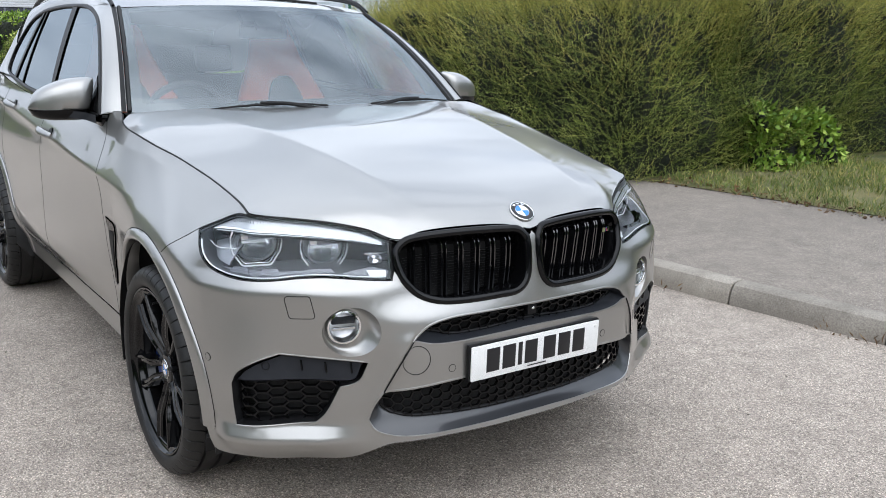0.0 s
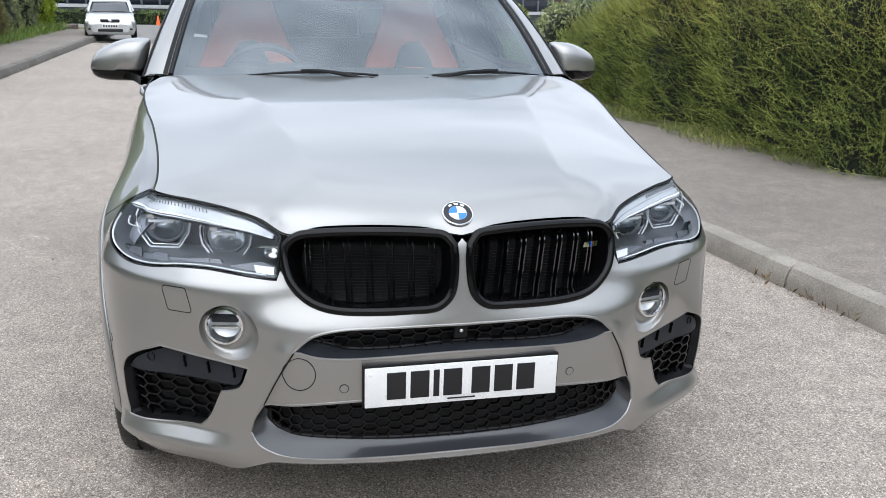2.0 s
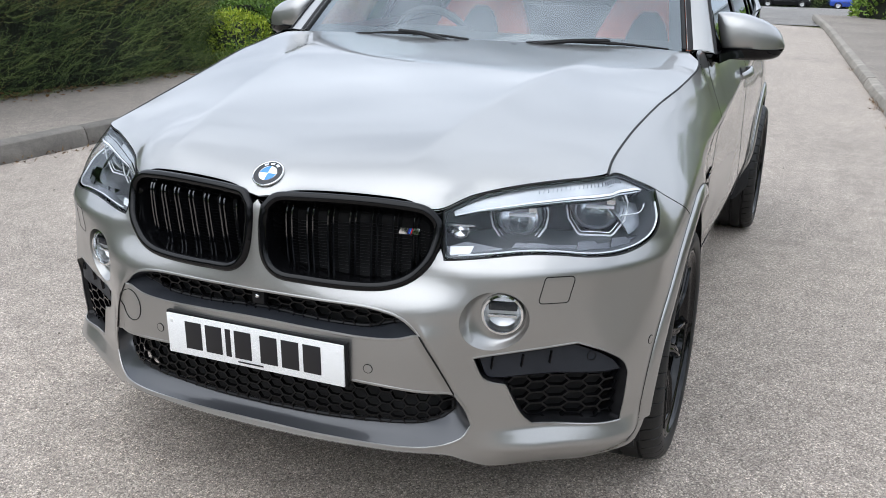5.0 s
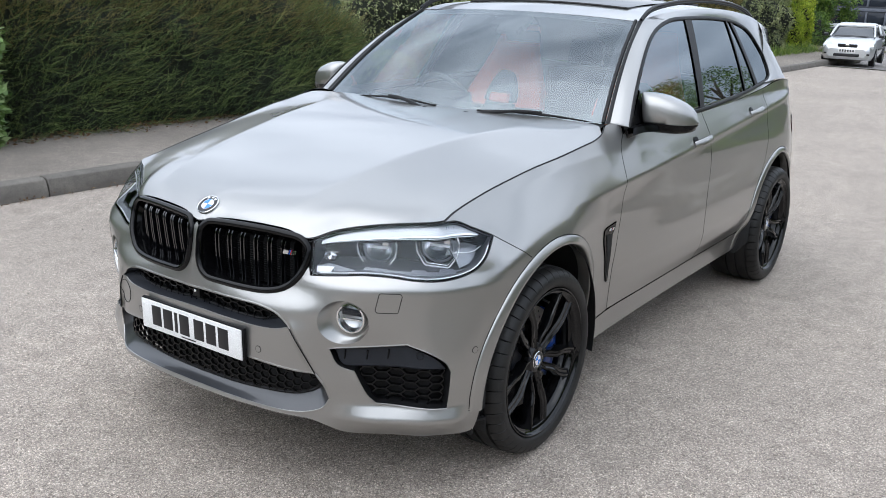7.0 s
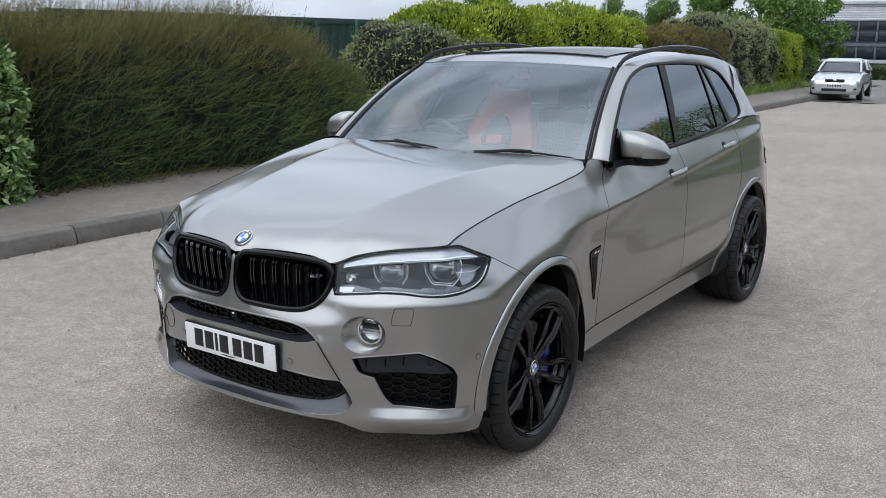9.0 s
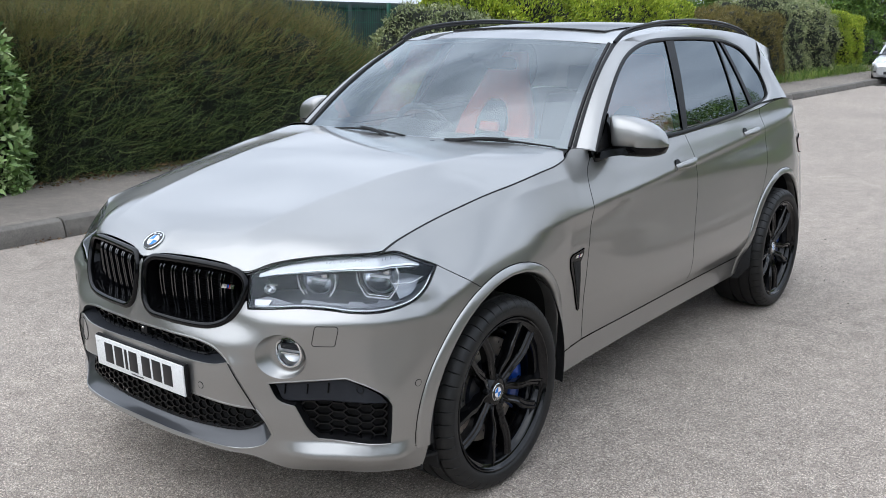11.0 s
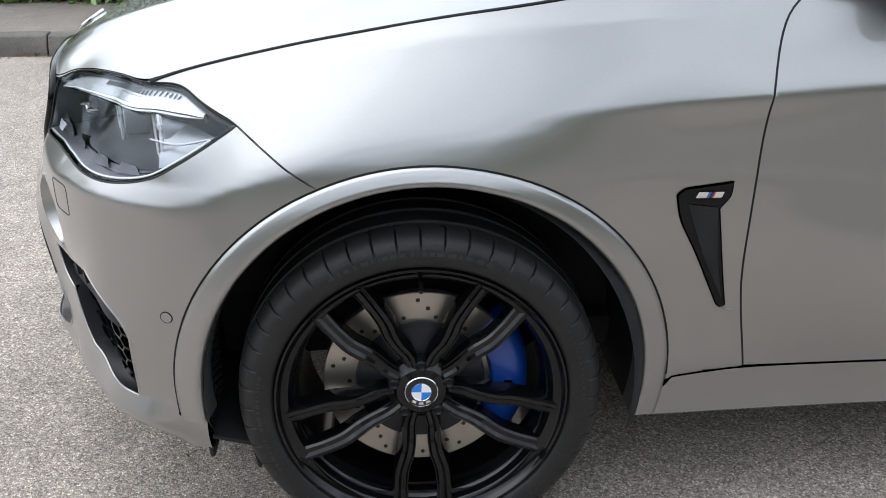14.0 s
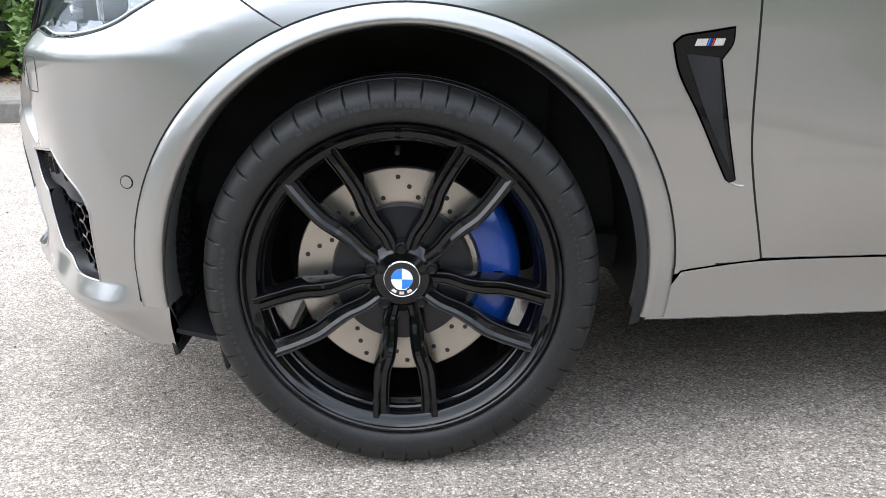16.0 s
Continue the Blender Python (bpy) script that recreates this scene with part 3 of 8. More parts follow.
def line(*segments, step=0.015, closed=True):
    """A plane outline out of smooth stretches that meet in corners, in even steps."""
    out = []
    for seg in segments:
        c = smooth_curve(seg, 24) if len(seg) > 2 else np.linspace(*np.array(seg, float), 25)
        d = np.concatenate([[0], np.cumsum(np.linalg.norm(np.diff(c, axis=0), axis=1))])
        n = max(2, int(round(d[-1] / step)) + 1)
        s = np.linspace(0, d[-1], n)
        out.append(np.stack([np.interp(s, d, c[:, 0]), np.interp(s, d, c[:, 1])], 1))
    pts = np.vstack(out)
    keep = [0]
    for i in range(1, len(pts)):
        if np.linalg.norm(pts[i] - pts[keep[-1]]) > step * 0.2:
            keep.append(i)
    pts = pts[keep]
    if closed and np.linalg.norm(pts[0] - pts[-1]) < step * 0.5:
        pts = pts[:-1]
    if closed and area(pts) < 0:
        pts = pts[::-1]
    return pts


def area(p):
    x, y = p[:, 0], p[:, 1]
    return 0.5 * float(np.sum(x * np.roll(y, -1) - np.roll(x, -1) * y))


def mirrored(p):
    q = p * np.array([-1, 1])
    return q[::-1]


def grown(p, d):
    """The outline moved outwards by d (inwards where d is less than 0)."""
    t = np.roll(p, -1, 0) - np.roll(p, 1, 0)
    t /= np.linalg.norm(t, axis=1)[:, None] + 1e-12
    return p + d * np.stack([t[:, 1], -t[:, 0]], 1)


def inside(pts, poly):
    pts, x, y = np.asarray(pts), poly[:, 0], poly[:, 1]
    x2, y2 = np.roll(x, -1), np.roll(y, -1)
    res = np.zeros(len(pts), bool)
    for a, b, c, d in zip(x, y, x2, y2):
        if b != d:
            res ^= ((b > pts[:, 1]) != (d > pts[:, 1])) & (pts[:, 0] < (c - a) * (pts[:, 1] - b) / (d - b) + a)
    return res


def normal_of(f, a, b, h=0.004):
    n = np.cross(f(a + h, b) - f(a - h, b), f(a, b + h) - f(a, b - h))
    return n / (np.linalg.norm(n, axis=-1)[..., None] + 1e-12)


def upper(x, y):
    return hood(x, y)


def flank(a, z):
    """The leaning upper flank by length along the car and height; a grows to the tail on the near side."""
    s = np.sign(a + 1e-12)
    p = side_glass(-np.abs(a), z)
    p[..., 1] *= s
    return p


def sheet(f, outline, holes=(), h=0.03, depth=0.0, sink=0.0, edge=0.0, flip=False, soft=0.012, row=None, bare=0):
    """A piece of the surface f cut to an outline, with holes, an edge that rolls in, and its thickness."""
    from_dom = outline if not edge else grown(outline, -edge)
    loops = [from_dom] + [grown(p, edge) if edge else p for p in holes]
    lo, hi = from_dom.min(0), from_dom.max(0)
    gx, gy = np.meshgrid(np.arange(lo[0] + h * 0.5, hi[0], h), np.arange(lo[1] + (h * 0.43 if row is None else (row - lo[1]) % (h * 0.87)), hi[1], h * 0.87))
    gx[1::2] += h * 0.5
    g = np.stack([gx.ravel(), gy.ravel()], 1)
    ok = inside(g, from_dom)
    for p in loops[1:]:
        ok &= ~inside(g, p)
    g = g[ok]
    rim = np.vstack(loops)
    far = np.array([np.min((rim[:, 0] - x) ** 2 + (rim[:, 1] - y) ** 2) for x, y in g]) > (h * 0.4) ** 2 if len(g) else np.zeros(0, bool)
    pts = np.vstack([rim, g[far]]) if len(g) else rim
    edges, c = [], 0
    for p in loops:
        edges += [(c + i, c + (i + 1) % len(p)) for i in range(len(p))]
        c += len(p)
    v2, _, f2, *_ = geometry.delaunay_2d_cdt([Vector(p) for p in pts], edges, [], 0, 1e-7)
    v2 = np.array([tuple(p) for p in v2])
    tri = np.array([t for t in f2 if len(t) == 3])
    mid = v2[tri].mean(1)
    ok = inside(mid, from_dom)
    for p in loops[1:]:
        ok &= ~inside(mid, p)
    tri = tri[ok]
    ar = np.cross(v2[tri[:, 1]] - v2[tri[:, 0]], v2[tri[:, 2]] - v2[tri[:, 0]])
    tri[ar < 0] = tri[ar < 0][:, ::-1]
    if flip:
        tri = tri[:, ::-1]
    turn = -1 if flip else 1
    n = turn * normal_of(f, v2[:, 0], v2[:, 1])
    geo = Geo().add(f(v2[:, 0], v2[:, 1]) - sink * n, tri.tolist(), turn * normal_of(f, v2[:, 0], v2[:, 1], soft))
    if depth:
        for k, p in enumerate([outline, *holes][:len(holes) + 1 - bare]):
            inner = loops[k]
            sign = 1 if k == 0 else -1
            na, nb = turn * normal_of(f, inner[:, 0], inner[:, 1]), turn * normal_of(f, p[:, 0], p[:, 1])
            out3 = f(p[:, 0], p[:, 1]) - f(grown(p, -sign * 0.004)[:, 0], grown(p, -sign * 0.004)[:, 1])
            out3 /= np.linalg.norm(out3, axis=1)[:, None] + 1e-12
            a, b = f(inner[:, 0], inner[:, 1]) - sink * na, f(p[:, 0], p[:, 1]) - (sink + 0.5 * max(edge, 0.001)) * nb
            cc = f(p[:, 0], p[:, 1]) - (sink + depth) * nb
            na2 = turn * normal_of(f, inner[:, 0], inner[:, 1], soft)
            pts3, nn = np.stack([a, b, cc], 1), np.stack([na2, nb * 0.4 + out3, out3], 1)
            geo.grid(pts3, nn / np.linalg.norm(nn, axis=-1)[..., None], close_u=True, flip=(sign > 0) == flip)
    return geo


def along(f, dom, closed=True):
    """Places, sideways and outward ways along an outline on the surface f."""
    p, n = f(dom[:, 0], dom[:, 1]), normal_of(f, dom[:, 0], dom[:, 1])
    t = np.roll(p, -1, 0) - np.roll(p, 1, 0)
    if not closed:
        t = np.gradient(p, axis=0)
    t /= np.linalg.norm(t, axis=1)[:, None] + 1e-12
    return p, np.cross(t, n), n


def bead(f, dom, wide, high, sink=0.0, closed=True, shape=8):
    """A rounded moulding along an outline on f."""
    p, s, n = along(f, dom, closed)
    a = np.linspace(0, 2 * np.pi, shape, endpoint=False)
    return Geo().sweep(p - sink * n, s, n, np.stack([wide / 2 * np.cos(a), high / 2 * np.sin(a)], 1), closed)


def ruled(f, outer, inner, d_outer, d_inner, steps=5, bulge=0.0, ease=1.0):
    """A funnel from an outline to another, sunk to their depths."""
    rows = []
    for s in np.linspace(0, 1, steps):
        dom = outer * (1 - s) + inner * s
        n = normal_of(f, dom[:, 0], dom[:, 1])
        rows.append(f(dom[:, 0], dom[:, 1]) - (d_outer + (d_inner - d_outer) * s**ease + bulge * np.sin(np.pi * s)) * n)
    return Geo().grid(np.stack(rows, 1), close_u=True)


def resampled(p, n):
    q = np.vstack([p, p[:1]])
    d = np.concatenate([[0], np.cumsum(np.linalg.norm(np.diff(q, axis=0), axis=1))])
    s = np.linspace(0, d[-1], n, endpoint=False)
    return np.stack([np.interp(s, d, q[:, 0]), np.interp(s, d, q[:, 1])], 1)


def honeycomb(f, outline, wide, high, sink, bar=0.004, deep=0.012):
    """Bars of a honeycomb grille that fill an outline."""
    geo = Geo()
    lo, hi = outline.min(0), outline.max(0)
    seen = set()
    for i in range(int(lo[0] / (wide * 0.75)) - 2, int(hi[0] / (wide * 0.75)) + 3):
        for j in range(int(lo[1] / high) - 2, int(hi[1] / high) + 3):
            cx, cy = i * wide * 0.75, (j + 0.5 * (i % 2)) * high
            hexa = [(cx - wide / 2, cy), (cx - wide / 4, cy - high / 2), (cx + wide / 4, cy - high / 2), (cx + wide / 2, cy), (cx + wide / 4, cy + high / 2), (cx - wide / 4, cy + high / 2)]
            for a, b in zip(hexa, hexa[1:] + hexa[:1]):
                key = tuple(sorted(((round(a[0], 4), round(a[1], 4)), (round(b[0], 4), round(b[1], 4)))))
                if key in seen:
                    continue
                seen.add(key)
                t = np.linspace(0, 1, 9)[:, None]
                run = np.array(a) * (1 - t) + np.array(b) * t
                ok = inside(run, outline)
                if ok.sum() < 3:
                    continue
                run = run[ok][[0, -1]]
                p, n = f(run[:, 0], run[:, 1]), normal_of(f, run[:, 0], run[:, 1])
                way = (p[1] - p[0]) / (np.linalg.norm(p[1] - p[0]) + 1e-9)
                s = np.cross(way, n[0])
                geo.sweep(p - sink * n, np.stack([s, s]), n, [(-bar / 2, 0), (bar / 2, 0), (bar / 2, -deep), (-bar / 2, -deep)], caps=True)
    return geo

# ---- the place: road, kerbs, pavements, verges ----
ROAD_M = asphalt_material("worn_road_asphalt", (0.352, 0.302, 0.257), (0.5, 0.438, 0.378), (0.165, 0.14, 0.119), 200.0, 0.9, 0.16)
YARD_M = asphalt_material("yard_asphalt", (0.21, 0.195, 0.18), (0.28, 0.265, 0.25), (0.12, 0.115, 0.11), 150.0, 0.9, 0.25)
PATH_M = asphalt_material("pavement_asphalt", (0.232, 0.201, 0.171), (0.28, 0.246, 0.213), (0.172, 0.15, 0.128), 170.0, 0.9, 0.2)
KERB_M = varied("kerb_concrete", (0.205, 0.183, 0.155), (0.3, 0.272, 0.232), 6, 120, 0.9, 0.5, 0.004, random=0.12)
KERB_DARK = varied("dark_kerb_concrete", (0.1, 0.091, 0.08), (0.17, 0.155, 0.135), 6, 120, 0.9, 0.5, 0.004, random=0.12)
SOIL_M = varied("bare_soil", (0.06, 0.045, 0.03), (0.13, 0.1, 0.07), 5, 60, 0.95, 0.8, 0.02)
GRASS_GROUND = varied("turf", (0.07, 0.08, 0.025), (0.17, 0.15, 0.06), 2.2, 50, 0.95, 0.8, 0.03)
GRASS_BLADE = leaf_material("grass_blades", (0.07, 0.12, 0.02), (0.17, 0.2, 0.05), (0.42, 0.36, 0.15))
GRASS_LUSH = leaf_material("lush_grass_blades", (0.06, 0.12, 0.02), (0.15, 0.25, 0.045), (0.34, 0.38, 0.11))
LITTER_M = leaf_material("dry_litter", (0.07, 0.04, 0.02), (0.17, 0.1, 0.05), (0.3, 0.2, 0.11), 0.8)

# Kerb lines: the foot of the stones, by x.
KERB_S = [(-33.0, -4.24), (30.0, -4.24)]
KERB_N_KEYS = [(-32, 0.65), (-25, 1.1), (-14, 1.64), (-8.7, 1.9), (-4.8, 2.13), (-3.4, 2.245), (-2.4, 2.32), (-1.0, 2.405), (0.6, 2.53), (4, 2.85), (12, 3.6), (30, 5.2)]
KERB_N = smooth_curve(KERB_N_KEYS, 12)


def foot(x):
    """Height of the ground: level along the road, falling gently over the yard behind."""
    return -0.0242 * float(np.clip(-27.0 - x, 0, 75))


def ground_sheet(name, pts, z, mat, label, category):
    ob = part(name, Geo().add([(x, y, z) for x, y in pts], [tuple(range(len(pts)))]), mat, None, label)
    return tagged(ob, category=category, kind="structure")


rows = [[(x, y, foot(x) - 0.03) for y in (-900, -60, 60, 900)] for x in (-900, -102, -27, 900)]
tagged(part("ground", Geo().grid(rows), GRASS_GROUND, None, "rough grass and earth around the road"), category="ground", kind="structure")
rows = [[(x, y, foot(x) - 0.004) for y in (-4.24 - max(0, -30 - x) * 3, 0.9, 9 + max(0, -30 - x) * 3)] for x in (-95, -44, -36, -30, -27)]
tagged(part("yard", Geo().grid(rows), YARD_M, None, "darker grey asphalt yard beyond the road"), category="yard", kind="structure")
ground_sheet("road", [(-26.6, -4.24), (30, -4.24)] + [tuple(p) for p in KERB_N[::-1] if p[0] > -26.0] + [(-26.2, 0.6), (-27.2, -1.0), (-26.5, -2.6)], 0.0, ROAD_M, "worn pale asphalt road with loose grit", "road")
south = part("pavement_south", Geo().box((63, 1.75, 0.6), pose(-1.5, -5.26, -0.157)), PATH_M, None, "grey asphalt footway behind a concrete kerb")
tagged(south, category="pavement", kind="structure")
bed_s = part("planting_bed_south", Geo().box((68, 8, 0.9), pose(-4, -10.13, -0.293)), SOIL_M, None, "bare soil strewn with dry leaves under the hedge")
tagged(bed_s, category="soil", kind="structure")
g = Geo()
top = KERB_N + np.array([-0.01, 0.13])
back = KERB_N + np.array([0, 2.45])
back[:, 1] = np.where(KERB_N[:, 0] > -3.2, 5.0 + 0.09 * (KERB_N[:, 0] + 3.2), np.interp(KERB_N[:, 0], (-40, -14, -7.5, -3.2), (2.9, 3.75, 4.1, 4.95)))
rows = [np.column_stack([top, np.full(len(top), 0.118)]), np.column_stack([back, np.full(len(back), 0.13)]), np.column_stack([back + (0, 0.02), np.full(len(back), -0.3)])]
north = part("pavement_north", g.grid(np.stack(rows, 1)), PATH_M, None, "grey asphalt footway behind a concrete kerb")
tagged(north, category="pavement", kind="structure")
g = Geo()
far = np.column_stack([KERB_N[:, 0], np.full(len(KERB_N), 26.0), np.full(len(KERB_N), 0.2)])
rows = [np.column_stack([back + (0, -0.03), np.full(len(back), 0.138)]), np.column_stack([back + (0, 0.6), np.full(len(back), 0.165)]), far]
verge = part("verge_north", g.grid(np.stack(rows, 1)), GRASS_GROUND, None, "patchy grass verge beside the footway")
tagged(verge, category="grass", kind="structure")

# Kerb stones, each laid singly.
STONE = [(0.0, -0.05), (0.0, 0.03), (0.012, 0.075), (0.03, 0.112), (0.05, 0.124), (0.075, 0.128), (0.14, 0.128), (0.14, -0.05)]


def kerb_run(name, curve, sign, label, mat=KERB_M, high=1.0):
    d = np.concatenate([[0], np.cumsum(np.linalg.norm(np.diff(curve, axis=0), axis=1))])
    run = part(name, Geo().box((0.1, 0.02, 0.02), pose(curve[0][0], curve[0][1] + sign * 0.08, 0.0)), mat, None, label)
    tagged(run, category="kerb", kind="structure")
    rng = random.Random(3)
    s, meshes = 0.23, []
    for k in range(4):
        pts = np.stack([[(x, yy * sign, zz * high) for yy, zz in STONE] for x in (-0.452, -0.446, 0.446, 0.452)])
        for e in (0, 3):
            pts[e, 1:-1, 2] -= 0.005
            pts[e, 1:-1, 1] += sign * 0.004
        pts[:, 2:6, 1] += sign * 0.002 * (k - 1.5)
        g = Geo().grid(pts, close_v=True, flip=sign > 0)
        g.f += [tuple(range(8)), tuple(range(24, 32))[::-1]]
        meshes.append(mesh_of(g, mat, 30))
    while s < d[-1] - 0.5:
        x, y = np.interp(s, d, curve[:, 0]), np.interp(s, d, curve[:, 1])
        x2, y2 = np.interp(s + 0.05, d, curve[:, 0]), np.interp(s + 0.05, d, curve[:, 1])
        ob = new("kerb_stone", meshes[rng.randrange(4)])
        ob.matrix_world = pose(x, y, rng.uniform(-0.004, 0.004), rng.uniform(-0.6, 0.6), rng.uniform(-0.2, 0.2), math.degrees(math.atan2(y2 - y, x2 - x)) + rng.uniform(-0.3, 0.3))
        ob.parent = run
        s += 0.915


kerb_run("kerb_south", np.array(KERB_S, float), -1, "dark concrete kerb stones along the road", KERB_DARK, 1.18)
kerb_run("kerb_north", KERB_N, 1, "pale concrete kerb stones along the road")


# ---- plants ----
def leaf_mesh(name, pts, ways, length, width, rng, mat, label, category, per=1, spread=0.5, parent=None, curl=0.25, group=""):
    """Many single leaves as one mesh: a folded blade at each place, along its way."""
    n = len(pts) * per
    base = np.repeat(pts, per, 0) + rng.normal(0, length * 0.35, (n, 3))
    w = np.repeat(ways, per, 0) + rng.normal(0, spread, (n, 3))
    w /= np.linalg.norm(w, axis=1)[:, None] + 1e-9
    side = np.cross(w, rng.normal(0, 1, (n, 3)))
    side /= np.linalg.norm(side, axis=1)[:, None] + 1e-9
    up = np.cross(side, w)
    ln = (length * rng.uniform(0.6, 1.35, n))[:, None]
    wd = (width * rng.uniform(0.7, 1.3, n))[:, None]
    v = np.empty((n, 4, 3))
    v[:, 0], v[:, 2] = base, base + w * ln - up * ln * curl
    v[:, 1], v[:, 3] = base + w * ln * 0.45 + side * wd * 0.5, base + w * ln * 0.45 - side * wd * 0.5
    me = bpy.data.meshes.new("leaves")
    me.vertices.add(n * 4)
    me.vertices.foreach_set("co", v.ravel())
    me.loops.add(n * 4)
    me.loops.foreach_set("vertex_index", np.arange(n * 4))
    me.polygons.add(n)
    me.polygons.foreach_set("loop_start", np.arange(0, n * 4, 4))
    me.update(calc_edges=True)
    me.materials.append(mat)
    ob = new(name, me)
    ob.parent = parent
    return tagged(ob, label, category, group, "" if parent else "stuff")


def box_points(rng, n, lo, hi, r, lump, seed=0.0):
    """Places on a rounded, lumpy block of foliage, and the ways out of it."""
    lo, hi = np.array(lo, float), np.array(hi, float)
    sz = hi - lo
    areas = np.array([sz[0] * sz[2], sz[0] * sz[2], sz[1] * sz[2], sz[1] * sz[2], sz[0] * sz[1]])
    pick = rng.choice(5, n, p=areas / areas.sum())
    u = rng.uniform(0, 1, (n, 3))
    p = lo + u * sz
    for k, (ax, val) in enumerate(((1, lo[1]), (1, hi[1]), (0, lo[0]), (0, hi[0]), (2, hi[2]))):
        p[pick == k, ax] = val
    core_lo, core_hi = lo + r, hi - r
    core_lo[2] = lo[2]
    c = np.clip(p, core_lo, core_hi)
    d = p - c
    nrm = d / (np.linalg.norm(d, axis=1)[:, None] + 1e-9)
    bump = np.array([noise.noise(Vector(q) * 1.1 + Vector((seed, 0, 0))) * 0.6 + noise.noise(Vector(q) * 2.9) * 0.4 for q in p])
    p = c + nrm * r + nrm * (lump * bump)[:, None]
    return p, nrm


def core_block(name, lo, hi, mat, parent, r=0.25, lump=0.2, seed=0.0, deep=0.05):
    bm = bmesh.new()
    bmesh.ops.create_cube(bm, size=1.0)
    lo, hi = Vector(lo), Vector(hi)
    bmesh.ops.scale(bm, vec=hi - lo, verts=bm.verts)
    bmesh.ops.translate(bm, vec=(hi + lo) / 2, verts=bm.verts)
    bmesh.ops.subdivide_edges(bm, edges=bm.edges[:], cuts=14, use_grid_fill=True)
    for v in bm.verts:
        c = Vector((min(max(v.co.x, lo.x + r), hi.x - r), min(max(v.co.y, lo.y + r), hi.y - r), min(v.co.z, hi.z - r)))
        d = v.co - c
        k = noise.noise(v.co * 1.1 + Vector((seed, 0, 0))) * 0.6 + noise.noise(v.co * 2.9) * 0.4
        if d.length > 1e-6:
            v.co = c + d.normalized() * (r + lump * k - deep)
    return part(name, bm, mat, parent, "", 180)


# Near-black core colour stands for the shade deep between the leaves.
CORE_M = varied("hedge_shade_core", (0.005, 0.008, 0.003), (0.012, 0.016, 0.006), 6, 40, 0.95, 0.8, 0.05)
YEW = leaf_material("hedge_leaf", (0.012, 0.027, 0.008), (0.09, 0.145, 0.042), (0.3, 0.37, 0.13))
# YEW_SUN tones: olive leaves, brightened further for sun on the north side.
YEW_SUN = leaf_material("sunlit_olive_hedge_leaf", (0.032, 0.054, 0.011), (0.205, 0.27, 0.055), (0.52, 0.56, 0.16))
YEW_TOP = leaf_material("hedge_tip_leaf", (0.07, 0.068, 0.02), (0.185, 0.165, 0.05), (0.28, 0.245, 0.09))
YEW_SUN_TOP = leaf_material("sunlit_olive_hedge_tip_leaf", (0.12, 0.13, 0.032), (0.37, 0.37, 0.09), (0.6, 0.55, 0.18))
LAUREL = leaf_material("laurel_leaf", (0.06, 0.12, 0.03), (0.22, 0.35, 0.11), (0.5, 0.62, 0.33), 0.42)
SILVER = leaf_material("silver_leaf", (0.11, 0.145, 0.06), (0.25, 0.29, 0.14), (0.46, 0.48, 0.3))
LIME = leaf_material("lime_leaf", (0.14, 0.22, 0.015), (0.32, 0.42, 0.03), (0.5, 0.55, 0.07))
BROAD = leaf_material("broad_leaf", (0.045, 0.1, 0.015), (0.11, 0.2, 0.035), (0.22, 0.32, 0.07))
IVY = leaf_material("bright_ground_cover", (0.07, 0.14, 0.015), (0.17, 0.28, 0.035), (0.32, 0.42, 0.08))
BROWN = leaf_material("brownish_leaf", (0.08, 0.075, 0.02), (0.17, 0.14, 0.04), (0.26, 0.21, 0.07))
BARK = varied("bark", (0.06, 0.045, 0.03), (0.13, 0.1, 0.075), 8, 60, 0.95, 0.8, 0.01)


def frond_mesh(name, p, way, n_leaf, reach, leaf, rng, mat, label, parent, loose=0.42):
    """Feathery twigs: leaflets set round each stem, every twig one connected piece."""
    n = len(p)
    w = way + rng.normal(0, loose, way.shape)
    w /= np.linalg.norm(w, axis=1)[:, None] + 1e-9
    side = np.cross(w, rng.normal(0, 1, w.shape))
    side /= np.linalg.norm(side, axis=1)[:, None] + 1e-9
    up = np.cross(side, w)
    ln = reach * rng.uniform(0.55, 1.4, (n, 1))
    bend = rng.normal(0, 0.18, (n, 3)) + (0, 0, 0.12)
    v = np.empty((n, 2 * n_leaf + 1, 3))
    for k in range(n_leaf + 1):
        s = k / n_leaf
        v[:, k] = p + ln * (w * s + bend * s * s)
    for k in range(n_leaf):
        a = k * 2.4
        out = side * math.cos(a) + up * math.sin(a)
        size = leaf * (1.15 - 0.6 * k / n_leaf) * rng.uniform(0.75, 1.25, (n, 1))
        v[:, n_leaf + 1 + k] = v[:, k] + (w * 0.85 + out * 0.75) * size
    k = np.arange(n_leaf)
    tri = np.stack([k, k + 1, n_leaf + 1 + k], 1)
    f = (tri[None] + (np.arange(n) * (2 * n_leaf + 1))[:, None, None]).reshape(-1)
    me = bpy.data.meshes.new("twigs")
    me.vertices.add(v.shape[0] * v.shape[1])
    me.vertices.foreach_set("co", v.ravel())
    me.loops.add(len(f))
    me.loops.foreach_set("vertex_index", f)
    me.polygons.add(len(f) // 3)
    me.polygons.foreach_set("loop_start", np.arange(0, len(f), 3))
    me.update(calc_edges=True)
    me.materials.append(mat)
    ob = new(name, me)
    ob.parent = parent
    return tagged(ob, label)


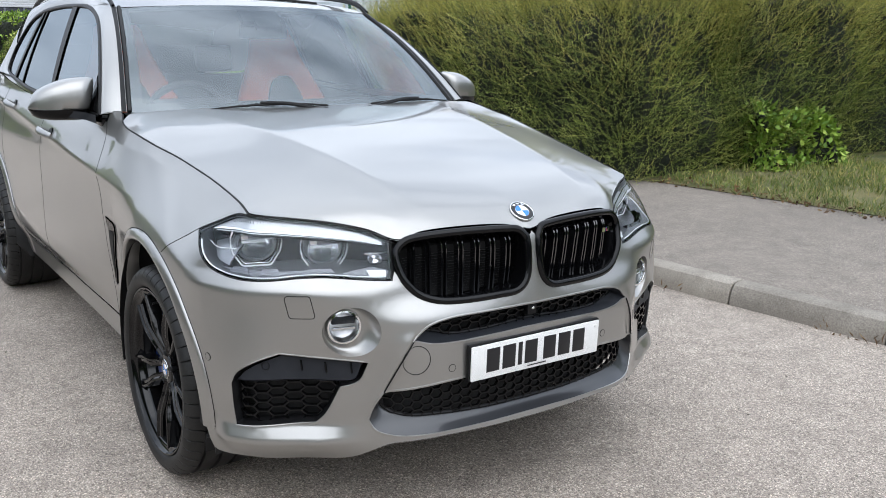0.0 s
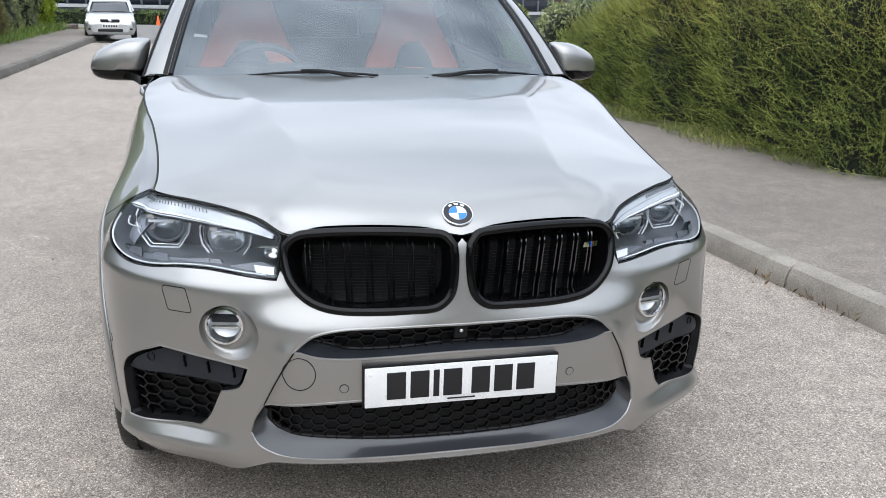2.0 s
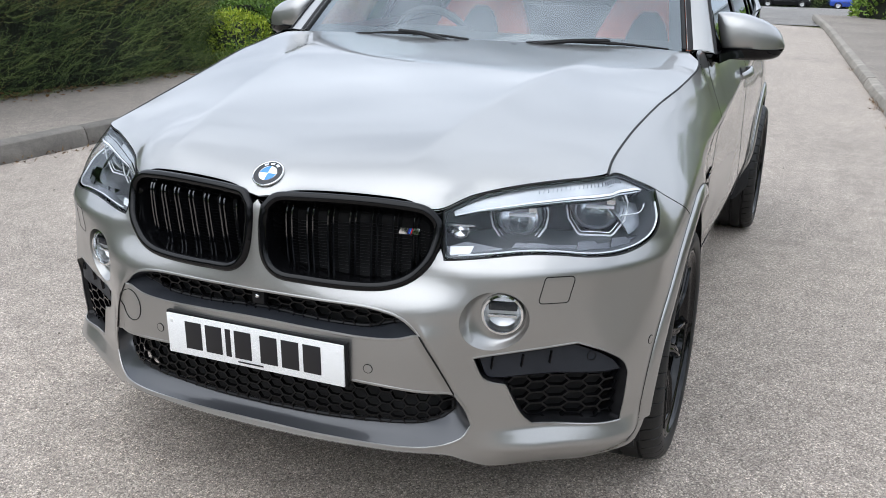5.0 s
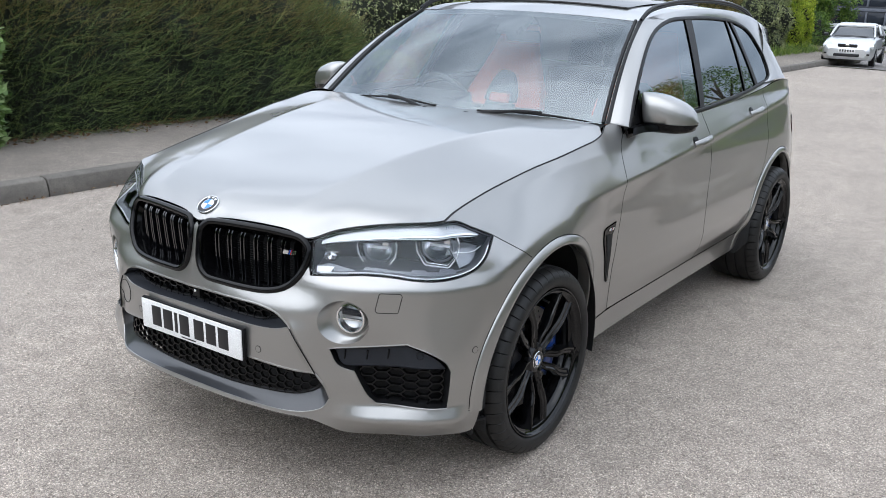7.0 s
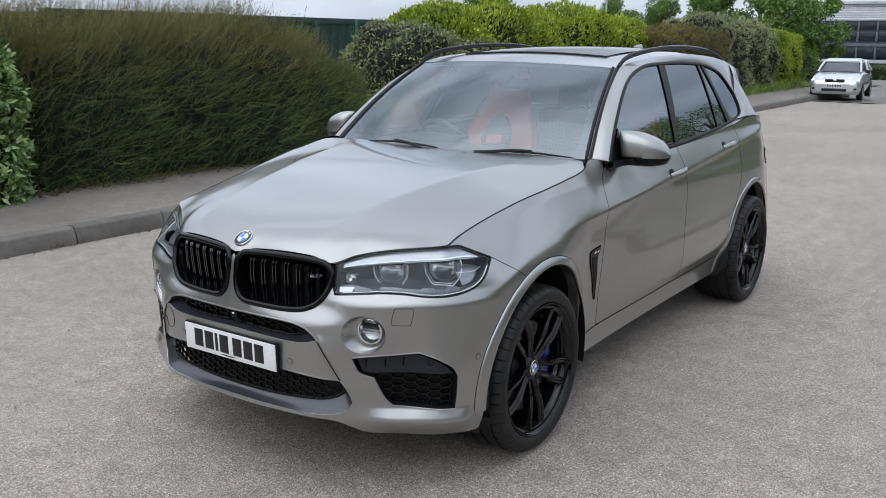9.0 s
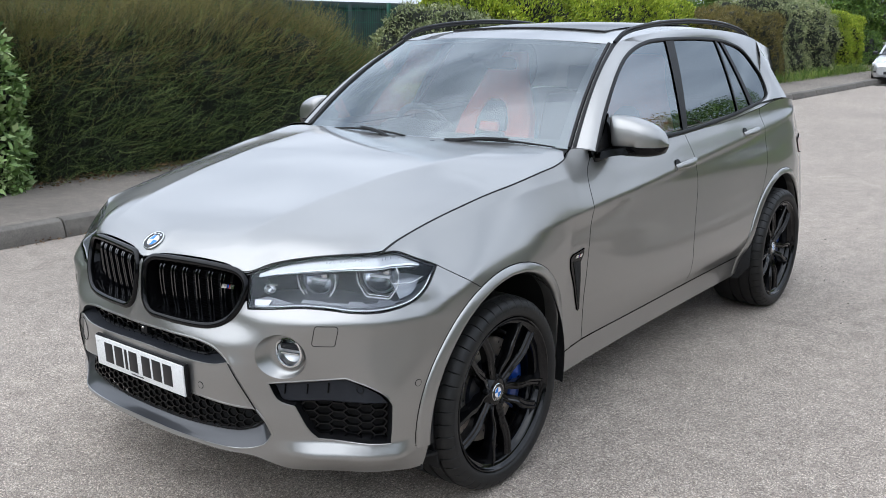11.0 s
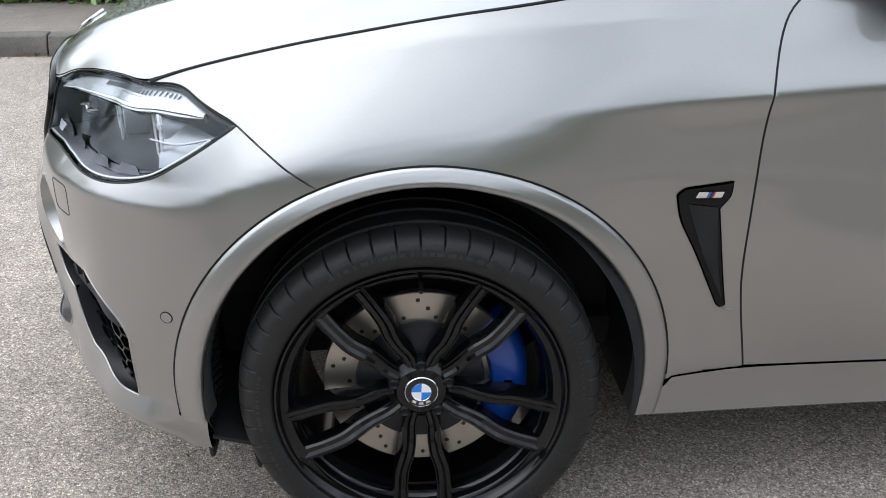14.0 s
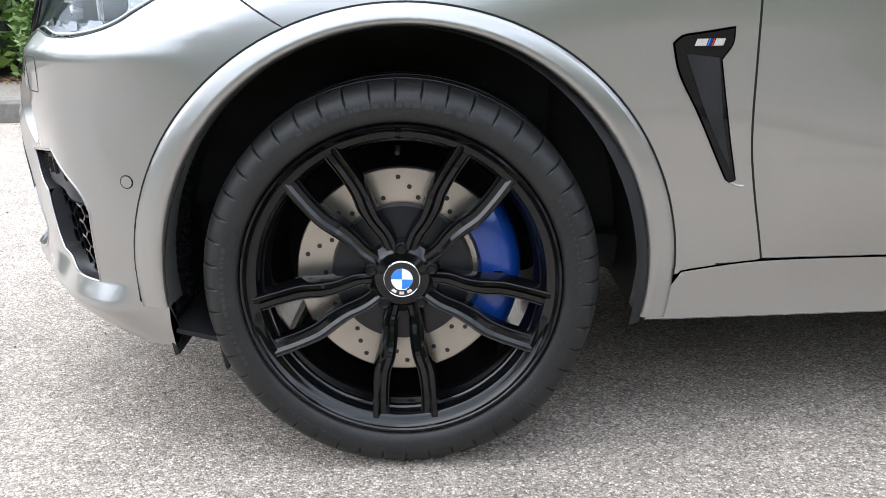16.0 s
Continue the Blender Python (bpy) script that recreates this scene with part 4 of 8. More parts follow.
def hedge(name, lo, hi, label, mat, n, length, width, tip=None, per=5, r=0.35, lump=0.22, spread=0.45, rise=0.55, seed=1, category="hedge", group="", twigs=0, slope=None, lean=0.0, reach=0.21, loose=0.42, deep=0.05):
    """A clipped or loose block of leaves round a core coloured as deep shade."""
    rng = np.random.default_rng(seed)
    ob = thing(name, label, category, group)
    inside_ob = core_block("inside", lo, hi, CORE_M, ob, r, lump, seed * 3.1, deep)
    p, nrm = box_points(rng, n, lo, hi, r, lump, seed=seed * 3.1)
    p += nrm * rng.uniform(-0.01 - deep, 0.03, (n, 1))
    if slope:
        fall = lambda x: 1 - slope[2] * np.clip((slope[0] - x) / (slope[0] - slope[1]), 0, 1) ** 1.6
        p[:, 2] *= fall(p[:, 0])
        for v in inside_ob.data.vertices:
            v.co.z *= float(fall(v.co.x))
    way = nrm * 0.8 + np.array([0, 0, rise])
    if twigs:
        h = (p[:, 2] - lo[2]) / (hi[2] - lo[2])
        high = rng.uniform(0, 1, n) < np.clip((h - 0.4) / 0.6, 0.02, 0.8)
        way = way + np.array([0.35, 0, 0.0]) * rng.normal(0, 1, (n, 1)) + (lean, 0, 0.25)
        for nm, pick, mt, up, lb in (("leaves", ~high, mat, 0.0, ""), ("young_growth", high, tip or mat, 0.35, "paler young shoots")):
            frond_mesh(nm, p[pick], way[pick] + np.array([0, 0, up]), twigs, reach * (1.25 if up else 1.0), length, rng, mt, lb, ob, loose)
    else:
        leaf_mesh("leaves", p, way, length, width, rng, mat, "", "", per, spread, ob)
    return ob


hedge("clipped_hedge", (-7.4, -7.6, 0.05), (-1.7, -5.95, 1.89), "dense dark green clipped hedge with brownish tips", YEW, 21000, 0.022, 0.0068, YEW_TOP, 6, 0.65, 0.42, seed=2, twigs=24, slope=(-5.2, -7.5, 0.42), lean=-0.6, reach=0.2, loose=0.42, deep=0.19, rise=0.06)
hedge("laurel_shrub", (-1.75, -7.4, 0.0), (3.6, -5.75, 1.9), "loose shrub with pale green oval leaves", LAUREL, 11000, 0.09, 0.045, None, 4, 0.45, 0.35, 0.9, 0.2, seed=3, category="shrub")
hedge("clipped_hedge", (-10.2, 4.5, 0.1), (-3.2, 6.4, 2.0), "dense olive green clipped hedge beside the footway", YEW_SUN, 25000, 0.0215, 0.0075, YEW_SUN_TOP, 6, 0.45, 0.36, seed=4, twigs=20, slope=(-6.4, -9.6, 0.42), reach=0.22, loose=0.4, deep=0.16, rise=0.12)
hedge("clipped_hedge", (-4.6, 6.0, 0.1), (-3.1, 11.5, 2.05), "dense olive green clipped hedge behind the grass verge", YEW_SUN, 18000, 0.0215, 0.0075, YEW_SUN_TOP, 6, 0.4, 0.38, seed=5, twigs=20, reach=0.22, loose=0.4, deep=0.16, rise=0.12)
hedge("silver_shrub", (-12.4, 4.6, 0.1), (-10.4, 6.2, 1.4), "grey-green small-leaved shrub at the hedge's end", SILVER, 3000, 0.05, 0.025, None, 3, 0.4, 0.3, 0.8, 0.2, 6, "shrub")
hedge("ground_cover", (-17.5, 4.0, 0.0), (-10.1, 6.6, 0.62), "bright green low ground cover beside the footway", IVY, 15000, 0.048, 0.036, None, 3, 0.3, 0.34, 0.9, 0.4, 7, "ground cover")
hedge("mixed_shrub", (-16.0, 6.2, 0.0), (-8.0, 8.2, 1.2), "loose brownish green shrubs behind the ground cover", BROWN, 6000, 0.09, 0.03, None, 3, 0.5, 0.5, 0.8, 0.5, 8, "shrub")
hedge("mixed_shrub", (-30.0, 3.6, 0.0), (-17.5, 6.4, 1.5), "loose dark green shrubs along the footway", YEW_SUN, 17000, 0.07, 0.035, None, 3, 0.5, 0.5, 0.8, 0.4, 9, "shrub")
hedge("mixed_shrub", (-44.0, 2.2, -0.6), (-30.0, 6.0, 2.0), "loose yellow-green shrubs along the footway", IVY, 6000, 0.13, 0.07, None, 3, 0.6, 0.5, 0.8, 0.4, 10, "shrub")
hedge("bramble_shrub", (-3.35, 6.25, 0.1), (-2.8, 7.6, 0.78), "bright green leafy shoots at the foot of the hedge", IVY, 800, 0.08, 0.045, None, 4, 0.22, 0.5, 1.2, 0.5, 21, "shrub")
hedge("mixed_shrub", (-2.5, 12.5, 0.0), (24.0, 15.0, 2.3), "dark green shrub belt beyond the verge", BROAD, 7000, 0.14, 0.08, None, 3, 0.6, 0.5, 0.9, 0.4, 22, "shrub")
# Two belts out of view, added to darken what the car mirrors.
hedge("mixed_shrub", (4.2, -8.2, 0.0), (24.0, -6.0, 2.1), "unseen dark green shrub belt added along the footway", BROAD, 7000, 0.13, 0.07, None, 3, 0.6, 0.5, 0.9, 0.4, 23, "shrub")
hedge("mixed_shrub", (25.0, -12.0, 0.0), (28.0, 12.0, 2.6), "unseen dark green shrub belt added across the road ahead", BROAD, 7000, 0.15, 0.09, None, 3, 0.6, 0.5, 0.9, 0.4, 24, "shrub")
# South side, from the clipped hedge towards the far end.
hedge("mixed_shrub", (-8.5, -8.0, 0.0), (-7.2, -6.0, 0.75), "low yellow-green weeds below the fence", LIME, 6000, 0.042, 0.022, None, 3, 0.3, 0.3, 0.9, 0.5, 11, "shrub")
hedge("silver_shrub", (-11.9, -8.6, 0.0), (-9.5, -6.3, 1.9), "grey-green small-leaved evergreen shrub", SILVER, 7000, 0.06, 0.026, None, 3, 0.6, 0.45, 0.9, 0.3, 12, "shrub")
hedge("golden_hedge", (-19.2, -8.6, 0.0), (-10.6, -6.5, 2.3), "bright yellow-green conifer hedge", LIME, 17000, 0.075, 0.03, None, 4, 0.6, 0.4, 0.5, 0.9, 13)
hedge("broad_shrub", (-15.0, -7.0, 0.0), (-8.4, -5.75, 0.95), "low dark green leafy shrubs beside the footway", BROAD, 11000, 0.055, 0.03, None, 3, 0.4, 0.4, 0.9, 0.3, 14, "shrub")
hedge("brown_hedge", (-24.5, -8.0, 0.0), (-18.8, -6.1, 2.0), "brownish green loose hedge", BROWN, 13000, 0.075, 0.016, None, 4, 0.5, 0.4, 0.5, 0.6, 15)
hedge("silver_shrub", (-30.5, -8.6, 0.0), (-24.2, -6.3, 2.35), "tall grey-green evergreen shrub", SILVER, 14000, 0.06, 0.03, None, 3, 0.7, 0.5, 0.9, 0.3, 16, "shrub")
hedge("golden_hedge", (-33.8, -8.4, -0.4), (-30.3, -6.3, 2.1), "bright yellow-green conifer hedge", LIME, 9000, 0.08, 0.032, None, 4, 0.6, 0.4, 0.5, 0.9, 17)
hedge("mixed_shrub", (-47.0, -14.0, -0.7), (-38.5, -8.6, 1.3), "dark green shrubs beside the far yard", BROAD, 8000, 0.11, 0.055, None, 3, 0.6, 0.5, 0.9, 0.4, 18, "shrub")


def tree(x, y, high, crown, seed, mat, label):
    """A tapered trunk with limbs under a crown of many separate leaf sprays."""
    rng = np.random.default_rng(seed)
    ob = thing("tree", label, "tree", "far trees")
    trunk = Geo()
    lean = rng.normal(0, 0.25, 2)
    h = np.linspace(foot(x), high * 0.72, 8)
    trunk.tube(np.stack([x + lean[0] * (h / high) ** 2, y + lean[1] * (h / high) ** 2, h], 1), np.linspace(0.03 * high, 0.008 * high, 8), 8)
    clumps = []
    for k in range(16):
        a, up = rng.uniform(0, 2 * np.pi), rng.uniform(0.3, 0.95)
        out = crown * rng.uniform(0.3, 0.85) * math.sqrt(max(0.15, 1 - ((up - 0.58) / 0.5) ** 2))
        c = np.array([x + out * math.cos(a), y + out * math.sin(a), high * up])
        s = np.array([x, y, high * max(0.2, up - 0.22)])
        trunk.tube(s + (c - s) * np.linspace(0, 1, 4)[:, None] + np.array([0, 0, 0.1]) * np.sin(np.linspace(0, np.pi, 4))[:, None], np.linspace(0.011 * high, 0.003 * high, 4), 5)
        clumps.append((c, crown * rng.uniform(0.28, 0.46)))
    part("trunk", trunk, BARK, ob, "brown trunk and limbs")
    pts, ways = [], []
    for c, r in clumps:
        d = rng.normal(0, 1, (560, 3))
        d /= np.linalg.norm(d, axis=1)[:, None]
        pts.append(c + d * r * rng.uniform(0.35, 1.05, (560, 1)) * (1, 1, 0.75))
        ways.append(d + (0, 0, -0.2))
    leaf_mesh("crown", np.vstack(pts), np.vstack(ways), 0.15, 0.09, rng, mat, "", "", 1, 0.7, ob)
    return ob


for x, y, h, c, sd, mt, lb in ((-70, -30.5, 5.2, 2.3, 31, BROAD, "green broadleaf tree behind the hedges"), (-70, -28.0, 4.9, 1.9, 32, BROAD, "green broadleaf tree behind the hedges"),
                               (-66, -24.8, 4.9, 1.5, 33, BROAD, "green broadleaf tree behind the hedges"), (-44, -13.4, 4.1, 1.5, 34, BROAD, "green broadleaf tree near the far building"),
                               (-47, -12.0, 4.7, 1.9, 35, BROAD, "tall green broadleaf tree near the far building"), (-43, -10.0, 4.3, 1.7, 36, BROAD, "green broadleaf tree near the far building"),
                               (-48, -9.2, 4.5, 1.6, 37, BROAD, "green broadleaf tree near the far building"), (-38, -23.0, 4.4, 1.6, 38, BROAD, "slim green tree behind the hedges"),
                               (-44, 14.0, 11.0, 3.4, 39, BROAD, "tall green tree beyond the shrubs"), (-37, 14.5, 9.2, 3.0, 40, BROAD, "tall green tree beyond the shrubs"),
                               (-52, 20.0, 12.5, 3.8, 41, BROAD, "tall green tree beyond the shrubs"), (-9, 22, 7.0, 3.0, 43, BROAD, "tall green tree beyond the verge"),
                               (4, 24, 7.5, 3.4, 44, BROAD, "tall green tree beyond the verge"), (14, 21, 6.5, 3.0, 45, BROAD, "tall green tree beyond the verge"),
                               (-4, 19, 5.4, 2.6, 46, BROAD, "green tree beyond the verge"), (0, 20, 5.8, 2.8, 47, BROAD, "green tree beyond the verge"), (9, 20, 6.0, 2.9, 48, BROAD, "green tree beyond the verge"),
                               # Trees ahead of the car, out of view, added for its reflections.
                               (19, 17, 6.8, 3.1, 49, BROAD, "unseen tall green tree added along the road"), (25, 12, 7.2, 3.3, 50, BROAD, "unseen tall green tree added along the road"), (30, 3, 7.4, 3.4, 52, BROAD, "unseen tall green tree added along the road"),
                               (29, -3, 7.0, 3.2, 53, BROAD, "unseen tall green tree added along the road"), (26, -10, 7.2, 3.3, 54, BROAD, "unseen tall green tree added along the road"), (20, -13, 6.6, 3.0, 55, BROAD, "unseen tall green tree added along the road"), (13, -13, 6.2, 2.8, 56, BROAD, "unseen tall green tree added along the road")):
    tree(x, y, h, c, sd, mt, lb)

# Green mesh fence and what stands behind it.
FENCE_GREEN = material("green_fence_paint", (0.01, 0.09, 0.06), 0.45)
STEEL_GREEN = varied("dark_green_sheet_steel", (0.016, 0.032, 0.03), (0.03, 0.05, 0.046), 3, 40, 0.5, 0.1, 0.004)
WHITE_SHEET = varied("white_sheet_cladding", (0.62, 0.63, 0.64), (0.74, 0.75, 0.76), 2, 40, 0.5, 0.1, 0.004)


def mesh_fence(x0, x1, y, high, label):
    ob = thing("mesh_fence", label, "fence")
    n = int(round((x1 - x0) / 2.5))
    for k in range(n + 1):
        x = x0 + (x1 - x0) * k / n
        part("post", Geo().box((0.06, 0.06, high + 0.1), pose(x, y, high / 2 + 0.05), 0.008), FENCE_GREEN, ob)
    wires = Geo()
    for x in np.arange(x0, x1, 0.055):
        wires.box((0.005, 0.005, high), pose(x, y + 0.035, high / 2 + 0.05))
    part("upright_wires", wires, FENCE_GREEN, ob)
    for z in np.arange(0.15, high, 0.2):
        part("cross_wire", Geo().box((x1 - x0, 0.006, 0.006), pose((x0 + x1) / 2, y + 0.03, z)), FENCE_GREEN, ob)


mesh_fence(-18.2, -7.7, -8.75, 2.0, "green welded mesh fence behind the shrubs")
mesh_fence(-22.0, -7.0, 9.2, 2.3, "green welded mesh fence behind the hedge")


def corrugated(name, x0, x1, y, z0, z1, mat, label, category, pitch=0.28, deep=0.04):
    xs, off = [], []
    x = x0
    while x < x1:
        xs += [x, x + pitch * 0.35, x + pitch * 0.5, x + pitch * 0.85]
        off += [0, 0, deep, deep]
        x += pitch
    front = np.stack([[(a, y + b, z) for z in (z0, z1)] for a, b in zip(xs, off)])
    g = Geo().grid(front)
    g.box((x1 - x0, 2.4, z1 - z0 - 0.02), pose((x0 + x1) / 2, y - 1.3 if y < 0 else y + 1.4, (z0 + z1) / 2))
    ob = thing(name, label, category)
    part("side_wall", g, mat, ob, "", 20)
    part("top_rail", Geo().box((x1 - x0, 0.09, 0.12), pose((x0 + x1) / 2, y + 0.03, z1 - 0.02), 0.01), mat, ob)
    for k in range(int((x1 - x0) / 2.4) + 1):
        part("corner_post", Geo().box((0.12, 0.1, z1 - z0), pose(x0 + 0.06 + k * 2.4, y + 0.03, (z0 + z1) / 2), 0.01), mat, ob)


corrugated("shipping_container", -13.6, -5.0, -10.6, 0.05, 2.12, STEEL_GREEN, "dark green corrugated steel container behind the fence", "container")
corrugated("white_trailer", -22.0, -11.5, 12.0, 0.15, 3.0, WHITE_SHEET, "white ribbed trailer side behind the fence", "trailer", 0.6, 0.02)

# The far building: dark glazing between pale bands.
BAND = varied("pale_cladding", (0.4, 0.41, 0.42), (0.5, 0.51, 0.52), 1, 30, 0.6, 0.1, 0.004)
DARK_CLAD = varied("dark_blue_cladding", (0.03, 0.035, 0.045), (0.05, 0.055, 0.07), 1, 30, 0.5, 0.1, 0.004)
WINDOW_M = material("dark_office_glass", (0.012, 0.016, 0.024), 0.08)
FRAME_BLUE = varied("blue_grey_window_frame", (0.09, 0.1, 0.125), (0.12, 0.13, 0.155), 1, 30, 0.5, 0.1, 0.004)
office = thing("office_building", "long low office building with dark glazing under a ribbed pale band", "building")
part("wall", Geo().box((12, 70, 5.8), pose(-103.05, 9.0, 1.2)), DARK_CLAD, office)
for k in range(7):
    part("cladding_band", Geo().box((0.16, 70.2, 0.19), pose(-96.98, 9.0, 4.08 + 0.225 * k), 0.02), BAND, office, "pale horizontal band")
part("cladding_band", Geo().box((0.14, 70.2, 0.3), pose(-96.99, 9.0, 1.62), 0.02), FRAME_BLUE, office)
part("cladding_band", Geo().box((0.14, 70.2, 0.34), pose(-96.99, 9.0, 0.03), 0.02), BAND, office, "pale horizontal band")
part("roof", Geo().box((13, 71, 0.3), pose(-103.2, 9.0, 5.7), 0.05), BAND, office)
for k in range(38):
    for z, hh in ((3.46, 0.76), (2.42, 0.86), (0.8, 1.1)):
        win = part("window", Geo().box((0.06, 1.5, hh), pose(-97.01, -24.6 + 1.76 * k, z), 0.01), WINDOW_M, office)
        part("window_frame", Geo().box((0.14, 0.17, hh + 0.14), pose(-96.97, -23.72 + 1.76 * k, z), 0.01), FRAME_BLUE, win)
shed = thing("white_warehouse", "white industrial building far behind the hedges", "building")
part("wall", Geo().box((10, 5, 4.6), pose(-75, -22.2, 0.9)), WHITE_SHEET, shed)
part("roof", Geo().box((10.4, 5.4, 0.25), pose(-75, -22.2, 3.3), 0.05), BAND, shed)
rows = [[(x, y, foot(x) + 0.05) for y in (-40, -7.0 - 0.06 * (-48 - x))] for x in (-60, -48)]
tagged(part("lawn_far", Geo().grid(rows), GRASS_GROUND, None, "mown grass patch beside the far yard"), category="grass", kind="structure")
hedge("low_hedge", (-93.4, -24.0, -1.7), (-91.6, 30.0, -0.42), "low clipped dark green hedge before the far building", YEW, 9000, 0.16, 0.1, None, 3, 0.3, 0.25, 0.8, 0.4, 61)
bay_line = part("parking_line", Geo().box((0.3, 2.6, 0.006), pose(-78.0, -2.7, foot(-78.0) + 0.003)), BAND, None, "white painted line across the far yard")
tagged(bay_line, category="road marking", kind="structure")
for y, x in ((-17.5, -40), (-27.0, -70), (-31.0, -64)):
    lamp_post = thing("street_lamp", "slim grey street lamp column", "lamp post", "street lamps")
    part("column", Geo().tube([(x, y, foot(x)), (x, y, 3), (x, y, 6.2)], [0.07, 0.055, 0.04], 8), SATIN_METAL, lamp_post)
    part("lantern", Geo().box((0.5, 0.18, 0.1), pose(x + 0.2, y, 6.25), 0.03), SATIN_METAL, lamp_post)


# Other parked cars.
def small_car(name, at, paint, label, length=4.2, wide=1.71, high=1.47, saloon=False):
    ob = thing(name, label, "car")
    L, W, Ht = length, wide / 2, high

    def put(nm, g, mt, lab="", up=None):
        return part(nm, Geo().add(moved(np.vstack(g.v), at), g.f), mt, up or ob, lab, 40)

    def loft(keys):
        rows = []
        for x, w, z0, z1 in keys:
            rows.append([(x, s * w * k, z0 + (z1 - z0) * t) for s, k, t in ((1, 0.9, 0), (1, 0.99, 0.25), (1, 1.0, 0.6), (1, 0.94, 0.9), (1, 0.8, 1.0), (-1, 0.8, 1.0), (-1, 0.94, 0.9), (-1, 1.0, 0.6), (-1, 0.99, 0.25), (-1, 0.9, 0))])
        g = Geo().grid(rows, close_v=True, flip=True)
        g.f += [tuple(range(10)), tuple(range(g.count - 10, g.count))[::-1]]
        return g

    put("body", loft([(L / 2, W * 0.72, 0.3, 0.56), (L / 2 - 0.06, W * 0.86, 0.22, 0.68), (L / 2 - 0.3, W * 0.97, 0.2, 0.78), (L / 2 - 0.95, W, 0.2, 0.92), (0, W, 0.2, 0.95), (-L / 2 + 0.6, W, 0.22, 0.97), (-L / 2 + 0.08, W * 0.93, 0.26, 0.95), (-L / 2, W * 0.85, 0.35, 0.85)]), paint)
    back = -L / 2 + (0.75 if saloon else 0.12)
    top = [(L / 2 - 0.98, W * 0.86, 0.9, 0.93), (L / 2 - 1.72, W * 0.76, 0.9, Ht - 0.12), (L / 2 - 2.0, W * 0.71, 0.9, Ht - 0.02), (-0.5, W * 0.7, 0.9, Ht), (back + 0.55, W * 0.68, 0.9, Ht - 0.08), (back, W * 0.8, 0.9, 0.98)]
    put("cabin", loft(top), CAR_GLASS, "dark car windows")
    put("roof", loft([(L / 2 - 1.68, W * 0.72, Ht - 0.13, Ht - 0.085), (L / 2 - 2.0, W * 0.69, Ht - 0.07, Ht - 0.004), (-0.5, W * 0.67, Ht - 0.05, Ht + 0.012), (back + 0.5, W * 0.66, Ht - 0.13, Ht - 0.05)]), paint)
    for s in (1, -1):
        put("pillar", Geo().tube([(L / 2 - 1.0, s * W * 0.84, 0.93), (L / 2 - 1.38, s * W * 0.77, 1.16), (L / 2 - 1.78, s * W * 0.7, Ht - 0.07)], 0.035, 6), paint)
        put("pillar", Geo().tube([(-0.35, s * W * 0.93, 0.95), (-0.42, s * W * 0.76, Ht - 0.06)], 0.04, 6), paint)
        put("pillar", Geo().tube([(back + 0.12, s * W * 0.86, 0.97), (back + 0.6, s * W * 0.66, Ht - 0.1)], 0.07, 6), paint)
        put("headlamp", Geo().box((0.3, 0.36, 0.13), pose(L / 2 - 0.25, s * W * 0.7, 0.675, 0, 26, s * 22), 0.05), LAMP_WHITE, "clear headlamp")
        put("door_mirror", Geo().box((0.1, 0.16, 0.11), pose(L / 2 - 1.25, s * (W + 0.05), 0.97), 0.04), PLATE_BLACK)
        put("door_rub_strip", Geo().box((1.9, 0.03, 0.06), pose(-0.1, s * (W + 0.004), 0.55), 0.01), PLATE_BLACK)
        for x in (L / 2 - 0.82, -L / 2 + 0.72):
            m = pose(x, s * (W - 0.09), 0.3, -90 * s, 0, 0)
            wh = put("wheel", Geo().lathe([(0.2, 0.09), (0.24, 0.1), (0.28, 0.095), (0.3, 0.07), (0.3, -0.07), (0.26, -0.09), (0.2, -0.09)], 28, m), RUBBER)
            put("rim", Geo().lathe([(0.2, 0.085), (0.17, 0.07), (0.05, 0.095), (0.0001, 0.095)], 24, m), SATIN_METAL, "", wh)
            put("wheel_opening", Geo().lathe([(0.345, 0.075), (0.33, 0.085), (0.3, 0.05)], 28, m), PLATE_BLACK, "", wh)
    put("grille", Geo().box((0.06, 0.62, 0.12), pose(L / 2 - 0.04, 0, 0.66, 0, 12, 0), 0.03), PLATE_BLACK, "dark grille")
    put("lower_intake", Geo().box((0.06, 0.8, 0.1), pose(L / 2 - 0.005, 0, 0.36), 0.03), PLATE_BLACK)
    for s in (1, -1):
        put("fog_slot", Geo().box((0.05, 0.22, 0.06), pose(L / 2 - 0.04, s * 0.6, 0.4, 0, 0, -s * 14), 0.02), PLATE_BLACK)
    pl = put("number_plate", Geo().box((0.02, 0.52, 0.11), pose(L / 2 + 0.012, 0, 0.5), 0.004), WHITE_PLATE, "white plate with dark bars")
    for k in range(6):
        put("plate_bar", Geo().box((0.004, 0.045, 0.07), pose(L / 2 + 0.024, -0.2 + 0.08 * k, 0.5)), PLATE_BLACK, "", pl)
    put("wiper", Geo().tube([(L / 2 - 0.98, -0.55, 0.945), (L / 2 - 1.0, 0.0, 0.965), (L / 2 - 1.0, 0.5, 0.955)], 0.012, 5), PLATE_BLACK)
    put("badge", Geo().ball(0.05, pose(L / 2 - 0.01, 0, 0.68) @ Matrix.Diagonal((0.4, 1.3, 0.8, 1))), CHROME)
    return ob


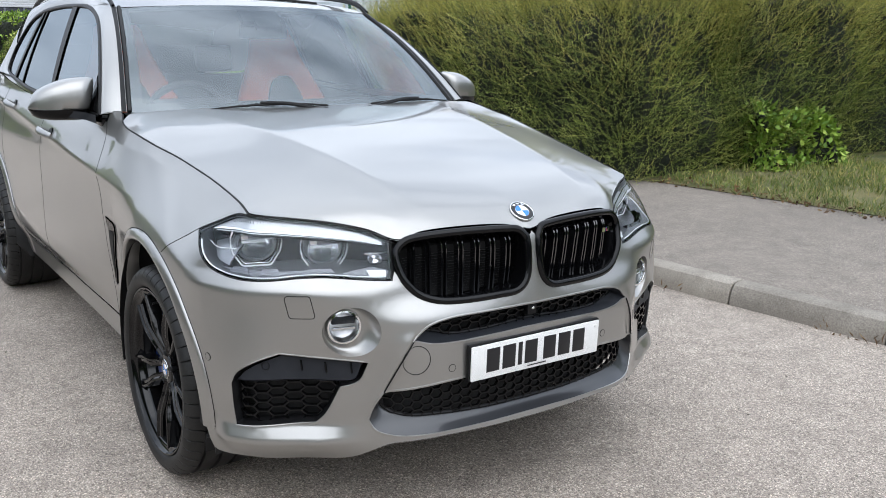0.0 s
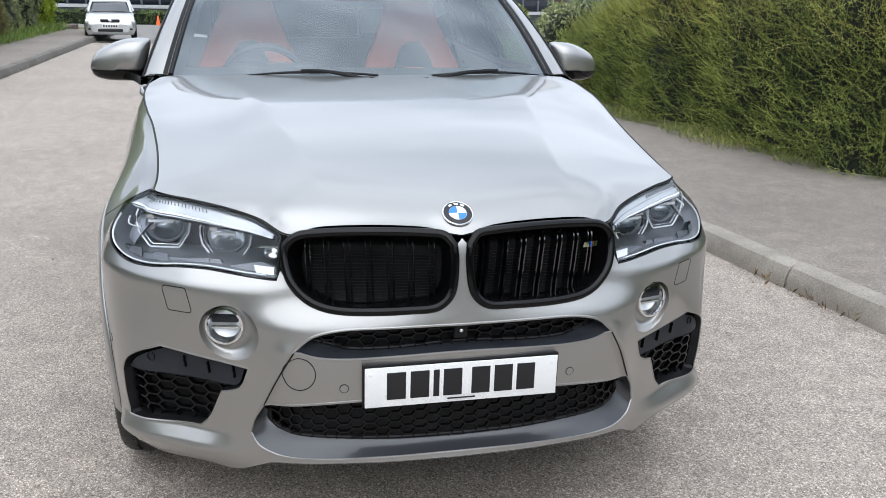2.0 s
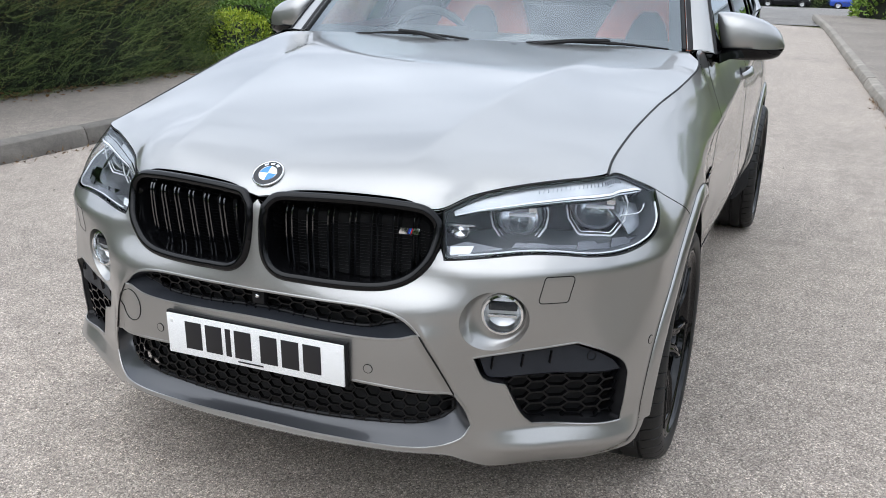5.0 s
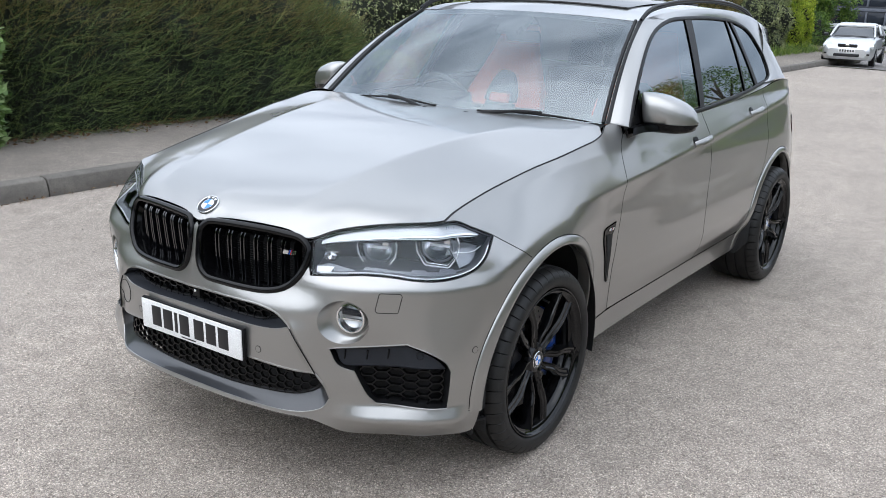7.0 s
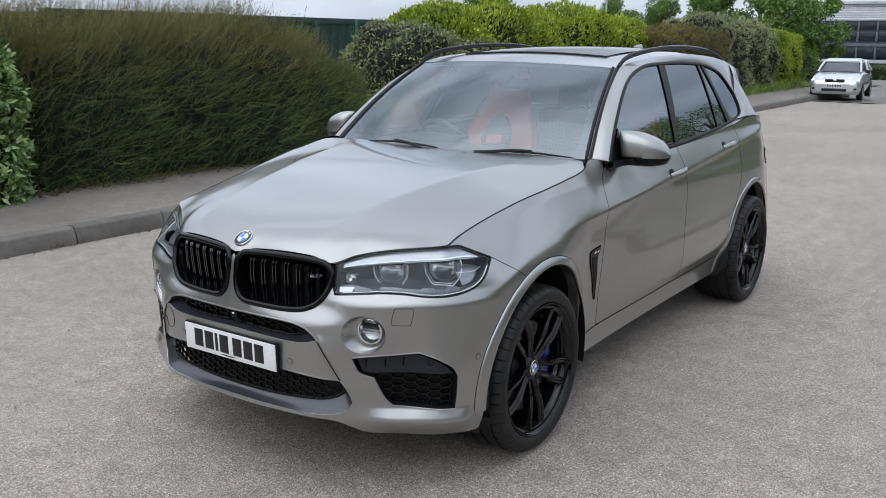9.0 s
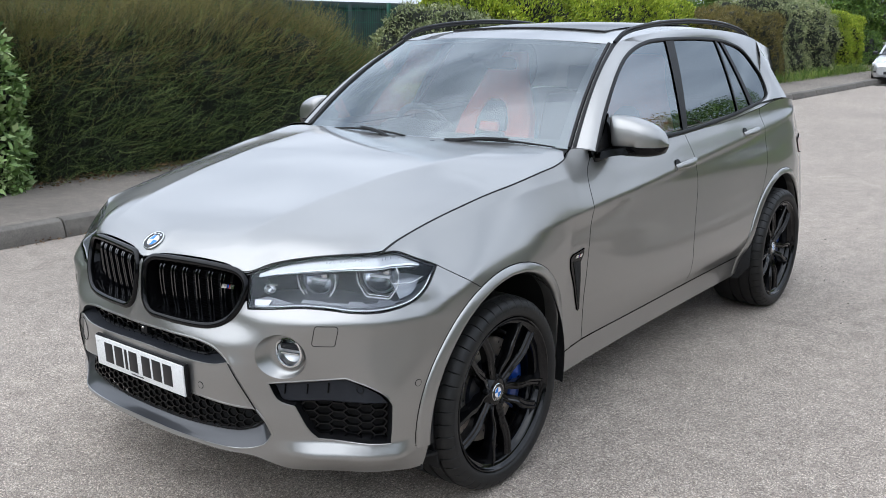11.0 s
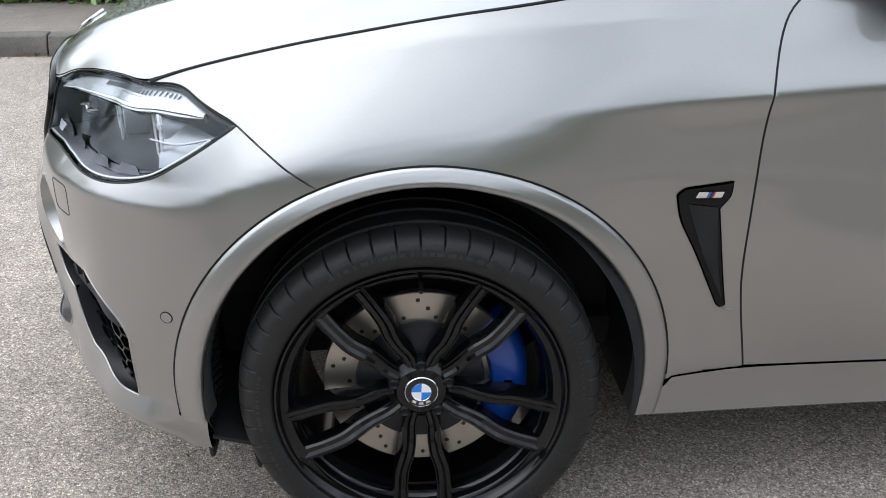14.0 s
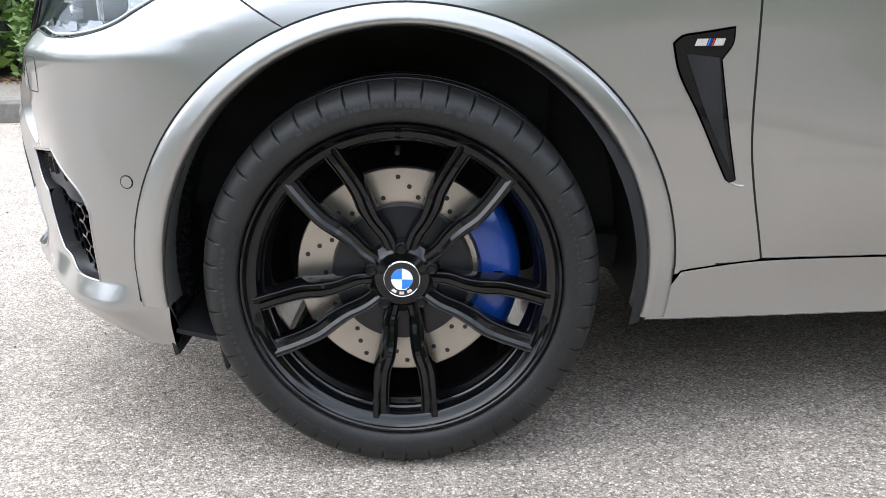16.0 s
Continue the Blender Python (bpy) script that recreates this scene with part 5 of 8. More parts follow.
CAR_GLASS = material("dark_car_glass", (0.03, 0.034, 0.038), 0.08, 0.0, 0.0, 0.02, 0.5)
SILVER_PAINT = paint_material("silver_paint", (0.62, 0.63, 0.64), 0.3, 0.7)
BLACK_PAINT = material("black_paint", (0.006, 0.006, 0.007), 0.2, spec=0.3)
BLUE_PAINT = paint_material("blue_paint", (0.01, 0.06, 0.4), 0.3, 0.3)
small_car("silver_hatchback", pose(-29.4, -3.95, 0, 0, 0, 5.0) @ Matrix.Scale(0.92, 4), SILVER_PAINT, "silver hatchback parked at the kerb", 4.2, 1.66, 1.38)
small_car("black_saloon", pose(-90.0, -2.9, foot(-90.0), 0, 0, 99), BLACK_PAINT, "black saloon parked before the far building", 4.5, 1.8, 1.42, True)
small_car("blue_hatchback", pose(-90.0, 3.0, foot(-90.0), 0, 0, 96), BLUE_PAINT, "blue hatchback parked before the far building")
cone = thing("traffic_cone", "orange traffic cone in the far car park", "cone")
CONE_M = material("cone_orange", (0.8, 0.13, 0.02), 0.5)
part("cone_body", Geo().lathe([(0.2, 0.04), (0.06, 0.8), (0.04, 0.85), (0.0001, 0.85)], 20, pose(-86, -5.75, foot(-86))), CONE_M, cone)
part("cone_base", Geo().box((0.4, 0.4, 0.04), pose(-86, -5.75, foot(-86) + 0.02), 0.01), CONE_M, cone)

# ---- small ground growth and litter ----
rng = np.random.default_rng(51)


def scatter(n, x0, x1, y0, y1, z):
    p = np.stack([rng.uniform(x0, x1, n), rng.uniform(y0, y1, n), np.full(n, z)], 1)
    return p


p = np.vstack([scatter(26000, -3.2, 3.0, 5.05, 8.0, 0.155), scatter(9000, -9.6, -3.2, 4.1, 5.0, 0.15)])
keep = np.array([noise.noise(Vector(q) * 1.3) > -0.25 - 0.1 * (q[1] - 5) for q in p])
leaf_mesh("grass", p[keep], np.tile((0, 0, 1.0), (keep.sum(), 1)), 0.075, 0.008, rng, GRASS_BLADE, "short patchy grass with dry stalks", "grass", 1, 0.45)
p = np.vstack([scatter(16000, -16, -7.2, -6.3, -5.75, 0.15), scatter(6000, -33, -16, -6.3, -5.8, 0.15)])
leaf_mesh("rough_grass", p, np.tile((0, 0, 1.0), (len(p), 1)), 0.22, 0.012, rng, GRASS_LUSH, "long rough grass at the back of the footway", "grass", 1, 0.4)
p = np.vstack([scatter(2600, -7, 4, -6.25, -6.0, 0.16), scatter(500, -7, 4, -6.0, -5.7, 0.148), scatter(150, -8, -3.3, 4.75, 5.0, 0.14), scatter(500, -3.2, 2, 4.95, 5.2, 0.15)])
leaf_mesh("leaf_litter", p, rng.normal(0, 1, (len(p), 3)) * (1, 1, 0.15), 0.045, 0.025, rng, LITTER_M, "dry brown leaves and twigs at the hedge foot", "litter", 1, 0.3, None, 0.1)
xs = rng.uniform(-14, 4, 900)
xs = xs[np.array([noise.noise(Vector((x * 1.4, 3.3, 0))) > 0.12 for x in xs])]
p = np.stack([xs, np.interp(xs, KERB_N[:, 0], KERB_N[:, 1]) - np.abs(rng.normal(0, 0.04, len(xs))), np.full(len(xs), 0.004)], 1)
leaf_mesh("kerb_weeds", p, np.tile((0, 0, 0.8), (len(p), 1)), 0.05, 0.01, rng, LITTER_M, "dry weeds and dirt along the kerb foot", "weeds", 1, 0.7)
xs = rng.uniform(-12, 5, 700)
p = np.stack([xs, -4.24 + np.abs(rng.normal(0, 0.05, len(xs))), np.full(len(xs), 0.004)], 1)
leaf_mesh("kerb_weeds", p, np.tile((0, 0, 0.5), (len(p), 1)), 0.035, 0.012, rng, LITTER_M, "dry weeds and dirt along the kerb foot", "weeds", 1, 0.8)
p = np.vstack([scatter(2600, -6, 7, -4.1, 2.4, 0.003)])
leaf_mesh("road_grit", p, rng.normal(0, 1, (len(p), 3)) * (1, 1, 0.2), 0.011, 0.009, rng, KERB_M, "loose pale grit on the road", "grit", 1, 0.4, None, 0.2)

# ---- the grey sports utility vehicle ----
def flipped(geo):
    g = Geo()
    for v, n in zip(geo.v, geo.n):
        g.v.append(v * (1, -1, 1))
        g.n.append(n * (1, -1, 1))
    g.f, g.count = [f[::-1] for f in geo.f], geo.count
    return g


def both(name, geo, mat, parent, label="", sharp=35):
    """A part and its twin on the far side."""
    return part(name, geo, mat, parent, label, sharp), part(name, flipped(geo), mat, parent, label, sharp)


car = thing("parked_suv", "grey metallic sports utility vehicle with black wheels, parked", "car")

ARCH_Z, ARCH_FRONT, ARCH_REAR = 0.37, 1.553, 4.486


def arch(centre, rx, rz, start, stop, n=40):
    a = np.linspace(radians(start), radians(stop), n)
    return np.stack([centre + rx * np.cos(a), ARCH_Z + rz * np.sin(a)], 1)


LIGHT_TOP = [(0.495, 0.912), (0.58, 0.941), (0.7, 0.959), (0.82, 0.969), (0.963, 0.976), (1.055, 0.972), (1.208, 0.919)]
LIGHT_LOW = [(1.208, 0.919), (1.108, 0.862), (1.05, 0.832), (0.955, 0.812), (0.86, 0.811), (0.77, 0.819), (0.7, 0.82), (0.6, 0.812), (0.495, 0.805)]
KID = [(0.016, 0.9), (0.04, 0.926), (0.095, 0.934), (0.36, 0.933), (0.452, 0.918), (0.485, 0.885), (0.47, 0.815), (0.424, 0.762), (0.35, 0.731), (0.138, 0.726), (0.06, 0.734), (0.025, 0.768), (0.013, 0.852), (0.016, 0.9)]
front_arch = arch(ARCH_FRONT, 0.5005, 0.4925, 184, 113, 30)
back_arch = arch(ARCH_FRONT, 0.5005, 0.4925, 113, -2, 44)
half = np.vstack([
    line([(0, 0.318), (0.2, 0.318), (0.36, 0.318), (0.5, 0.31), (0.56, 0.285), (0.627, 0.258), (0.84, 0.238), (1.02, 0.236)], closed=False),
    line([(1.03, 0.236), (1.1, 0.24)], closed=False), line([(1.1, 0.24), (1.11, 0.334)], closed=False), line([(1.1, 0.336), (1.062, 0.336)], closed=False), front_arch,
    line([(front_arch[-1][0], front_arch[-1][1]), (1.208, 0.919)], closed=False)[1:-1], line(LIGHT_LOW, closed=False),
    line([(0.487, 0.83), (0.47, 0.812), (0.424, 0.762), (0.35, 0.731), (0.138, 0.726), (0.06, 0.734), (0.025, 0.768), (0.013, 0.852), (0.014, 0.9)], closed=False),
])
BUMPER = np.vstack([half, [(0, 0.914)], (half * (-1, 1))[::-1][:-1]])
UPPER_IN = line([(-0.436, 0.63), (-0.393, 0.668), (-0.33, 0.685), (-0.2, 0.69), (0, 0.691), (0.2, 0.69), (0.33, 0.685), (0.393, 0.668), (0.436, 0.63)],
                [(0.436, 0.63), (0.38, 0.614), (0.3, 0.609), (0.15, 0.613), (0, 0.616), (-0.15, 0.613), (-0.3, 0.609), (-0.38, 0.614), (-0.436, 0.63)])
UPPER_MESH = line([(-0.4, 0.645), (-0.36, 0.668), (-0.2, 0.682), (0, 0.684), (0.2, 0.682), (0.36, 0.668), (0.4, 0.645)],
                  [(0.4, 0.645), (0.3, 0.627), (0, 0.63), (-0.3, 0.627), (-0.4, 0.645)])
LOWER_IN = line([(-0.525, 0.473), (-0.26, 0.492), (0, 0.497), (0.26, 0.492), (0.525, 0.473)], [(0.525, 0.473), (0.555, 0.43), (0.572, 0.385)],
                [(0.572, 0.385), (0.55, 0.352), (0.506, 0.337), (0.42, 0.331), (0.2, 0.332), (0, 0.334), (-0.2, 0.332), (-0.42, 0.331), (-0.506, 0.337), (-0.55, 0.352), (-0.572, 0.385)],
                [(-0.572, 0.385), (-0.555, 0.43), (-0.525, 0.473)])
LOWER_MESH = line([(-0.505, 0.468), (-0.26, 0.488), (0, 0.493), (0.26, 0.488), (0.505, 0.468)], [(0.505, 0.468), (0.525, 0.445), (0.535, 0.42)],
                  [(0.535, 0.42), (0.49, 0.395), (0.3, 0.376), (0, 0.37), (-0.3, 0.376), (-0.49, 0.395), (-0.535, 0.42)], [(-0.535, 0.42), (-0.525, 0.445), (-0.505, 0.468)])
CORNER_IN = line([(0.57, 0.566), (0.7, 0.582), (0.827, 0.598)], [(0.827, 0.598), (0.9, 0.57), (0.955, 0.532), (0.972, 0.5)], [(0.972, 0.5), (0.97, 0.42), (0.966, 0.366)],
                 [(0.966, 0.366), (0.85, 0.371), (0.73, 0.377)], [(0.73, 0.377), (0.7, 0.405), (0.655, 0.49)], [(0.655, 0.49), (0.62, 0.498), (0.595, 0.512), (0.57, 0.566)])
ang = np.linspace(0, 2 * np.pi, 40, endpoint=False)
FOG_BOWL = np.stack([0.617 + 0.084 * np.cos(ang), 0.661 + 0.074 * np.sin(ang)], 1)

bumper = part("front_bumper", sheet(skin, BUMPER, [UPPER_IN, LOWER_IN, CORNER_IN, mirrored(CORNER_IN), FOG_BOWL, mirrored(FOG_BOWL)], 0.015, 0.02, 0, 0.0016, soft=0.007, bare=2), PAINT, car)
# The upper intake: ledge, honeycomb and camera.
n_up = 120
part("intake_ledge", ruled(skin, resampled(UPPER_IN, n_up), resampled(UPPER_MESH, n_up), 0.004, 0.05), BLUE_GREY, bumper, "dark plastic intake surround")
part("intake_mesh", honeycomb(skin, grown(UPPER_MESH, 0.004), 0.047, 0.03, 0.036), BLACK_GLOSS, bumper, "black honeycomb grille")
part("mesh_rim", bead(skin, UPPER_MESH, 0.01, 0.012, 0.042), BLACK_SATIN, bumper)
part("intake_back", sheet(skin, grown(UPPER_MESH, 0.02), (), 0.05, 0, 0.075), BLACK_MATT, bumper)
eye_m = Geo().box((0.03, 0.036, 0.046), pose(0.868, 0, 0.668), 0.004)
cam_pod = part("parking_camera", eye_m, BLACK_SATIN, bumper, "black parking camera")
part("lens", Geo().ball(0.007, pose(0.884, 0, 0.668)), CHROME, cam_pod)
# The lower intake: honeycomb behind a scooped lip.
part("scoop", ruled(skin, resampled(LOWER_IN, 160), resampled(LOWER_MESH, 160), 0.003, 0.045, 6, 0.006), SCOOP, bumper, "dark grey scooped lip")
part("lower_mesh", honeycomb(skin, grown(LOWER_MESH, 0.004), 0.046, 0.026, 0.034), BLACK_GLOSS, bumper, "black honeycomb grille")
part("mesh_rim", bead(skin, LOWER_MESH, 0.012, 0.012, 0.04), BLACK_SATIN, bumper)
part("lower_back", sheet(skin, grown(LOWER_MESH, 0.02), (), 0.05, 0, 0.085), BLACK_MATT, bumper)
# Bright edges over the intakes, and the seams that run from the grille to the lip.
both("panel_seam", bead(skin, line([(0.437, 0.629), (0.475, 0.565), (0.525, 0.474)], closed=False), 0.004, 0.006, -0.0005, False), SEAL, bumper)
for edge_name, edge_dom in (("intake_edge", UPPER_IN), ("lip_edge", LOWER_IN)):
    part(edge_name, bead(skin, grown(edge_dom, 0.001), 0.008, 0.006, 0.0012), PAINT, bumper, "rolled painted edge")
both("corner_edge", bead(skin, grown(CORNER_IN, 0.001), 0.006, 0.005, 0.0012), PAINT, bumper, "rolled painted edge")
# Corner intakes.
CORNER_FLAP = line([(0.585, 0.562), (0.7, 0.577), (0.822, 0.592)], [(0.822, 0.592), (0.89, 0.566), (0.94, 0.535), (0.963, 0.505)],
                   [(0.963, 0.505), (0.8, 0.507), (0.65, 0.5)], [(0.65, 0.5), (0.61, 0.506), (0.585, 0.562)])
CORNER_MESH = line([(0.665, 0.498), (0.8, 0.503), (0.962, 0.5)], [(0.962, 0.5), (0.956, 0.37)], [(0.956, 0.37), (0.85, 0.376), (0.735, 0.382)], [(0.735, 0.382), (0.708, 0.412), (0.665, 0.498)])
both("corner_surround", ruled(skin, resampled(CORNER_IN, 90), resampled(grown(CORNER_IN, -0.006), 90), 0.004, 0.045), BLACK_SATIN, bumper)
for flap in both("corner_flap", sheet(skin, CORNER_FLAP, (), 0.03, 0.02, 0.016, 0.004), BLUE_GREY, bumper, "dark plastic intake flap"):
    s = 1 if flap.data.vertices[0].co.y > 0 else -1
    for q, z in ((0.62, 0.545), (0.695, 0.548), (0.765, 0.556)):
        rib = Geo()
        dom = np.array([(q, z - 0.016), (q + 0.003, z + 0.016)])
        p, side, n = along(skin, dom, False)
        rib.sweep(p - 0.016 * n, side, n, [(-0.003, 0), (0.003, 0), (0.001, 0.008), (-0.001, 0.008)])
        part("rib", rib if s > 0 else flipped(rib), BLACK_GLOSS, flap)
    ring = bead(skin, np.stack([0.868 + 0.011 * np.cos(ang[::2]), 0.556 + 0.012 * np.sin(ang[::2])], 1), 0.003, 0.004, 0.014)
    part("plug", ring if s > 0 else flipped(ring), BLACK_SATIN, flap)
both("corner_mesh", honeycomb(skin, grown(CORNER_MESH, 0.004), 0.062, 0.031, 0.026, 0.005, 0.014), BLACK_GLOSS, bumper, "black honeycomb grille")
both("corner_back", sheet(skin, grown(CORNER_IN, 0.01), (), 0.05, 0, 0.08), BLACK_MATT, bumper)
# Fog lamps in their bowls.
fog_at = skin(np.array([0.632]), np.array([0.673]))[0] - (0.026, 0.004, 0)
fog_n = np.array([0.965, 0.26, 0.02]) / np.linalg.norm([0.965, 0.26, 0.02])
rim_y = np.array([-0.26, 0.965, 0.0]) / np.linalg.norm([0.26, 0.965])
fog_rim = fog_at + 0.0535 * (np.cos(ang)[:, None] * rim_y + np.sin(ang)[:, None] * np.array([0, 0, 1.0]))
bowl_dom = grown(FOG_BOWL, 0.002)
bowl_rim = skin(bowl_dom[:, 0], bowl_dom[:, 1]) - 0.0004 * normal_of(skin, bowl_dom[:, 0], bowl_dom[:, 1])
bowl_rows = [bowl_rim * (1 - k) + fog_rim * k - np.array([0.012, 0.004, 0]) * math.sin(math.pi * k) for k in np.linspace(0, 1, 9)]
both("fog_bowl", Geo().grid(np.stack(bowl_rows, 1), close_u=True), PAINT, bumper, "", 80)
for s in (1, -1):
    c = Vector(fog_at * (1, s, 1))
    m = Matrix.Translation(c) @ Vector(fog_n * (1, s, 1)).to_track_quat("Z", "Y").to_matrix().to_4x4()
    fog = part("fog_lamp", Geo().lathe([(0.053, -0.02), (0.053, 0.004), (0.05, 0.01), (0.045, 0.011), (0.0425, 0.005), (0.0425, -0.004)], 40, m), CHROME, bumper, "round fog lamp with bright ring")
    part("reflector", Geo().lathe([(0.043, 0.0), (0.038, -0.016), (0.022, -0.028), (0.0001, -0.03)], 40, m), SATIN_METAL, fog)
    part("bulb_shield", Geo().box((0.07, 0.02, 0.016), m @ pose(0, 0.017, -0.008), 0.004), LAMP_DARK, fog)
    part("bulb_bar", Geo().box((0.07, 0.008, 0.01), m @ pose(0, -0.006, -0.004), 0.002), CHROME, fog)
    part("fog_lens", Geo().lathe([(0.0435, 0.004), (0.03, 0.008), (0.0001, 0.0095)], 40, m), LENS, fog)
# Washer caps, the towing-eye cap and the parking sensors.
WASHER = line([(0.742, 0.772), (0.797, 0.772)], [(0.797, 0.772), (0.805, 0.769), (0.807, 0.761)], [(0.807, 0.761), (0.797, 0.715)], [(0.797, 0.715), (0.794, 0.707), (0.786, 0.705)],
              [(0.786, 0.705), (0.732, 0.705)], [(0.732, 0.705), (0.724, 0.707), (0.722, 0.715)], [(0.722, 0.715), (0.732, 0.762)], [(0.732, 0.762), (0.735, 0.77), (0.742, 0.772)], step=0.006)
both("washer_cap_seam", bead(skin, WASHER, 0.003, 0.0024, 0.0004), SEAL, bumper)
part("tow_cap_seam", bead(skin, np.stack([-0.426 + 0.043 * np.cos(ang), 0.568 + 0.044 * np.sin(ang)], 1), 0.0026, 0.004, 0.0), SEAL, bumper)
for q, z in ((0.31, 0.529), (-0.31, 0.529), (1.06, 0.562), (-1.06, 0.562)):
    dom = np.stack([q + 0.0105 * np.cos(ang[::2]), z + 0.0105 * np.sin(ang[::2])], 1)
    sensor = part("parking_sensor", sheet(skin, dom, (), 0.008, 0.004, -0.0012), PAINT, bumper)
    part("sensor_ring", bead(skin, grown(dom, 0.001), 0.0022, 0.003, 0.0003), SEAL, sensor)

# Kidney grilles: gloss ring, paired slats and a dark screen.
KIDNEY = line(KID, step=0.012)
kid_far = []
for kid in both("kidney_grille", bead(skin, grown(KIDNEY, -0.0075), 0.025, 0.025, 0.002, True, 12), BLACK_GLOSS, car, "black gloss kidney grille"):
    s = 1 if np.mean([v.co.y for v in kid.data.vertices]) > 0 else -1
    wall = ruled(skin, resampled(grown(KIDNEY, -0.012), 80), resampled(grown(KIDNEY, -0.03), 80), 0.0, 0.09)
    back = sheet(skin, grown(KIDNEY, 0.004), (), 0.04, 0, 0.1)
    part("surround", wall if s > 0 else flipped(wall), BLACK_GLOSS, kid)
    part("screen", back if s > 0 else flipped(back), BLACK_MATT, kid)
    for k in range(7):
        for off in (-0.0075, 0.0075):
            q0 = 0.075 + 0.056 * k + off
            z = np.linspace(0.74, 0.925, 14)
            dom = np.stack([np.full(14, q0) + (z - 0.83) * 0.06 * (q0 / 0.4), z], 1)
            dom = dom[inside(dom, grown(KIDNEY, -0.012))]
            p, side, n = along(skin, dom, False)
            t = (dom[:, 1] - 0.73) / 0.2
            sink = 0.022 + 0.05 * (1 - t) ** 2 + 0.012 * np.clip((t - 0.8) / 0.2, 0, 1)
            slat = Geo().sweep(p - sink[:, None] * n, side, n, [(-0.003, -0.03), (-0.0022, 0), (0, 0.0025), (0.0022, 0), (0.003, -0.03)])
            part("slat", slat if s > 0 else flipped(slat), SLAT_BLACK, kid)
    rows = Geo()
    for z in np.arange(0.745, 0.86, 0.007):
        dom = np.stack([np.linspace(0.03, 0.46, 16), np.full(16, z)], 1)
        dom = dom[inside(dom, grown(KIDNEY, -0.02))]
        if len(dom) > 2:
            p, side, n = along(skin, dom, False)
            rows.sweep(p - 0.094 * n, side, n, [(-0.001, -0.002), (0.001, -0.002), (0.001, 0.002), (-0.001, 0.002)])
    part("cooler_core", rows if s > 0 else flipped(rows), BLACK_SATIN, kid)
    if s > 0:
        kid_far.append(kid)


def mark_bars(parent, f, q, z, wide, high, lift, mats=(CHROME, STRIPE_NAVY, BADGE_BLUE, STRIPE_RED, CHROME)):
    """A small badge: plain slanting bars."""
    cuts = (0.0, 0.42, 0.5, 0.57, 0.64, 1.0)
    for a, b, mt in zip(cuts, cuts[1:], mats):
        sl = high * 0.35
        dom = np.array([(q + wide * (a + 0.015), z - high / 2), (q + wide * (b - 0.015), z - high / 2), (q + wide * (b - 0.015) + sl, z + high / 2), (q + wide * (a + 0.015) + sl, z + high / 2)])
        part("badge_bar", sheet(f, dom, (), 0.05, 0.003, -lift), mt, parent, sharp=30)


mark_bars(kid_far[0], lambda q, z: skin(q, z), 0.368, 0.866, 0.055, 0.014, -0.008)

# Headlamps: a clear lens over projectors, light guides and reflectors.
HEAD = line(LIGHT_TOP, LIGHT_LOW, [(0.495, 0.805), (0.495, 0.912)])


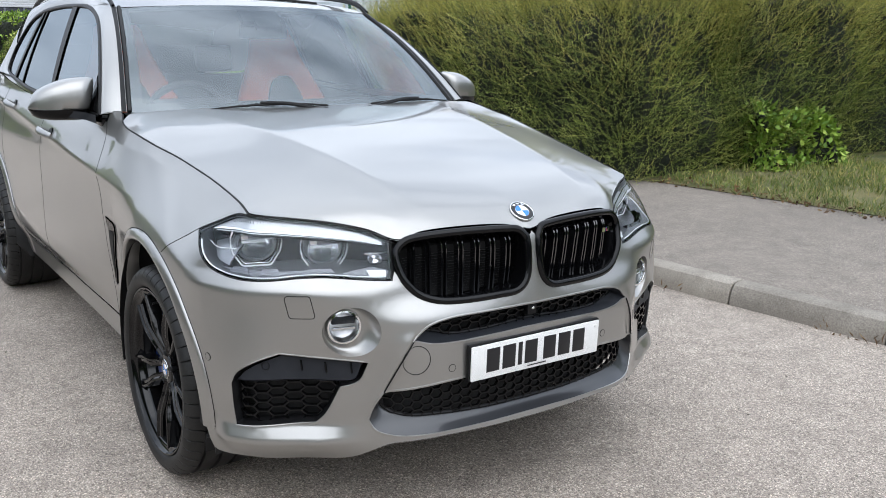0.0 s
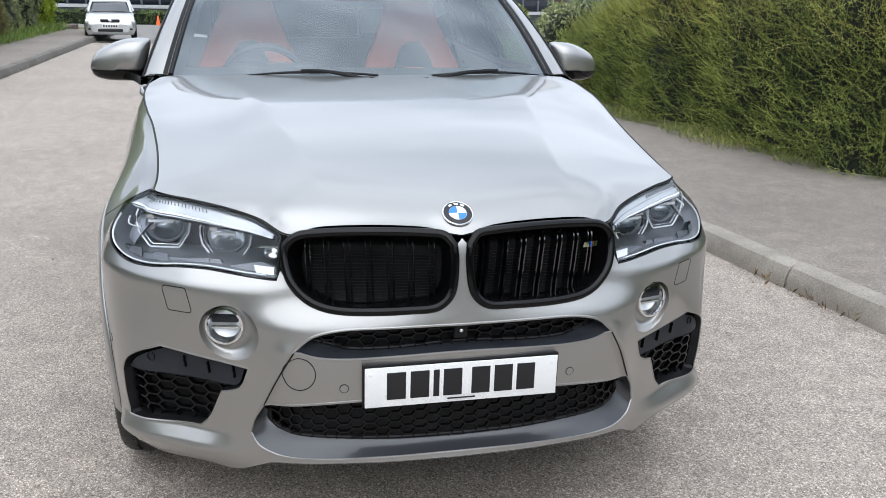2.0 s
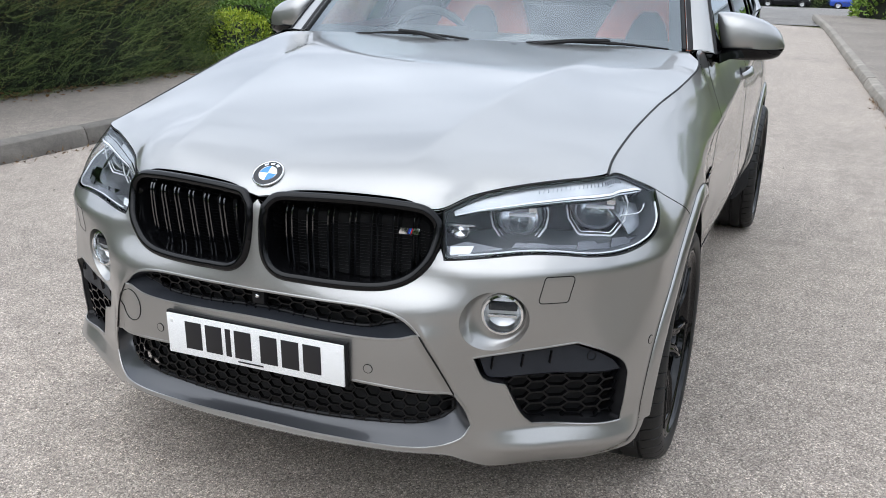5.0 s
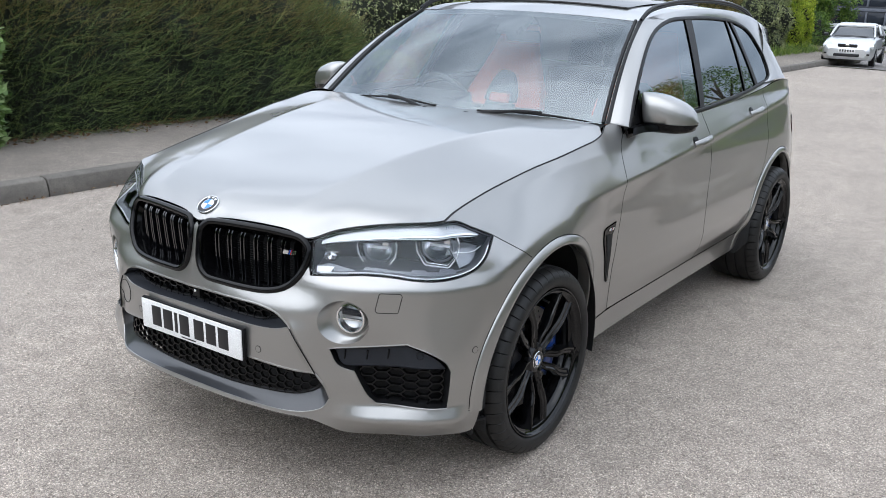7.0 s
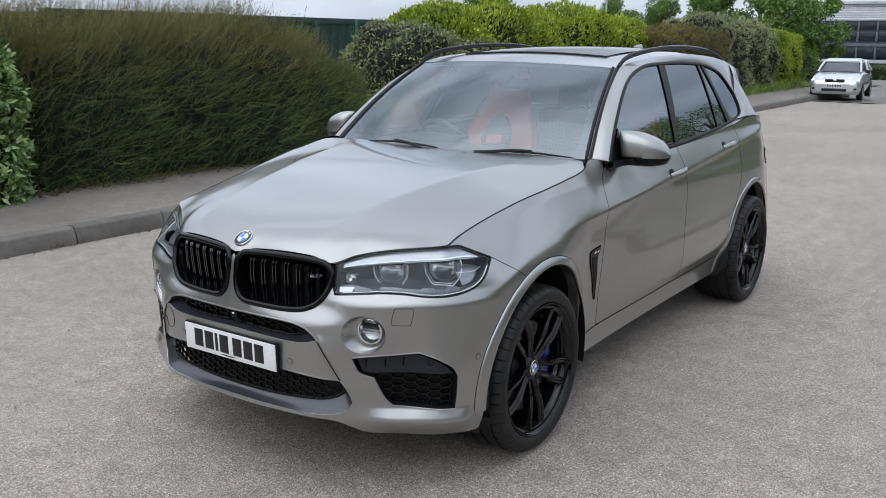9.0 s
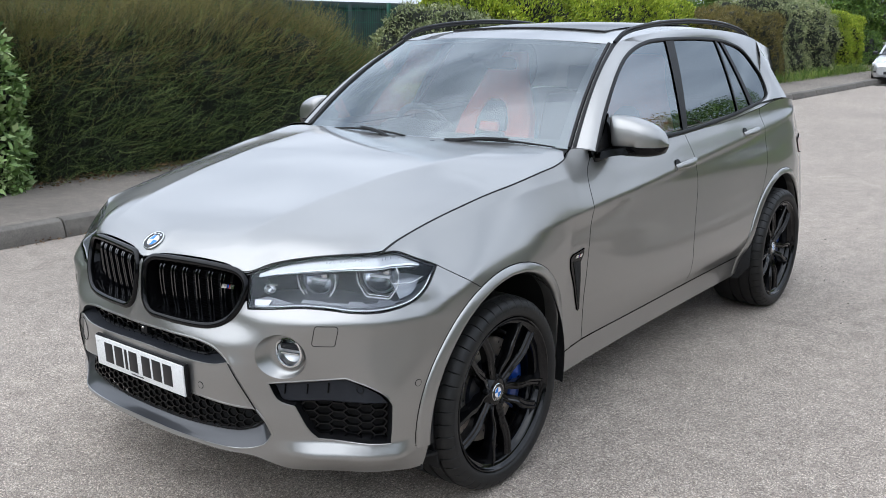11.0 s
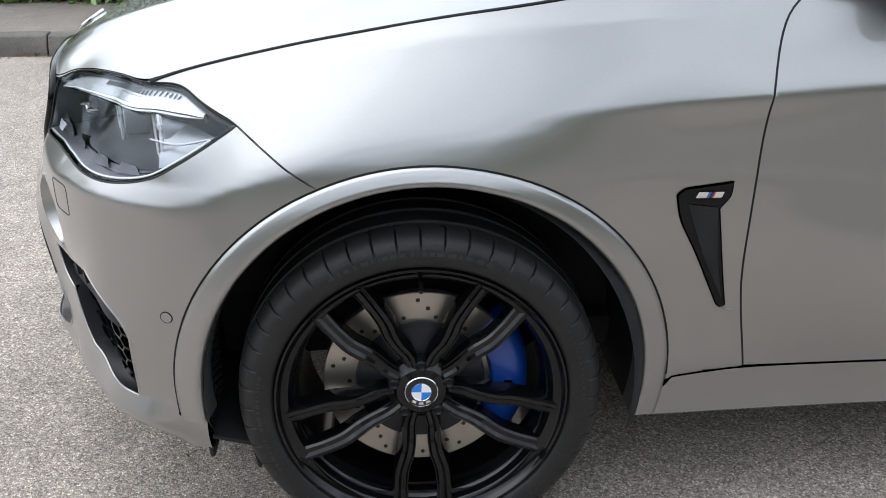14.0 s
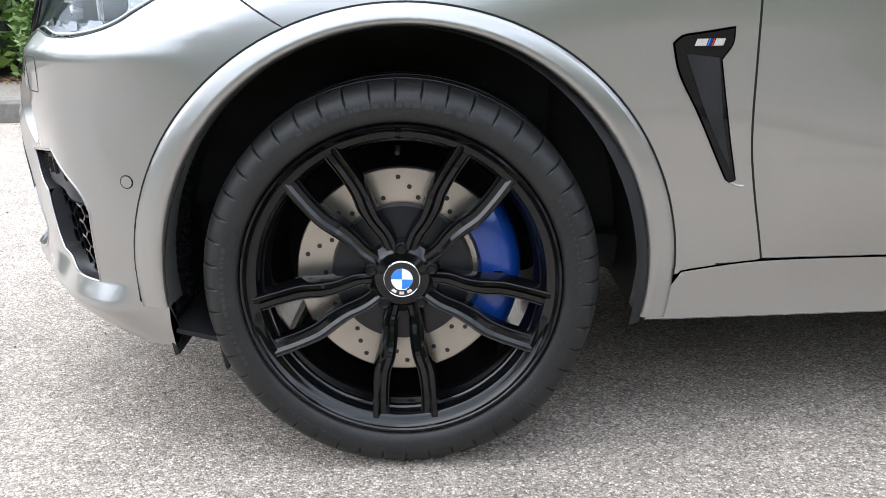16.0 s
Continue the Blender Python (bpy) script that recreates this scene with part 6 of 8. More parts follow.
HEAD_IN = grown(HEAD, -0.006)
housing = lambda q, z: skin(q, z) - np.array([0.15, 0.09, 0.0])
for lamp in both("headlamp", sheet(skin, grown(HEAD, -0.001), (), 0.02), LENS, car, "clear headlamp with twin round projectors"):
    s = 1 if np.mean([v.co.y for v in lamp.data.vertices]) > 0 else -1

    def lit(name, geo, mat, label="", up=None):
        return part(name, geo if s > 0 else flipped(geo), mat, up or lamp, label)

    lit("gasket", bead(skin, grown(HEAD, 0.0012), 0.0045, 0.006, 0.002), SEAL)
    rim_q, in_q = resampled(HEAD_IN, 90), resampled(grown(HEAD, -0.012), 90)
    rim_n = normal_of(skin, rim_q[:, 0], rim_q[:, 1])
    rim_a, rim_b = skin(rim_q[:, 0], rim_q[:, 1]) - 0.004 * rim_n, housing(in_q[:, 0], in_q[:, 1])
    lit("lamp_wall", Geo().grid(np.stack([rim_a * (1 - k) + rim_b * k for k in np.linspace(0, 1, 4)], 1), close_u=True), LAMP_GREY)
    lit("lamp_housing", sheet(housing, grown(HEAD, -0.01), (), 0.03, 0, 0), LAMP_DARK, "black lamp housing")
    q_b = np.linspace(0.525, 1.135, 46)
    low_b = np.interp(q_b, (0.525, 0.6, 0.73, 0.86, 1.0, 1.135), (0.904, 0.914, 0.925, 0.9315, 0.936, 0.932))
    mid_b = np.interp(q_b, (0.525, 0.6, 0.73, 0.86, 1.0, 1.09, 1.135), (0.904, 0.9175, 0.93, 0.9395, 0.9445, 0.942, 0.934))
    top_b = np.interp(q_b, (0.525, 0.6, 0.7, 0.82, 0.92, 1.0, 1.06, 1.135), (0.915, 0.938, 0.954, 0.9645, 0.971, 0.971, 0.965, 0.942))
    for lo_z, hi_z, sunk, mt in ((low_b, low_b + (mid_b - low_b) * 0.36, 0.009, LAMP_BROW), (low_b + (mid_b - low_b) * 0.44, mid_b, 0.006, LAMP_WHITE), (mid_b + (top_b - mid_b) * 0.03, mid_b + (top_b - mid_b) * 0.46, 0.008, LAMP_BROW), (mid_b + (top_b - mid_b) * 0.5, mid_b + (top_b - mid_b) * 1.07, 0.011, LAMP_BROW)):
        brow = np.vstack([np.stack([q_b, lo_z], 1), np.stack([q_b, np.maximum(hi_z, lo_z + 0.0012)], 1)[::-1]])
        lit("light_brow", sheet(skin, brow, (), 0.02, 0.02, sunk), mt, "bright layered eyebrow light")
    for k in range(24):
        q = 0.76 + 0.0125 * k
        a, b = (float(np.interp(q, q_b, c)) for c in (mid_b, top_b))
        p, side, n = along(skin, np.array([(q, a + (b - a) * 0.62), (q + 0.005, b - 0.003)]), False)
        lit("brow_rib", Geo().sweep(p - 0.008 * n, side, n, [(-0.0011, -0.006), (0.0011, -0.006), (0.0005, 0.0005), (-0.0005, 0.0005)]), LAMP_MID)
    lit("lower_guide", bead(skin, line([(1.16, 0.899), (1.1, 0.865), (1.042, 0.836), (0.955, 0.8205), (0.86, 0.819), (0.77, 0.827), (0.7, 0.828), (0.6, 0.8205), (0.53, 0.8165)], closed=False), 0.0042, 0.006, 0.006, False), LAMP_WHITE, "white light guide along the edge")
    tray = line([(1.04, 0.842), (0.955, 0.828), (0.86, 0.826), (0.77, 0.834), (0.7, 0.835), (0.66, 0.831)], [(0.66, 0.831), (0.68, 0.848)], [(0.68, 0.848), (0.75, 0.845), (0.9, 0.84), (1.04, 0.842)])
    lit("tray", sheet(skin, tray, (), 0.03, 0.02, 0.03), LAMP_GREY, "dark grey faceted tray")
    for qa, qb in ((0.7, 0.77), (0.83, 0.9), (0.93, 1.0)):
        facet = np.array([(qa, 0.8355 if qa < 0.8 else 0.828), (qb, 0.834 if qa < 0.8 else 0.83), (qb - 0.014, 0.846), (qa + 0.01, 0.848)])
        lit("tray_facet", sheet(skin, facet, (), 0.03, 0.004, 0.025), LAMP_GREY)
    chip = line([(0.51, 0.814), (0.6, 0.818)], [(0.6, 0.818), (0.645, 0.834)], [(0.645, 0.834), (0.556, 0.847)], [(0.556, 0.847), (0.502, 0.834)], [(0.502, 0.834), (0.51, 0.814)])
    lit("corner_reflector", sheet(skin, chip, (), 0.03, 0.006, 0.024), LAMP_GREY)
    lit("corner_facet", sheet(skin, np.array([(0.51, 0.818), (0.56, 0.82), (0.575, 0.838), (0.512, 0.835)]), (), 0.03, 0.004, 0.018), LAMP_WHITE)
    for c, wide, tall in (((0.607, 0.588, 0.871), 0.07, 0.056), ((0.492, 0.754, 0.884), 0.075, 0.061)):
        way = Vector((0.94, 0.3, 0.0)).normalized()
        up = Vector((0, 0, 1))
        m = Matrix.Translation(Vector(c)) @ Matrix((up.cross(way), up, way)).transposed().to_4x4()
        r = tall * 0.86
        pod = lit("projector", Geo().lathe([(r * 1.0, -0.05), (r * 0.98, -0.012), (r * 0.9, -0.004), (r * 0.84, -0.008), (r * 0.78, -0.02)], 40, m @ Matrix.Diagonal((1.16, 1.0, 1.0, 1.0))), LAMP_MID, "round projector lamp")
        lit("projector_bowl", Geo().lathe([(r * 0.82, -0.012), (r * 0.7, -0.028), (r * 0.4, -0.045), (0.0001, -0.05)], 32, m @ Matrix.Diagonal((1.16, 1.0, 1.0, 1.0))), LAMP_SILVER, "", pod)
        lit("projector_lens", Geo().lathe([(r * 0.66, -0.02), (r * 0.52, -0.005), (r * 0.28, 0.004), (0.0001, 0.007)], 32, m @ Matrix.Diagonal((1.16, 0.9, 1.0, 1.0)) @ pose(0, -0.2 * r, 0)), LENS, "", pod)
        shape = np.array([(-0.9, 0.74), (-1.0, 0.45), (-1.0, 0.1), (-0.93, -0.32), (-0.62, -0.9), (-0.52, -1.0), (0.0, -1.0), (0.52, -1.0), (0.62, -0.9), (0.93, -0.32), (1.0, 0.1), (1.0, 0.45), (0.9, 0.74)])
        for k, (grow, fat, z, mt, nm) in enumerate(((1.0, 0.0026, 0.004, LAMP_WHITE, "ring_light"), (0.89, 0.0013, -0.001, CHROME, "inner_ring"))):
            pts = np.column_stack([shape[:, 0] * wide * grow, shape[:, 1] * tall * grow, np.full(len(shape), z)])
            lit(nm, Geo().tube(moved(np.array(pts), m), fat, 6), mt, "angular ring light" if k == 0 else "", pod)
        lit("shade_bar", Geo().box((wide * 0.95, tall * 0.13, 0.012), m @ pose(0.1 * wide, tall * 0.2, 0.0), 0.002), LAMP_WHITE, "", pod)
        lit("shade", Geo().box((wide * 1.25, tall * 0.42, 0.012), m @ pose(0, tall * 0.52, -0.006), 0.003), LAMP_GREY, "", pod)
        lit("shade_block", Geo().box((wide * 0.3, tall * 0.32, 0.02), m @ pose(wide * 0.45, tall * 0.48, 0.0), 0.003), LAMP_SILVER, "", pod)
    c, way = np.array([0.71, 0.472, 0.85]), np.array([0.95, 0.3, 0.0])
    m = Matrix.Translation(Vector(c)) @ Vector(way).to_track_quat("Z", "Y").to_matrix().to_4x4()
    lit("turn_lamp", Geo().lathe([(0.022, -0.02), (0.024, 0.0), (0.02, 0.004), (0.017, -0.008), (0.0001, -0.014)], 20, m @ Matrix.Diagonal((1.0, 0.8, 1.0, 1.0))), LAMP_SILVER, "small bright turn lamp")
    lit("turn_lamp_bar", Geo().box((0.07, 0.005, 0.02), m @ pose(0.0, 0.02, 0.004), 0.002), CHROME)
    blade = bead(skin, line([(1.0, 0.9), (1.08, 0.9), (1.15, 0.908)], closed=False), 0.0036, 0.006, 0.03, False)
    lit("side_blade", blade, LAMP_WHITE)
    panel = line([(1.0, 0.94), (1.1, 0.935), (1.16, 0.918)], [(1.16, 0.918), (1.08, 0.868), (1.02, 0.85)], [(1.02, 0.85), (1.0, 0.94)])
    lit("side_reflector", sheet(skin, panel, (), 0.03, 0.006, 0.05), LAMP_MID)

# Bonnet.
nose_xy = NOSE[:, :2]
hood_half = np.vstack([nose_xy, SHUT[2:, :2], line([(-0.57, 0.815), (-0.6, 0.76), (-0.6, 0.6), (-0.57, 0.3), (-0.555, 0)], closed=False)[1:]])
hood_half = hood_half[np.concatenate([[True], np.linalg.norm(np.diff(hood_half, axis=0), axis=1) > 0.003])]
HOOD = np.vstack([hood_half, (hood_half * (1, -1))[::-1][1:-1]])
bonnet = part("bonnet", sheet(upper, HOOD, (), 0.0115, 0.02, 0, 0.0016, soft=0.006), PAINT, car, "grey bonnet with two raised creases")
b_at = hood(np.array([0.816]), np.array([0.0]))[0]
b_n = normal_of(hood, np.array([0.816]), np.array([0.0]), 0.02)[0]


def roundel(parent, m, r, name="roundel"):
    """A round badge: bright rim, black ring and four quarters."""
    base = part(name, Geo().lathe([(r, -0.002), (r, 0.002), (r * 0.96, 0.0035), (r * 0.93, 0.003), (r * 0.93, 0.001)], 48, m), CHROME, parent, "round badge with blue and white quarters")
    part("black_ring", Geo().lathe([(r * 0.93, 0.0018), (r * 0.58, 0.0028)], 48, m), PLATE_BLACK, base)
    part("inner_ring", Geo().lathe([(r * 0.6, 0.0024), (r * 0.58, 0.0036), (r * 0.56, 0.0028)], 40, m), CHROME, base)
    for k in range(4):
        a = np.linspace(k * np.pi / 2, (k + 1) * np.pi / 2, 10)
        pts = np.vstack([[(0, 0, 0.0034)], np.stack([r * 0.57 * np.cos(a), r * 0.57 * np.sin(a), 0 * a + 0.003], 1)])
        part("quarter", Geo().add(moved(pts, m), [tuple(range(11))]), (BADGE_WHITE, BADGE_BLUE)[k % 2], base)
    for k in range(3):
        a = np.linspace(radians(48 + 32 * k), radians(68 + 32 * k), 4)
        pts = np.concatenate([np.stack([r * 0.67 * np.cos(a), r * 0.67 * np.sin(a), 0 * a + 0.0036], 1), np.stack([r * 0.84 * np.cos(a), r * 0.84 * np.sin(a), 0 * a + 0.0032], 1)[::-1]])
        part("ring_mark", Geo().add(moved(pts, m), [tuple(range(8))]), CHROME, base)
    return base


bz = Vector(b_n)
bx = Vector((0, 1, 0))
roundel(bonnet, Matrix.Translation(Vector(b_at) + 0.001 * bz) @ Matrix((bx, bz.cross(bx), bz)).transposed().to_4x4(), 0.041)
both("washer_jet_seam", bead(hood, line([(-0.36, 0.62), (-0.4, 0.66), (-0.44, 0.66), (-0.46, 0.62)], closed=False), 0.003, 0.002, 0.0006, False), PAINT, bonnet)

# Number plate: bars stand for its characters.
plate = part("number_plate", Geo().box((0.006, 0.52, 0.111), pose(0.914, 0, 0.5365, 0, 2.5, 0), 0.0025), WHITE_PLATE, car, "white number plate with black bars")
part("plate_backing", Geo().box((0.014, 0.53, 0.118), pose(0.903, 0, 0.5375, 0, 2.5, 0), 0.003), BLACK_SATIN, plate)
for k, y in enumerate((-0.178, -0.116, -0.072, -0.028, 0.048, 0.11, 0.172)):
    wide = (0.05, 0.05, 0.016, 0.05, 0.05, 0.05, 0.05)[k]
    part("character_bar", Geo().box((0.0016, wide, 0.076), pose(0.9173, y, 0.539, 0, 2.5, 0), 0.0006), PLATE_BLACK, plate)
part("dealer_bar", Geo().box((0.0012, 0.075, 0.004), pose(0.9192, -0.005, 0.4935, 0, 2.5, 0), 0.0004), PLATE_BLACK, plate)
for y in (-0.245, 0.245):
    part("screw_cap", Geo().lathe([(0.007, 0), (0.006, 0.003), (0.0001, 0.004)], 16, pose(0.9165, y, 0.574, 0, 92.5, 0)), WHITE_PLATE, plate)

# Wings, doors, sill and quarter.
shut_dom = np.stack([SHUT_Q, SHUT[:, 2]], 1)
shut_dom = shut_dom[np.concatenate([[True], np.linalg.norm(np.diff(shut_dom, axis=0), axis=1) > 0.004])]
DOOR_FRONT = [(2.215, 0.384), (2.172, 0.6), (2.165, 0.75), (2.168, 0.98), (2.196, 1.105), (2.25, 1.158)]
rake = lambda q: 0.074 * (np.asarray(q, float) - 2.093)
raked = lambda q, w: skin(q, w + rake(q))
unraked = lambda dom: np.stack([dom[:, 0], dom[:, 1] - rake(dom[:, 0])], 1)
WING = np.vstack([
    line([(1.208, 0.919), tuple(back_arch[0])], closed=False)[:-1], back_arch, line([(2.065, 0.362), (2.215, 0.379)], closed=False)[1:-1],
    line(DOOR_FRONT, closed=False), line([(2.25, 1.158), (2.262, 1.2)], closed=False)[1:], line([(2.262, 1.2), (2.15, 1.206), (2.115, 1.2)], closed=False)[1:-1],
    shut_dom[::-1], line([(1.0, 0.977), (1.055, 0.973), (1.13, 0.95), (1.19, 0.928)], closed=False)])
both("front_wing", sheet(raked, unraked(WING), (), 0.0115, 0.018, 0, 0.0016, soft=0.005, row=0.966), PAINT, car)
B_SEAM = [(3.25, 0.4), (3.215, 0.6), (3.228, 0.92), (3.165, 1.179)]
C_SEAM = [(4.1, 0.69), (4.16, 0.78), (4.215, 0.95), (4.19, 1.235)]
DOOR_1 = np.vstack([line([(2.215, 0.384), (2.7, 0.39), (3.25, 0.4)], closed=False)[:-1], line(B_SEAM, closed=False)[:-1],
                    line([(3.165, 1.179), (2.8, 1.172), (2.5, 1.167), (2.25, 1.162)], closed=False)[:-1], line(DOOR_FRONT[::-1], closed=False)[:-1]])
r_arch = arch(ARCH_REAR, 0.5005, 0.4925, 176, 141, 14)
DOOR_2 = np.vstack([line([(3.25, 0.4), (3.6, 0.402), (3.985, 0.405)], closed=False)[:-1], r_arch, line(C_SEAM, closed=False)[1:-1],
                    line([(4.19, 1.235), (3.74, 1.2), (3.4, 1.188), (3.165, 1.179)], closed=False)[:-1], line(B_SEAM[::-1], closed=False)[:-1]])
doors = [*both("front_door", sheet(raked, unraked(DOOR_1), (), 0.015, 0.018, 0, 0.0016, soft=0.005, row=0.966), PAINT, car), *both("rear_door", sheet(raked, unraked(DOOR_2), (), 0.015, 0.018, 0, 0.0016, soft=0.005, row=0.966), PAINT, car)]
r_arch2 = arch(ARCH_REAR, 0.5005, 0.4925, 141, -3, 50)
QUARTER = np.vstack([r_arch2, line([(5.0, 0.33), (5.1, 0.28)], closed=False), line([(5.1, 0.28), (5.6, 0.28), (6.163, 0.28)], closed=False)[1:], line([(6.163, 0.28), (6.163, 1.19)], step=0.05, closed=False)[1:-1],
                     line([(6.163, 1.19), (5.6, 1.2), (5.1, 1.22), (4.7, 1.262), (4.45, 1.262), (4.19, 1.235)], closed=False)[:-1], line(C_SEAM[::-1], closed=False)[:-1]])
both("rear_quarter", sheet(raked, unraked(QUARTER), (), 0.02, 0.018, 0, 0.0016, soft=0.005, row=0.966), PAINT, car)
SILL = np.vstack([line([(2.0, 0.262), (2.1, 0.262), (2.6, 0.268), (3.5, 0.272), (4.03, 0.27)], closed=False), line([(4.03, 0.27), (3.985, 0.4035)], closed=False)[1:-1],
                  line([(3.985, 0.4035), (3.25, 0.3985), (2.7, 0.3885), (2.215, 0.3815), (2.13, 0.372), (2.065, 0.362)], closed=False), line([(2.065, 0.362), (2.0, 0.262)], closed=False)[1:-1]])
both("sill", sheet(skin, SILL, (), 0.03, 0.03, -0.003, 0.002), PAINT, car)


def arch_trim(centre, a0, a1):
    """A body-coloured lip round a wheel opening."""
    a = np.linspace(radians(a0), radians(a1), 60)
    rows, nrm = [], []
    for s, lift in ((0.0, -0.004), (0.03, 0.004), (0.2, 0.008), (0.45, 0.0105), (0.62, 0.013), (0.8, 0.0145), (0.93, 0.0115), (1.0, 0.003), (1.01, -0.045)):
        rx, rz = 0.499 - 0.057 * s, 0.491 - 0.036 * s
        dom = np.stack([centre + rx * np.cos(a), ARCH_Z + rz * np.sin(a)], 1)
        zz = np.maximum(dom[:, 1], 0.25)
        rows.append(skin(dom[:, 0], zz) + lift * normal_of(skin, dom[:, 0], zz))
    return Geo().grid(np.stack(rows, 1), flip=True)


both("arch_trim", arch_trim(ARCH_FRONT, 185, -12), PAINT, car, "body-coloured wheel arch lip", 80)
both("rear_arch_trim", arch_trim(ARCH_REAR, 190, -4), PAINT, car, "body-coloured wheel arch lip", 80)


both("arch_seam", bead(skin, arch(ARCH_FRONT, 0.5, 0.492, 183, 0), 0.0045, 0.003, 0.0004, False), SEAL, car, "dark gap round the wheel arch lip")
both("arch_seam", bead(skin, arch(ARCH_REAR, 0.5, 0.492, 178, -2), 0.0045, 0.003, 0.0004, False), SEAL, car, "dark gap round the wheel arch lip")
both("arch_foot_seam", bead(skin, line([(1.054, 0.336), (1.108, 0.335)], closed=False), 0.004, 0.003, 0.0004, False), SEAL, car, "dark gap round the wheel arch lip")


def liner(x0):
    g = Geo()
    a = np.linspace(radians(-6), radians(193), 40)
    prof = [(0.425, 0.93), (0.45, 0.9), (0.455, 0.86), (0.455, 0.55), (0.1, 0.52)]
    pts = np.array([[(x0 + r * np.cos(t), y, ARCH_Z + 0.01 + r * 1.04 * np.sin(t)) for r, y in prof] for t in a])
    foot = pts[0].copy()
    foot[:, 2] = 0.26
    foot[:, 1] = np.minimum(foot[:, 1], 0.87)
    g.grid(np.concatenate([foot[None], pts]))
    return g


both("arch_liner", liner(0.0), BLACK_MATT, car, "black plastic wheel arch liner")
both("rear_arch_liner", liner(-2.933), BLACK_MATT, car, "black plastic wheel arch liner")
both("liner_grille", honeycomb(lambda q, z: np.stack([0.443 - 0.35 * np.maximum(0.0, z - 0.42) ** 1.6 * 1.2 + 0 * q, q, z], -1), line([(0.74, 0.3), (0.9, 0.3)], [(0.9, 0.3), (0.89, 0.58)], [(0.89, 0.58), (0.74, 0.58)], [(0.74, 0.58), (0.74, 0.3)]), 0.03, 0.018, 0.012, 0.004, 0.006), BLACK_SATIN, car, "slatted vent in the arch liner")
both("mud_guard", Geo().box((0.01, 0.24, 0.06), pose(0.437, 0.77, 0.25, 0, 8, 0), 0.004), BLACK_MATT, car)
both("splash_shield", Geo().box((0.13, 0.36, 0.01), pose(0.395, 0.71, 0.262, 0, -14, 0), 0.003), BLACK_MATT, car, "black plastic shield before the wheel")
both("air_deflector", Geo().box((0.008, 0.3, 0.07), pose(0.345, 0.74, 0.225, 0, 10, 0), 0.003), BLACK_MATT, car)

# Wing gills.
GILL = line([(2.017, 0.785), (2.03, 0.798), (2.065, 0.804), (2.122, 0.812)], [(2.122, 0.812), (2.121, 0.782), (2.104, 0.756)], [(2.104, 0.756), (2.125, 0.65), (2.15, 0.54)],
            [(2.15, 0.54), (2.14, 0.533), (2.13, 0.54)], [(2.13, 0.54), (2.07, 0.66), (2.03, 0.735), (2.017, 0.785)], step=0.01)
for gill in both("wing_gill", sheet(skin, GILL, (), 0.02, 0.012, -0.004, 0.003), BLACK_GLOSS, car, "black gloss wing gill"):
    s = 1 if gill.data.vertices[0].co.y > 0 else -1
    dish = line([(2.04, 0.768), (2.098, 0.76)], [(2.098, 0.76), (2.115, 0.65), (2.137, 0.56)], [(2.137, 0.56), (2.085, 0.66), (2.04, 0.768)], step=0.01)
    g = sheet(skin, dish, (), 0.02, 0.004, -0.006)
    part("gill_mesh", g if s > 0 else flipped(g), BLACK_MATT, gill)
    if s > 0:
        mark_bars(gill, skin, 2.052, 0.787, 0.05, 0.012, 0.0065, (CHROME, BADGE_BLUE, STRIPE_NAVY, STRIPE_RED, CHROME))
both("gill_blade", bead(skin, line([(2.165, 0.528), (2.15, 0.53), (2.14, 0.536)], closed=False), 0.006, 0.008, 0.0, False), PAINT, car)

# Dark gaps between the panels.
both("bonnet_gap", Geo().tube(SHUT[2:] + (0, 0.0012, -0.0012), 0.0032, 6), SEAL, bonnet, "dark gap beside the bonnet")
both("door_gap", bead(skin, line(DOOR_FRONT, closed=False), 0.005, 0.003, 0.0006, False), SEAL, car, "dark gap round the doors")
both("door_gap", bead(skin, line(B_SEAM, closed=False), 0.005, 0.003, 0.0006, False), SEAL, car, "dark gap round the doors")
both("door_gap", bead(skin, line(C_SEAM, closed=False), 0.005, 0.003, 0.0006, False), SEAL, car, "dark gap round the doors")
both("sill_gap", bead(skin, line([(2.13, 0.374), (2.7, 0.389), (3.25, 0.399), (3.985, 0.404)], closed=False), 0.005, 0.003, 0.0006, False), SEAL, car, "dark gap above the sill")

# Door handles.
for d in doors:
    s = 1 if d.data.vertices[0].co.y > 0 else -1
    q, z = (3.08, 1.046) if d.name.startswith("front") else (3.985, 1.118)
    t = np.linspace(0, 1, 12)
    dom = np.stack([q - 0.11 + 0.22 * t, z - 0.006 + 0.012 * t], 1)
    p, side, n = along(skin, dom, False)
    lift = 0.034 * np.sin(np.pi * np.clip(t * 1.0, 0, 1)) ** 0.6
    a = np.linspace(0, 2 * np.pi, 10, endpoint=False)
    sec = np.stack([np.stack([(0.014 + 0.004 * np.sin(np.pi * k)) * np.cos(a), 0.008 * np.sin(a)], 1) for k in t])
    g = Geo().sweep(p + lift[:, None] * n, side, n, sec)
    part("handle", g if s > 0 else flipped(g), PAINT, d, "body-coloured pull handle")
    cup = np.stack([q - 0.03 + 0.075 * np.cos(ang), z - 0.004 + 0.03 * np.sin(ang)], 1)
    g = sheet(skin, cup, (), 0.02, 0, -0.001)
    part("handle_cup", g if s > 0 else flipped(g), PAINT, d)
    # Black disc set on the cup for the shade in the handle's hollow.
    key = np.stack([q - 0.085 + 0.028 * np.cos(ang[::2]), z + 0.01 + 0.02 * np.sin(ang[::2])], 1)
    g = sheet(skin, key, (), 0.02, 0.004, -0.004)
    part("handle_shadow_cap", g if s > 0 else flipped(g), BLACK_SATIN, d)

